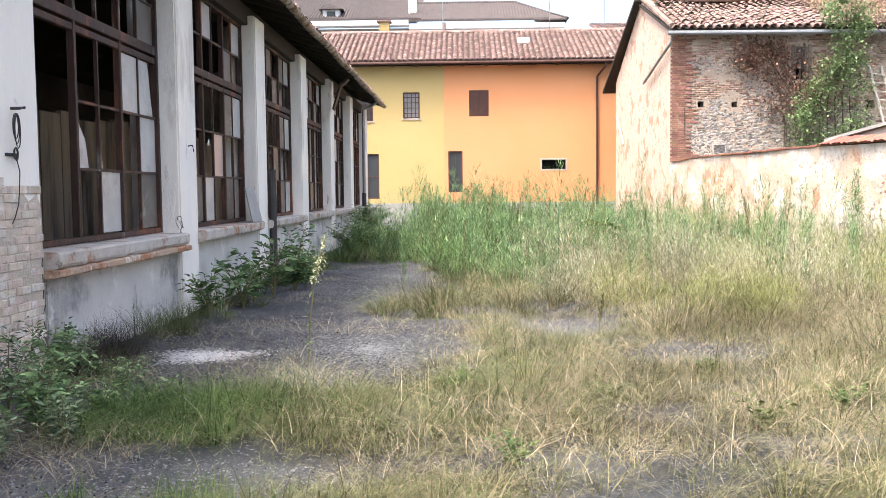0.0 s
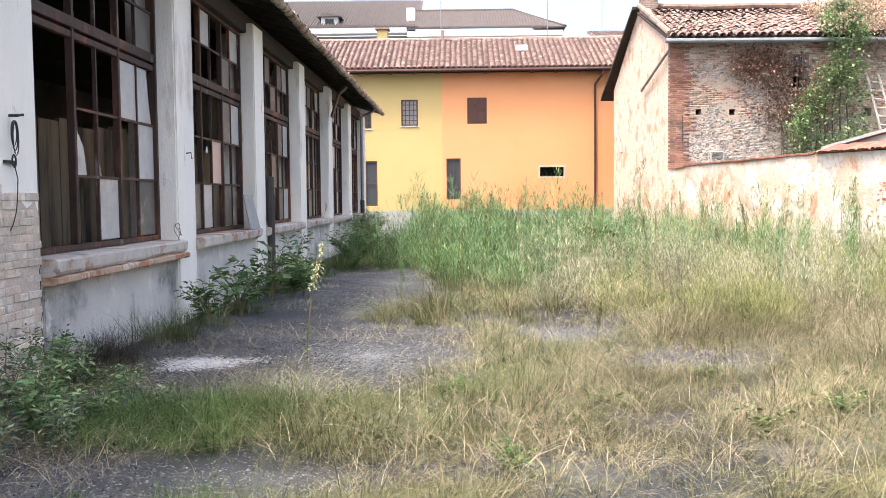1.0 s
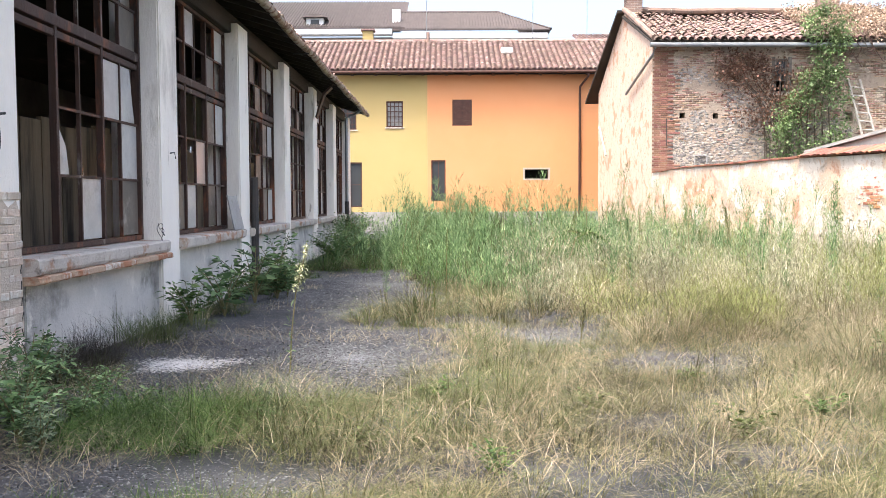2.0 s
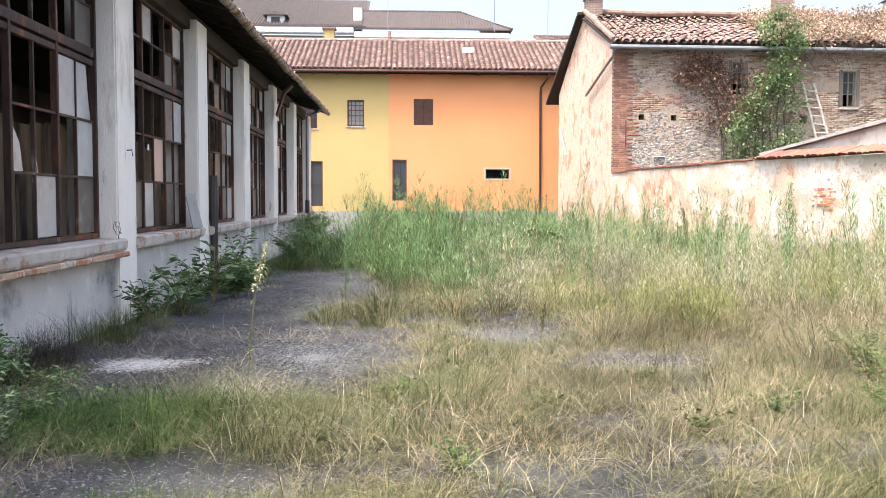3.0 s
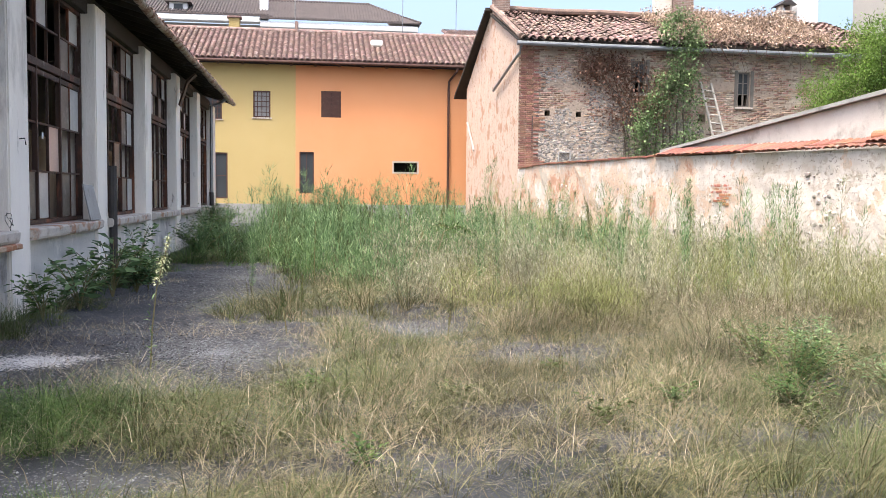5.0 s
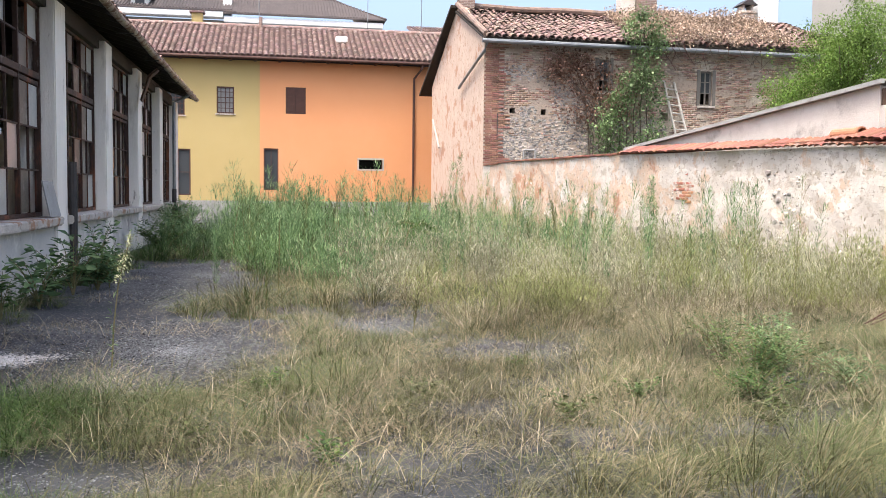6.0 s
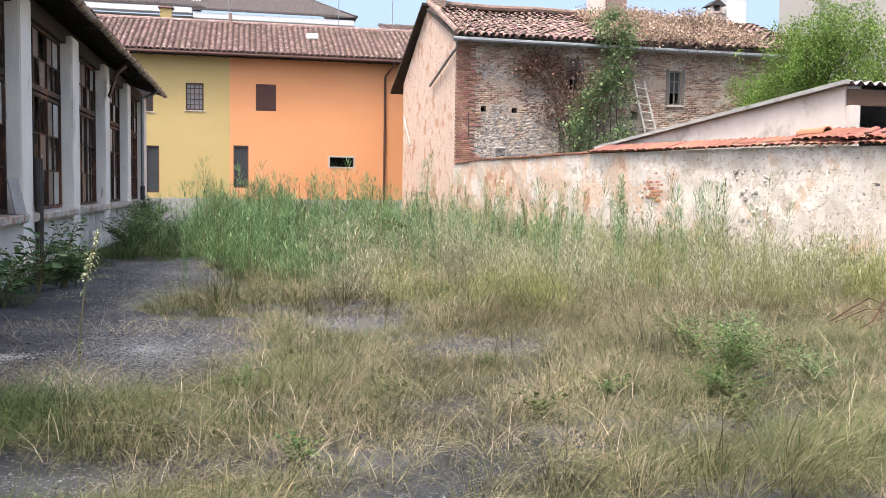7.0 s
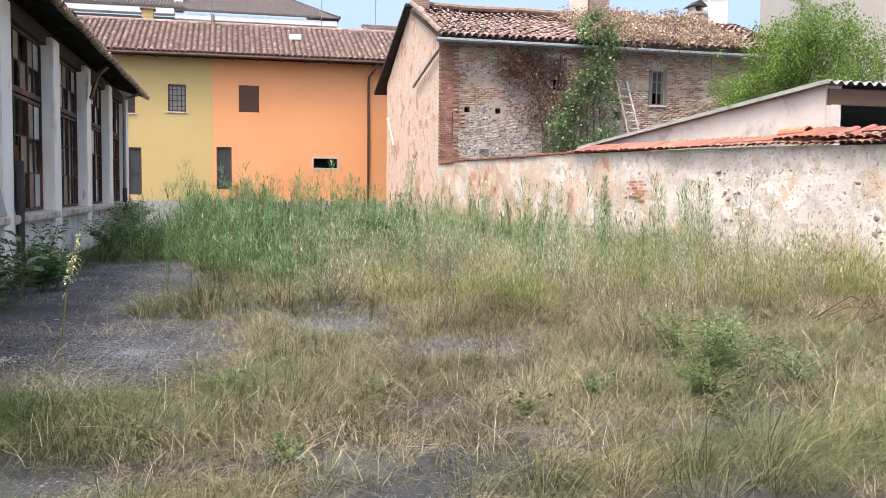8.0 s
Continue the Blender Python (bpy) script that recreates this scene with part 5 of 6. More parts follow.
weed_plants("tall_weeds", spots_in(260, 3.0, 8.2, 16, 30, lambda x, y: np.clip(0.4 + fbm(x, y, 1.3, 161), 0, 1), 162), 0.9, 1.7, 150, 0.06, L_YELLOWISH, "tall yellow-green weeds before the yard wall", 163, bush=0.13)


weed_plants("plume_weeds", spots_in(75, -1.4, 6.5, 13, 27, lambda x, y: np.clip(0.35 + fbm(x, y, 1.6, 181), 0, 1), 182), 1.1, 1.75, 420, 0.06, L_FEATHER, "tall single plumes of light green weed", 183, bush=0.085)
weed_plants("plume_weeds", spots_in(46, 1.5, 8.3, 10, 20, lambda x, y: np.clip(0.3 + fbm(x, y, 1.6, 184), 0, 1), 185), 0.9, 1.5, 380, 0.05, L_YELLOWISH, "single yellowish plumes of seeding weed", 186, bush=0.085)


def stalks(name, n, x0, x1, y0, y1, keep, material, label, seed, high=0.22):
    """Broken stems lying across the grass at all angles."""
    rng = np.random.default_rng(seed)
    x, y = scatter(n, x0, x1, y0, y1, rng, keep)
    ok = (x > PF + 0.3) & (x < wall_x(y) - 0.4)
    x, y = x[ok], y[ok]
    lean = rng.uniform(1.2, 4.0, len(x))
    h = rng.uniform(0.15, 0.6, len(x)) / np.sqrt(1 + lean ** 2)
    V, F = blades(np.c_[x, y, ground_height(x, y) + rng.uniform(-0.025, high, len(x))], h, rng.uniform(0.002, 0.0042, len(x)), lean, rng, 3, 0.3)
    return mesh_np(name, V, F, material, label, "grass", "stuff")


stalks("straw", 22000, -2.4, 9.3, 4.5, 11.0, dry_zone, L_STRAW, "pale broken stems lying across the grass", 171)
stalks("olive_grass", 15000, -2.0, 9.3, 4.5, 11.0, lambda x, y: dry_zone(x, y) * lush(x, y), L_OLIVE, "green stems lying across the grass", 172)


stalks("straw", 5200, -3.3, 0.2, 4.0, 10.5, lambda x, y: np.clip(0.35 + 0.9 * fbm(x, y, 1.9, 203), 0.03, 1), L_STRAW, "scattered straw lying on the asphalt", 27, high=0.0)


stalks("straw", 2600, -3.4, -1.1, 4.6, 7.6, lambda x, y: np.clip(0.6 + 0.9 * fbm(x, y, 2.4, 205), 0.05, 1), L_STRAW, "straw caught among the weeds by the wall", 173, high=0.06)


# ---- single plants ----
def leaf_quads(pos, dirs, length, width, rng, fold=0.25):
    """Pointed leaves of four triangles, bent along the middle. pos, dirs (n, 3)."""
    n = len(pos)
    d = dirs / np.linalg.norm(dirs, axis=1)[:, None]
    up = np.tile([0.0, 0.0, 1.0], (n, 1)) + rng.normal(0, 0.35, (n, 3))
    s = np.cross(d, up)
    s /= np.maximum(np.linalg.norm(s, axis=1), 1e-6)[:, None]
    nn = np.cross(s, d)
    L, W = length[:, None], width[:, None]
    a = pos
    m1 = pos + d * L * 0.35 + s * W * 0.5 + nn * W * fold
    m2 = pos + d * L * 0.35 - s * W * 0.5 + nn * W * fold
    q1 = pos + d * L * 0.7 + s * W * 0.36 - nn * W * 0.05
    q2 = pos + d * L * 0.7 - s * W * 0.36 - nn * W * 0.05
    e = pos + d * L - nn * L * 0.12
    c1, c2 = pos + d * L * 0.35, pos + d * L * 0.7 - nn * W * 0.15
    V = np.stack([a, m1, c1, m2, q1, c2, q2, e], 1).reshape(-1, 3)
    f = np.array([(0, 1, 2), (0, 2, 3), (1, 4, 5), (1, 5, 2), (2, 5, 6), (2, 6, 3), (4, 7, 5), (5, 7, 6)])
    return V, (np.arange(n)[:, None, None] * 8 + f[None]).reshape(-1, 3)


def shrub(name, x, y, h, spread, stems, leaves, size, material, label, seed, stem_r=0.008, stem_mat=None, wide=0.42):
    rng = np.random.default_rng(seed)
    z0 = float(ground_height(np.array(x), np.array(y))) - 0.04
    t = thing(name, (x, y, z0), label, "plant")
    P, D = [], []
    for s in range(stems):
        a = rng.uniform(0, math.tau)
        o = spread * rng.uniform(0.2, 1.0)
        hh = h * rng.uniform(0.65, 1.0)
        pts = [Vector((x + 0.25 * o * q * math.cos(a) + 0.75 * o * q * q * math.cos(a), y + 0.6 * o * q * q * math.sin(a) + 0.2 * o * q * math.sin(a), z0 + hh * (q - 0.12 * q * q))) for q in (0, 0.25, 0.5, 0.75, 1.0)]
        pts = [Vector((max(p.x, PF + 0.12), p.y, p.z)) for p in pts]
        part("stem", tube(pts, stem_r, 5, taper=0.4), stem_mat or M_STEM, t)
        for _ in range(leaves // stems):
            q = rng.uniform(0.22, 1.0)
            i = min(3, int(q * 4))
            p = pts[i].lerp(pts[i + 1], q * 4 - i)
            b = rng.uniform(0, math.tau)
            d = np.array([math.cos(b), math.sin(b), rng.uniform(-0.25, 0.75)])
            off = d * size * rng.uniform(0.1, 0.9)
            P.append(np.array(p) + off)
            D.append(d)
    P, D = np.array(P), np.array(D)
    P[:, 0] = np.maximum(P[:, 0], PF + 0.1)
    L = size * rng.uniform(0.6, 1.3, len(P))
    V, F = leaf_quads(P, D, L, L * wide, rng)
    mesh_np("foliage", V, F, material, parent=t)
    return t


shrub("pokeweed", -3.05, 12.4, 0.95, 0.5, 6, 95, 0.17, L_BROAD, "broad-leaved green weed growing by the workshop pillar", 1, 0.012)
shrub("pokeweed", -2.95, 13.9, 1.05, 0.55, 7, 130, 0.17, L_BROAD, "broad-leaved green weed growing by the workshop pillar", 2, 0.012)
shrub("pokeweed", -2.85, 15.6, 0.85, 0.6, 8, 200, 0.13, L_GREEN, "leafy green weed by the workshop wall", 3)
shrub("pokeweed", -3.1, 16.6, 1.15, 0.4, 6, 150, 0.12, L_BROAD, "leafy green weed round the black pipe", 4)
shrub("pokeweed", -2.6, 14.8, 0.6, 0.5, 6, 130, 0.12, L_GREEN, "leafy green weed by the workshop wall", 5)
shrub("pokeweed", -3.2, 11.3, 0.7, 0.4, 7, 190, 0.11, L_GREEN, "leafy green weed by the workshop wall", 15)
shrub("pokeweed", -3.1, 13.2, 0.8, 0.45, 9, 300, 0.1, L_GREEN, "leafy green weed by the workshop wall", 16)
shrub("pokeweed", -2.7, 14.4, 0.7, 0.5, 10, 340, 0.1, L_BROAD, "leafy green weed by the workshop wall", 17)
shrub("nettle", -2.75, 5.75, 0.62, 0.35, 9, 300, 0.07, L_BROAD, "dense dark green nettle-like weed", 6, 0.005)
shrub("nettle", -3.0, 6.4, 0.75, 0.35, 9, 300, 0.075, L_BROAD, "dense dark green nettle-like weed", 7, 0.005)
shrub("nettle", -2.95, 5.2, 0.5, 0.4, 8, 240, 0.075, L_GREEN, "dense green nettle-like weed", 8, 0.005)
shrub("nettle", -2.55, 6.2, 0.4, 0.3, 8, 200, 0.06, L_BROAD, "dense dark green nettle-like weed", 9, 0.005)
for k, (x, y, h) in enumerate(((-2.6, 21.5, 0.9), (-2.5, 23.5, 1.0), (-2.9, 24.8, 1.2), (-2.8, 26.0, 1.1), (-3.0, 28.0, 1.35), (-3.1, 30.0, 1.3), (-2.3, 22.5, 0.8), (-3.1, 32.5, 1.6))):
    shrub("bush", x, y, h, 0.8, 14, 900, 0.085, L_BROAD if k % 2 else L_GREEN, "rank green bush beside the workshop", 30 + k, 0.01)
for k, (x, y, h, r, n) in enumerate(((3.7, 6.5, 0.62, 0.5, 1300), (4.15, 6.9, 0.72, 0.45, 1300), (3.4, 6.0, 0.4, 0.45, 800), (4.5, 6.4, 0.42, 0.5, 700), (4.0, 7.6, 0.6, 0.5, 700))):
    shrub("leafy_weed", x, y, h, r, 22, n, 0.048, (L_GREEN, L_BROAD)[k % 2], "bright green feathery weed in the dry grass", 41 + 7 * k, 0.005, wide=0.24)
for k, (x, y, h) in enumerate(((8.2, 15.3, 1.1), (8.0, 14.2, 0.95), (7.7, 13.0, 0.75), (7.3, 12.2, 0.55))):
    shrub("goldenrod", x, y, h, 0.6, 20, 1100, 0.06, L_YELLOWISH, "yellow-green leafy weed by the yard wall", 44 + k, 0.005, wide=0.2)

for k, (x, y, h, r, n) in enumerate(((-2.9, 6.0, 0.6, 0.3, 380), (-3.2, 7.0, 0.7, 0.3, 380), (-2.5, 5.5, 0.4, 0.3, 300), (-3.1, 5.6, 0.6, 0.3, 380), (-3.25, 7.5, 0.5, 0.25, 260), (-2.3, 6.6, 0.25, 0.3, 160), (-2.7, 5.0, 0.4, 0.35, 300), (-2.6, 6.7, 0.45, 0.3, 300), (-3.3, 6.4, 0.75, 0.3, 380))):
    shrub("nettle", x, y, h, r, 12, n, 0.055, L_BROAD if k % 2 else L_NETTLE, "dense grey-green nettle-like weed by the wall", 61 + k, 0.004, wide=0.36)
for k, (x, y, h) in enumerate(((0.3, 5.2, 0.22), (-0.5, 5.7, 0.2), (1.9, 5.7, 0.26), (2.6, 6.2, 0.24), (1.1, 6.6, 0.2), (3.2, 5.4, 0.3), (-0.1, 7.0, 0.22), (5.0, 7.6, 0.3), (2.0, 7.4, 0.22))):
    shrub("low_weed", x, y, h, 0.2, 9, 170, 0.045, L_OLIVE if k % 3 else L_GREEN, "small green weed among the dry grass", 71 + k, 0.003)

fluff_mounds("pale_weeds", 12, 900, 2.5, 3.7, 9.7, 10.7, lambda x, y: np.clip(2 * oval(x, y, 3.1, 10.2, 0.55, 0.5), 0, 1), 0.22, 0.4, 0.45, 0.7, 0.055, L_YELLOWISH, "rounded yellow-green seeding weed among the dry grass", 138)
# the tall flowering stalk
fw = thing("flowering_weed", (-1.43, 8.2, 0), "single tall weed with a pale yellow-green flower head", "plant")
rng = np.random.default_rng(60)
sp = [Vector((-1.43, 8.2, -0.02)), Vector((-1.41, 8.2, 0.35)), Vector((-1.37, 8.2, 0.7)), Vector((-1.3, 8.2, 0.98)), Vector((-1.26, 8.2, 1.13))]
part("stem", tube(sp, 0.008, 6, taper=0.5), M_STEM, fw)
q = rng.uniform(0, 1, 170)
P = np.c_[-1.37 + 0.11 * q + rng.normal(0, 0.028, 170) * (1.15 - 0.6 * q), 8.2 + rng.normal(0, 0.03, 170), 0.72 + 0.42 * q]
V, F = leaf_quads(P, rng.normal(0, 1, (170, 3)) + [0, 0, 0.3], rng.uniform(0.02, 0.045, 170), rng.uniform(0.012, 0.022, 170), rng)
mesh_np("flower_head", V, F, L_FLOWER, parent=fw, kind="stuff")
P = np.c_[-1.42 + rng.normal(0, 0.01, 26), 8.2 + rng.normal(0, 0.01, 26), rng.uniform(0.02, 0.6, 26)]
V, F = leaf_quads(P, np.c_[rng.normal(0, 1, 26), rng.normal(0, 1, 26), rng.uniform(0, 1, 26)], rng.uniform(0.05, 0.1, 26), rng.uniform(0.008, 0.018, 26), rng)
mesh_np("foliage", V, F, L_FEATHER, parent=fw)


def seed_spike(x, y, h, head, seed, material=L_SPIKE, thick=0.035, lean=0.05):
    """An upright stalk with a dense seed head along its upper part."""
    rng = np.random.default_rng(seed)
    z0 = float(ground_height(np.array(x), np.array(y))) - 0.04
    t = thing("seed_spike", (x, y, z0), "upright weed stalk with a dense dark seed spike", "plant", "seed spikes in the yard")
    dx = rng.normal(0, lean)
    part("stem", tube([(x, y, z0), (x + 0.4 * dx * h, y, z0 + 0.5 * h), (x + dx * h, y, z0 + h)], 0.007, 5, taper=0.5), M_STEM, t)
    n = 110 + int(1800 * max(0.0, thick - 0.03) * h)
    q = rng.uniform(1 - head, 1, n)
    w = thick * np.sin(np.clip((q - (1 - head)) / head, 0.03, 1) ** 0.7 * math.pi * 0.92 + 0.1)
    P = np.c_[x + dx * h * q ** 1.2 + rng.normal(0, 1, n) * w * 0.6, y + rng.normal(0, 1, n) * w * 0.6, z0 + h * q]
    V, F = leaf_quads(P, np.c_[rng.normal(0, 0.5, n), rng.normal(0, 0.5, n), np.ones(n)], rng.uniform(0.02, 0.05, n), rng.uniform(0.006, 0.014, n), rng)
    mesh_np("seed_head", V, F, material, parent=t, kind="stuff")


seed_spike(0.0, 12.8, 1.2, 0.7, 1, L_OLIVE, 0.045, 0.05)
seed_spike(-0.15, 11.2, 0.6, 0.6, 2, L_OLIVE, 0.03, 0.1)
seed_spike(1.4, 9.4, 0.5, 0.6, 3, L_SPIKE, 0.02)
seed_spike(-0.3, 10.2, 0.5, 0.4, 4, L_OLIVE, 0.02, 0.2)
seed_spike(7.5, 15.6, 1.05, 0.35, 5, L_SPIKE, 0.026)
seed_spike(3.5, 16.4, 1.5, 0.85, 6, L_FEATHER, 0.085, 0.01)
seed_spike(4.4, 16.4, 1.15, 0.8, 7, L_YELLOWISH, 0.08, 0.01)
seed_spike(7.4, 17.0, 1.95, 0.8, 8, L_FEATHER, 0.12, 0.02)
seed_spike(7.0, 16.0, 1.4, 0.7, 9, L_YELLOWISH, 0.09, 0.02)
rs = random.Random(5)
for k in range(60):
    seed_spike(rs.uniform(-1.0, 6.5), rs.uniform(18, 34), rs.uniform(1.2, 1.75), rs.uniform(0.25, 0.5), 100 + k, rs.choice((L_SPIKE, L_OLIVE, L_GREEN)), 0.035, 0.1)
for k, (x, y, r) in enumerate(((1.8, 17.4, 1.5), (2.2, 17.0, 1.2), (2.0, 18.0, 1.3))):
    t = thing("bent_weed", (x, y, 0), "long weed stalk bent over in an arch", "plant")
    pts = [Vector((x + r * q, y - 0.2 * q, 0.95 * math.sin(math.pi * (0.2 + 0.72 * q)))) for q in (0, 0.2, 0.4, 0.6, 0.8, 1.0)]
    pts[0].z = -0.02
    part("stem", tube(pts, 0.014, 5, taper=0.5), M_STEM, t)
    rng = np.random.default_rng(200 + k)
    n = 340
    q = rng.uniform(0.3, 0.99, n) * 5
    P = np.array([np.array(pts[int(v)].lerp(pts[int(v) + 1], v - int(v))) for v in q])
    V, F = leaf_quads(P, np.c_[rng.normal(0, 1, n), rng.normal(0, 1, n), rng.normal(-0.2, 0.5, n)], rng.uniform(0.06, 0.13, n), rng.uniform(0.015, 0.03, n), rng)
    mesh_np("foliage", V, F, L_GREEN, parent=t)
# reddish fallen branch by the wall
fb = thing("fallen_branch", (6.9, 8.8, 0), "tangle of reddish dead twigs on the dry grass", "branch")
M_TWIG = surf("red_brown_twig", (0.11, 0.045, 0.04), (0.075, 0.035, 0.03), 10.0)
rb = random.Random(3)
for k in range(22):
    x, y = rb.uniform(6.3, 7.2), rb.uniform(8.3, 9.1)
    a, ln = rb.uniform(-0.7, 0.7), rb.uniform(0.4, 0.9)
    part("twig", tube([(x, y, 0.15), (x + 0.5 * ln * math.cos(a), y + 0.5 * ln * math.sin(a), rb.uniform(0.22, 0.42)), (x + ln * math.cos(a), y + ln * math.sin(a), rb.uniform(0.1, 0.35))], rb.uniform(0.004, 0.01), 4, taper=0.4), M_TWIG, fb)

# ---- climbers and tree ----
def leaf_cloud(name, n, centre_fn, size, material, parent, seed, flat=(1, 1, 1), wide=0.55):
    rng = np.random.default_rng(seed)
    P = centre_fn(rng, n)
    D = rng.normal(0, 1, (len(P), 3)) * flat + [0, -0.3, -0.2]
    L = size * rng.uniform(0.6, 1.4, len(P))
    V, F = leaf_quads(P, D, L, L * wide, rng)
    return mesh_np(name, V, F, material, parent=parent)


def clusters(rng, n, m, draw, sd):
    c = np.array([draw(rng) for _ in range(m)])
    k = rng.integers(0, m, n)
    return c[k] + rng.normal(0, 1, (n, 3)) * np.array(sd)


climber = thing("green_climber", (12.9, 31.8, 0), "bright green climber growing up the rubble house", "plant")


def climber_spot(r):
    z = r.uniform(1.8, 8.2)
    w = float(np.interp(z, [1.8, 3.0, 4.6, 5.4, 6.6, 7.6, 8.2], [1.5, 1.6, 1.4, 0.75, 0.5, 0.75, 0.4]))
    c = float(np.interp(z, [1.8, 4.0, 5.5, 7.0, 8.2], [12.6, 12.8, 13.1, 13.3, 12.9]))
    return (c + r.uniform(-w, w), 31.75 - 0.25 * r.uniform(0, 1), z)


leaf_cloud("foliage", 6500, lambda r, n: clusters(r, n, 170, climber_spot, (0.2, 0.12, 0.17)), 0.11, L_IVY, climber, 301)
for k in range(5):
    x = 12.3 + 0.3 * k
    part("stem", tube([(x, 31.9, 0), (x + 0.15, 32.05, 2.5), (x + 0.2 - 0.05 * k, 32.1, 4.6), (13.0 + 0.12 * k, 31.95, 6.6), (12.9 + 0.15 * k, 31.7, 7.6)], 0.035, 6, taper=0.4), M_BARK, climber)
dead = thing("dead_climber", (11.2, 32, 0), "brown withered climber clinging to the rubble wall", "plant")


def dead_spot(r):
    t = r.uniform(0, 1)
    return (9.8 + 2.9 * t + r.uniform(-0.35, 0.35), 32.12, float(np.clip(6.55 - 1.9 * abs(t - 0.55) * r.uniform(0, 1.0) - 2.3 * r.uniform(0, 1) * (t > 0.28), 3.5, 6.75)))


leaf_cloud("foliage", 2700, lambda r, n: clusters(r, n, 130, dead_spot, (0.2, 0.08, 0.22)), 0.1, L_DEAD, dead, 302)
rd = random.Random(9)
for k in range(12):
    x = 11.3 + rd.uniform(-0.2, 0.9)
    ex = rd.uniform(9.8, 12.8)
    part("stem", tube([(x, 32.2, 0), (x + 0.1, 32.2, 3.6), ((x + ex) / 2 + 0.2, 32.18, 5.0), (ex, 32.2, rd.uniform(5.6, 6.8))], 0.022, 5, taper=0.4), M_BARK, dead)
creeper = thing("dry_creeper", (16, 33, 7), "thick dry brown creeper spread over the old roof", "plant")


def creeper_spot(r):
    t = r.uniform(-0.04, 0.92)
    x = r.uniform(13.3, 19.6)
    return (x, BY - 0.4 + 5.3 * t, 7.2 + 2.1 * t + r.uniform(0.0, 0.28) + 0.12 * math.sin(x * 2.1))


leaf_cloud("foliage", 15000, lambda r, n: clusters(r, n, 600, creeper_spot, (0.14, 0.16, 0.1)), 0.09, L_THATCH, creeper, 303)
for k in range(26):
    x = rd.uniform(13.8, 18.5)
    part("stem", tube([(x, BY + 0.5, 7.75), (x + rd.uniform(-0.2, 0.2), BY - 0.6, 7.1), (x + rd.uniform(-0.3, 0.3), BY - 0.62, 6.75), (x + rd.uniform(-0.5, 0.5), BY - 0.5, rd.uniform(6.1, 6.7))], 0.018, 5, taper=0.4), M_TWIG if k % 3 == 0 else M_BARK, creeper)

TX, TY = 19.3, 28.0
tree = thing("tree", (TX, TY, 0), "leafy bright green tree behind the shed", "tree")
part("trunk", tube([(TX, TY, -0.05), (TX + 0.1, TY, 1.6), (TX - 0.1, TY + 0.1, 3.2), (TX + 0.1, TY, 5.0), (TX + 0.3, TY + 0.1, 7.0)], 0.2, 9, taper=0.3), M_BARK, tree)
rt = random.Random(12)
boughs = []
for k in range(34):
    z = rt.uniform(1.6, 5.6)
    a = rt.uniform(0, math.tau)
    ln = rt.uniform(1.6, 3.1) * (1.0 if z < 4.2 else 0.75)
    e = Vector((TX + 0.3 + ln * math.cos(a), TY + ln * math.sin(a) * 0.8, z + rt.uniform(1.0, 2.5)))
    mid = Vector((TX + 0.5 * ln * math.cos(a), TY + 0.4 * ln * math.sin(a), z + 0.7))
    part("limb", tube([(TX + 0.05, TY, z), mid, e], 0.06, 6, taper=0.25), M_BARK, tree)
    boughs.append((mid, e))


def crown_spot(r):
    """A sprig: along a bough, or in the rounded head, thickest near its skin."""
    if r.uniform() < 0.4:
        mid, e = boughs[r.integers(0, len(boughs))]
        q = mid.lerp(e, r.uniform(0.2, 1.12))
        return (q.x + r.normal(0, 0.22), q.y + r.normal(0, 0.22), q.z + r.normal(0, 0.22))
    a, u = r.uniform(0, math.tau), r.uniform(-0.95, 1.0)
    rr = r.uniform(0.35, 1.0) ** 0.5
    c = math.sqrt(1 - u * u)
    wob = 1 + 0.13 * math.sin(3 * a + 2 * u) + 0.09 * math.sin(7 * a + 5 * u)
    return (TX + 0.1 + 3.0 * rr * c * math.cos(a) * wob + 0.35 * u, TY + 2.4 * rr * c * math.sin(a), 5.1 + 3.0 * rr * u * wob)


leaf_cloud("crown", 90000, lambda r, n: clusters(r, n, 1500, crown_spot, (0.15, 0.15, 0.17)), 0.085, L_TREE, tree, 304, wide=0.42)

# ---- pieces: pebbles, dust, stones, bricks, tiles ----
rng = np.random.default_rng(71)
px, py = rng.uniform(-3.5, 3.0, 70000), 3.9 + 16 * rng.uniform(0, 1, 70000) ** 1.5
kk = (bare(px, py) > -0.25)
px, py = px[kk], py[kk]
s = rng.uniform(0.003, 0.0105, len(px)) * (1 + 0.7 * (rng.uniform(0, 1, len(px)) > 0.97))
octa = np.array([(1, 0, 0), (0, 1, 0), (-1, 0, 0), (0, -1, 0), (0, 0, 0.7), (0, 0, -0.7)], float)
oface = np.array([(0, 1, 4), (1, 2, 4), (2, 3, 4), (3, 0, 4), (1, 0, 5), (2, 1, 5), (3, 2, 5), (0, 3, 5)])
V = octa[None] * s[:, None, None] * rng.uniform(0.7, 1.4, (len(px), 1, 3)) + np.c_[px, py, ground_height(px, py) - 0.03 + s * 0.3][:, None, :]
M_PEBBLE = surf("grey_pebble", (0.19, 0.193, 0.2), (0.07, 0.073, 0.08), 20.0, vary=0.9, random_by="island")
mesh_np("gravel", V.reshape(-1, 3), (np.arange(len(px))[:, None, None] * 6 + oface[None]).reshape(-1, 3), M_PEBBLE, "loose grey and white gravel on the asphalt", "gravel", "stuff")
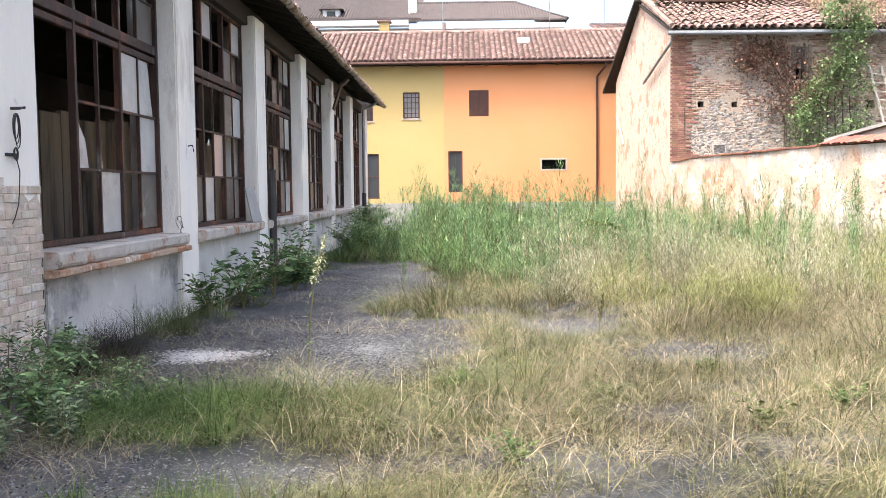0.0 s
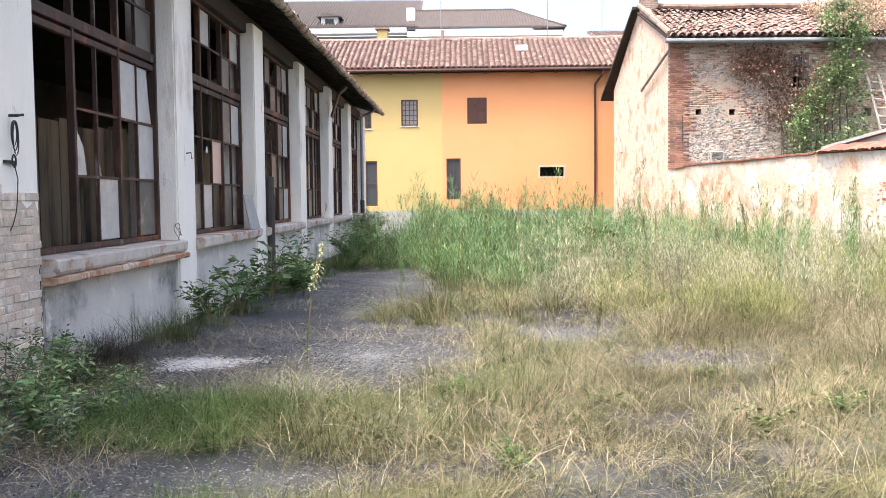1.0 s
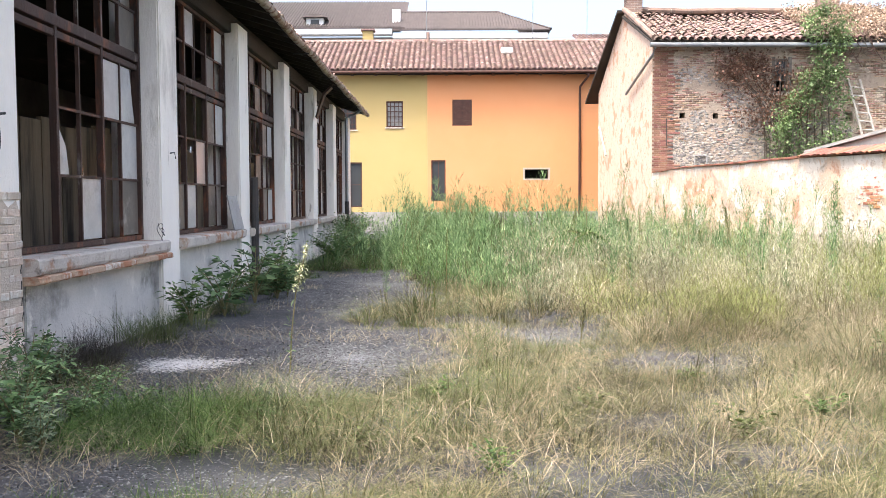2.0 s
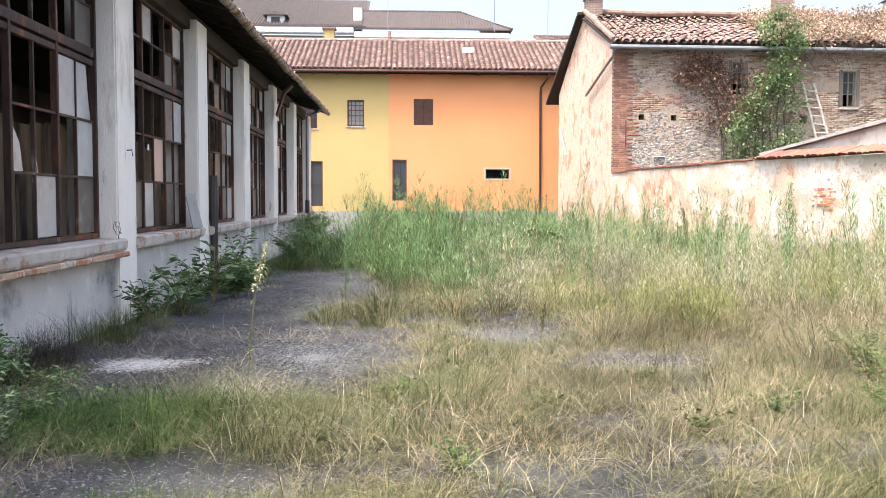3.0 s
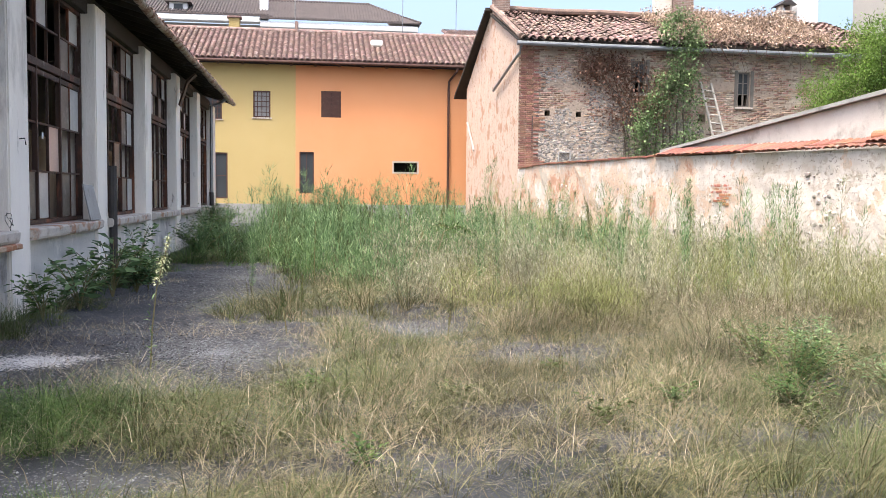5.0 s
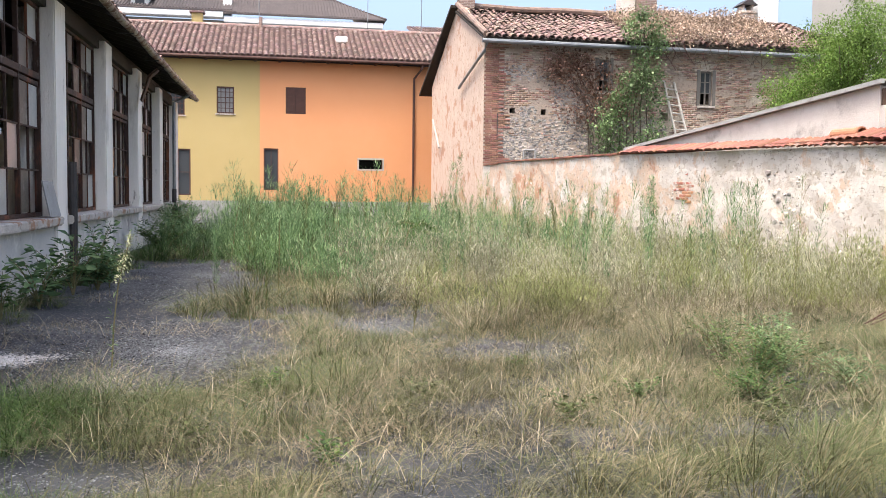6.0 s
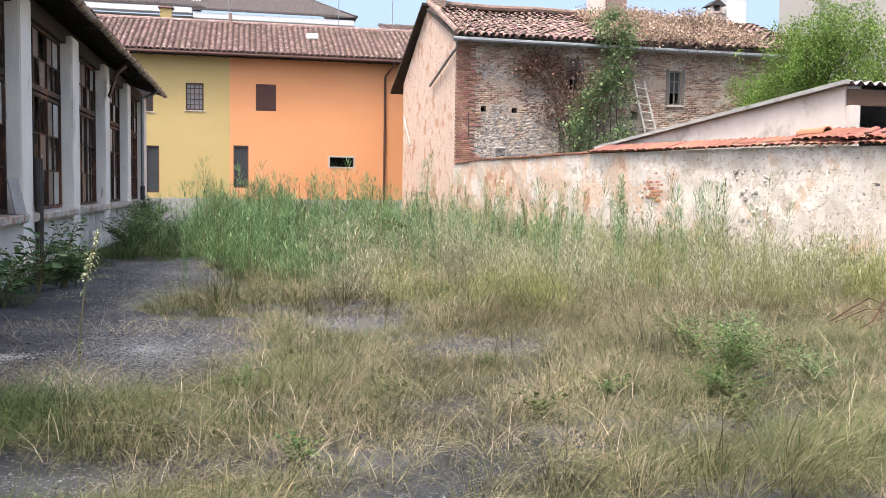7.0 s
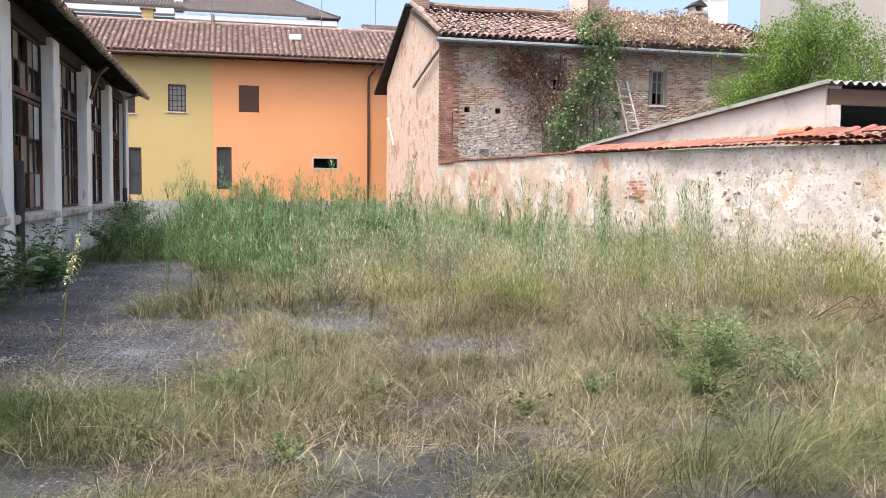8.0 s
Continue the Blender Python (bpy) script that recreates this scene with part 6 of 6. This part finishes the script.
# a thin spill of pale cement: flat crumbs, densest in the middle
rng = np.random.default_rng(72)
a, q = rng.uniform(0, math.tau, 9000), np.abs(rng.normal(0, 0.55, 9000))
lobe = 1 + 0.18 * np.sin(3 * a + 1) + 0.12 * np.sin(5 * a)
cx, cy = -2.5 + 0.5 * q * lobe * np.cos(a), 8.6 + 0.42 * q * lobe * np.sin(a)
cs = rng.uniform(0.004, 0.02, 9000) * np.clip(1.2 - 0.6 * q, 0.3, 1.2)
V = octa[None] * cs[:, None, None] * np.array([1.3, 1.3, 0.22]) * rng.uniform(0.7, 1.4, (9000, 1, 3)) + np.c_[cx, cy, ground_height(cx, cy) - 0.028][:, None, :]
mesh_np("cement_spill", V.reshape(-1, 3), (np.arange(9000)[:, None, None] * 6 + oface[None]).reshape(-1, 3), surf("pale_cement_dust", (0.5, 0.49, 0.47), (0.36, 0.355, 0.345), 8.0, vary=0.3, random_by="island"), "pale crumbs of spilt cement on the asphalt", "cement", "stuff")


a, q = rng.uniform(0, math.tau, 16000), np.abs(rng.normal(0, 0.75, 16000))
cx, cy = -0.9 + 1.0 * q * np.cos(a), 8.9 + 1.2 * q * np.sin(a)
cs = rng.uniform(0.003, 0.011, 16000)
V = octa[None] * cs[:, None, None] * np.array([1.2, 1.2, 0.3]) * rng.uniform(0.7, 1.4, (16000, 1, 3)) + np.c_[cx, cy, ground_height(cx, cy) - 0.029][:, None, :]
mesh_np("stone_dust", V.reshape(-1, 3), (np.arange(16000)[:, None, None] * 6 + oface[None]).reshape(-1, 3), surf("pale_stone_dust", (0.17, 0.173, 0.18), (0.09, 0.093, 0.1), 8.0, vary=0.7, random_by="island"), "pale grey stone chippings swept over the asphalt", "gravel", "stuff")


def shared(name, me, m, parent, label=""):
    ob = new(name, me)
    ob.parent = parent
    ob.matrix_basis = Matrix.Translation(-BASE[parent.name]) @ m
    return tagged(ob, label)


def brick_mesh(l, h, d, material):
    b = box(-d / 2, d / 2, -l / 2, l / 2, -h / 2, h / 2)
    bmesh.ops.bevel(b, geom=b.edges[:], offset=0.006, segments=1, affect="EDGES")
    me = bpy.data.meshes.new("brick")
    b.to_mesh(me)
    b.free()
    me.materials.append(material)
    return me


def stone_mesh(seed, material):
    b = bmesh.new()
    bmesh.ops.create_icosphere(b, subdivisions=1, radius=1)
    r = random.Random(seed)
    for v in b.verts:
        v.co *= r.uniform(0.8, 1.15)
    me = bpy.data.meshes.new("stone")
    b.to_mesh(me)
    b.free()
    me.materials.append(material)
    return me


# bare bricks on the near wall of the workshop
M_PIERBRICK = surf("limewashed_brick", (0.62, 0.52, 0.42), (0.5, 0.385, 0.3), 7.0, spots=(0.42, 0.23, 0.16), spot_scale=4.5, lo=0.58, hi=0.68, spots2=(0.7, 0.64, 0.56), spot2_scale=6.0, lo2=0.48, hi2=0.6, fine=25.0, bump=1.0, vary=0.16, random_by="object")
me_full = brick_mesh(0.247, 0.066, 0.022, M_PIERBRICK)
rbk = random.Random(17)
wallp = [o for o in shop.children if o.name.startswith("wall") and not o.name.startswith("wall_plate")][0]
b = bmesh.new()
edge = [(7.59, 0.0), (7.59, 1.42), (7.52, 1.56), (7.38, 1.5), (7.2, 1.62), (7.0, 1.52), (6.8, 1.6), (6.5, 1.44), (6.2, 1.5), (5.9, 1.3), (5.75, 0.0)]
prism([(PF + 0.005, y, z) for y, z in edge], (0.0035, 0, 0), b)
part("bare_mortar", b, surf("sandy_bare_mortar", (0.6, 0.51, 0.41), (0.48, 0.4, 0.32), 6.0, spots=(0.36, 0.28, 0.22), spot_scale=4.0, lo=0.56, hi=0.64, bump=1.0), shop)
for row in range(27):
    z = 0.1 + row * 0.068
    for c in range(7):
        y = 7.47 - c * 0.248 - (0.124 if row % 2 else 0)
        lim = 1.62 + 0.25 * noise.noise((y * 2.0, z, 1.5)) - 0.25 * (7.6 - y > 0.9)
        if z > lim or rbk.random() < 0.07:
            continue
        shared("brick", me_full, pose(PF + 0.003 + rbk.uniform(-0.006, 0.005), y + rbk.uniform(-0.006, 0.006), z, rbk.uniform(-2.5, 2.5), 0, 0) @ Matrix.Diagonal((1, rbk.uniform(0.85, 1.04), rbk.uniform(0.9, 1.08), 1)), wallp)

# brick quoins of the old house
M_QUOIN = surf("red_quoin_brick", (0.27, 0.14, 0.1), (0.21, 0.115, 0.085), 6.0, spots=(0.4, 0.3, 0.23), spot_scale=4.0, lo=0.56, hi=0.7, vary=0.35, random_by="object")
me_q = brick_mesh(0.238, 0.062, 0.05, M_QUOIN)
owall = [o for o in old.children if o.name.startswith("wall")][0]
for row in range(64):
    z = 2.4 + row * 0.0715
    n = 2 + (row % 2) + (1 if (row // 7) % 3 == 0 else 0)
    for c in range(n):
        x = GXW + 0.125 + c * 0.248 + (0.0 if row % 2 else 0.06)
        shared("brick", me_q, pose(x, BY - 0.012, z, 0, 0, 90), owall)

# brick courses and rubble of the old house front: bricks where the mortar has not swallowed them, cobbles low down
M_COURSE = surf("weathered_course_brick", (0.36, 0.235, 0.175), (0.28, 0.175, 0.13), 5.0, spots=(0.42, 0.345, 0.275), spot_scale=1.6, lo=0.5, hi=0.6, vary=0.42, random_by="island")
M_RUBBLE = surf("grey_rubble_stone", (0.3, 0.275, 0.245), (0.18, 0.165, 0.155), 5.0, spots=(0.42, 0.36, 0.3), spot_scale=3.0, lo=0.52, hi=0.64, vary=0.45, random_by="island")


def rubble_share(x, z):
    """1 where the wall is cobbles and mortar, 0 where it is brick."""
    low = 1.15 - 0.27 * (z - 2.3) - 0.1 * max(0.0, x - 10.5)
    return low + 0.9 * noise.noise((x * 0.45, z * 0.9, 4.0)) - 0.5 * (x > 14.6)


rw = random.Random(29)
cube = np.array([(x, y, z) for x in (-0.5, 0.5) for y in (-0.5, 0.5) for z in (-0.5, 0.5)])
cube_f = np.array([(0, 1, 5, 4), (0, 2, 3, 1), (4, 5, 7, 6), (1, 3, 7, 5), (0, 4, 6, 2)])
V = []
for row in range(63):
    z = 2.32 + row * 0.0735
    for c in range(56):
        x = 8.0 + c * 0.25 + (0.125 if row % 2 else 0)
        if x > 21.4 or any(q[0] - 0.16 < x < q[1] + 0.16 and q[2] - 0.1 < z < q[3] + 0.06 for q in OW):
            continue
        sh = rubble_share(x, z)
        if sh + rw.uniform(-0.15, 0.15) > 0.45 or noise.noise((x * 0.8, z * 1.5, 11.0)) + rw.uniform(-0.25, 0.25) > 0.12:
            continue
        V.append(cube * np.array([rw.uniform(0.19, 0.236), 0.05, rw.uniform(0.048, 0.058)]) + np.array([x + rw.uniform(-0.012, 0.012), BY + 0.017 + rw.uniform(-0.005, 0.005), z + 0.02 * math.sin(x * 1.3)]))
mesh_np("brick_facing", np.concatenate(V), (np.arange(len(V))[:, None, None] * 8 + cube_f[None]).reshape(-1, 4), M_COURSE, kind="stuff", parent=old)
ball = bmesh.new()
bmesh.ops.create_icosphere(ball, subdivisions=1, radius=1)
ball_v = np.array([v.co for v in ball.verts])
ball_f = np.array([[v.index for v in f.verts] for f in ball.faces])
ball.free()


def cobbles(name, spots, material, parent, seed):
    """Half-sunk stones joined into one mesh; spots are (place, half sizes)."""
    r = np.random.default_rng(seed)
    W = [ball_v * r.uniform(0.82, 1.15, (len(ball_v), 1)) * np.array(size) + np.array(at) for at, size in spots]
    return mesh_np(name, np.concatenate(W), (np.arange(len(W))[:, None, None] * len(ball_v) + ball_f[None]).reshape(-1, 3), material, kind="stuff", parent=parent)


spots = []
while len(spots) < 2600:
    x, z = rw.uniform(7.95, 15.0), rw.uniform(2.3, 6.4)
    if rubble_share(x, z) < 0.38 + rw.uniform(-0.1, 0.1) or any(q[0] - 0.2 < x < q[1] + 0.2 and q[2] - 0.15 < z < q[3] + 0.15 for q in OW):
        continue
    spots.append(((x, BY + 0.012, z), (rw.uniform(0.04, 0.1), 0.028, rw.uniform(0.03, 0.07))))
cobbles("rubble_facing", spots, M_RUBBLE, old, 33)

# round stones and a patch of bare brick in the yard wall
M_COBBLE = surf("embedded_cobble", (0.36, 0.32, 0.28), (0.27, 0.25, 0.23), 5.0, spots=(0.55, 0.48, 0.41), spot_scale=3.0, lo=0.52, hi=0.62, vary=0.4, random_by="object")
stones = [stone_mesh(k, M_COBBLE) for k in range(5)]
yw = [o for o in ywall.children if o.name.startswith("wall")][0]
rst = random.Random(23)
made = 0
while made < 280:
    y = 9.8 + 18 * rst.random() ** 1.8
    z = 2.1 * rst.random() ** 1.4
    if noise.noise((y * 0.5, z * 0.9, 9.0)) + 0.45 * (1.0 - z) + rst.uniform(-0.25, 0.25) < 0.05:
        continue
    a, h = rst.uniform(0.04, 0.12), rst.uniform(0.03, 0.075)
    shared("stone", rst.choice(stones), pose(wall_x(y) + 0.012, y, z, rst.uniform(-25, 25), 0, 0) @ Matrix.Diagonal((0.032, a, h, 1)), yw)
    made += 1
spots = []
while len(spots) < 900:
    y, z = 9.0 + 22 * rst.random() ** 1.5, 2.0 * rst.random() ** 1.2
    if noise.noise((y * 0.45, z * 0.8, 2.0)) + 0.5 * (0.7 - z) + rst.uniform(-0.2, 0.2) < 0.05:
        continue
    spots.append(((wall_x(y) + 0.014, y, z), (0.028, rst.uniform(0.025, 0.08), rst.uniform(0.02, 0.05))))
cobbles("small_stones", spots, surf("limewashed_cobble", (0.68, 0.61, 0.53), (0.5, 0.45, 0.4), 5.0, spots=(0.3, 0.27, 0.24), spot_scale=4.0, lo=0.56, hi=0.62, vary=0.35, random_by="island"), ywall, 35)
me_w = brick_mesh(0.235, 0.056, 0.05, surf("bright_red_brick", (0.46, 0.2, 0.12), (0.4, 0.18, 0.11), 8.0, spots=(0.55, 0.45, 0.37), spot_scale=5.0, lo=0.52, hi=0.6, vary=0.35, random_by="object"))
for row in range(11):
    z = 1.32 + row * 0.066
    for c in range(5):
        y = 17.75 + c * 0.248 + (0.12 if row % 2 else 0)
        if ((y - 18.3 - 0.5 * (z - 1.66)) / 0.42) ** 2 + ((z - 1.66) / 0.36) ** 2 + rst.uniform(-0.2, 0.9) > 1:
            continue
        shared("brick", me_w, pose(wall_x(y) + 0.012 + rst.uniform(-0.008, 0.008), y, z, rst.uniform(-3, 3), 0, 5.2), yw)


# coping: flat brick tiles at the far end, red barrel tiles nearer
def barrel_mesh(r, length, material, name="tile"):
    b = bmesh.new()
    rings = []
    for rr, x in ((r, -length / 2), (r * 0.85, length / 2)):
        for k in (1.0, 0.86):
            rings.append([b.verts.new((x, rr * k * math.cos(math.pi * s / 6), rr * k * math.sin(math.pi * s / 6))) for s in range(7)])
    o0, i0, o1, i1 = rings
    for s in range(6):
        b.faces.new((o0[s], o0[s + 1], o1[s + 1], o1[s]))
        b.faces.new((i0[s], i1[s], i1[s + 1], i0[s + 1]))
        b.faces.new((o0[s], i0[s], i0[s + 1], o0[s + 1]))
    me = bpy.data.meshes.new(name)
    b.to_mesh(me)
    b.free()
    me.materials.append(material)
    return me


me_cop = barrel_mesh(0.095, 0.5, M_COPING)
cop = part("coping", prism([(wall_x(-9) - 0.02, -9, wall_top(-9)), (wall_x(21.4) - 0.02, 21.4, wall_top(21.4)), (wall_x(21.4) + 0.42, 21.4, wall_top(21.4)), (wall_x(-9) + 0.42, -9, wall_top(-9))], (0, 0, 0.04)), M_COPING, ywall)
for k in range(78):
    y = 8.0 + k * 0.172
    shared("tile", me_cop, pose(wall_x(y) + 0.12 + rst.uniform(-0.03, 0.03), y, wall_top(y) + 0.1 + rst.uniform(-0.01, 0.01), rst.uniform(-3, 3), -19, 5.2 + rst.uniform(-3, 3)) @ Matrix.Diagonal((1, 1, 0.5, 1)), ywall)
for k in range(34):
    y = 8.05 + k * 0.172
    shared("tile", me_cop, pose(wall_x(y) + 0.16 + rst.uniform(-0.04, 0.04), y, wall_top(y) + 0.19 + rst.uniform(-0.018, 0.018), rst.uniform(-4, 4), -19, 5.2 + rst.uniform(-4, 4)) @ Matrix.Diagonal((1, 1, 0.5, 1)), ywall)
# bed closing the upper tiles; its near-black colour paints the shadow beneath them
part("coping_shade_bed", prism([(wall_x(8) + 0.06, 8, wall_top(8) + 0.05), (wall_x(13.7) + 0.06, 13.7, wall_top(13.7) + 0.05), (wall_x(13.7) + 0.4, 13.7, wall_top(13.7) + 0.05), (wall_x(8) + 0.4, 8, wall_top(8) + 0.05)], (0, 0, 0.13)), M_EAVE, ywall)
me_flat = brick_mesh(0.3, 0.05, 0.5, M_COPING)
for k in range(35):
    y = 21.6 + k * 0.305
    shared("coping_tile", me_flat, pose(wall_x(y) + 0.2, y, wall_top(y) + 0.022 + rst.uniform(-0.008, 0.012), rst.uniform(-2, 2), 0, 5.2 + rst.uniform(-2, 2)), ywall)

# lower rows of the old house roof, tile by tile
me_t = barrel_mesh(0.125, 0.46, M_OLDTILE)
slope = math.degrees(math.atan2(RIDGE_A[1] - EAVE_A[1], RIDGE_A[0] - EAVE_A[0]))
for row in range(part_rows):
    for c in range(26):
        x = GXW + 0.08 + c * 0.28
        t = (row + 0.5) / ALL_ROWS
        z = EAVE_A[1] + (RIDGE_A[1] - EAVE_A[1]) * t + old_sag(x, t) + rst.uniform(-0.015, 0.025)
        y = EAVE_A[0] + (RIDGE_A[0] - EAVE_A[0]) * t
        m = Matrix.Translation((x + rst.uniform(-0.025, 0.025), y + rst.uniform(-0.03, 0.03), z)) @ pose(0, 0, 0, slope - 3.0, 0, 0) @ pose(0, 0, 0, 0, 0, 90 + rst.uniform(-3, 3))
        shared("tile", me_t, m, old)
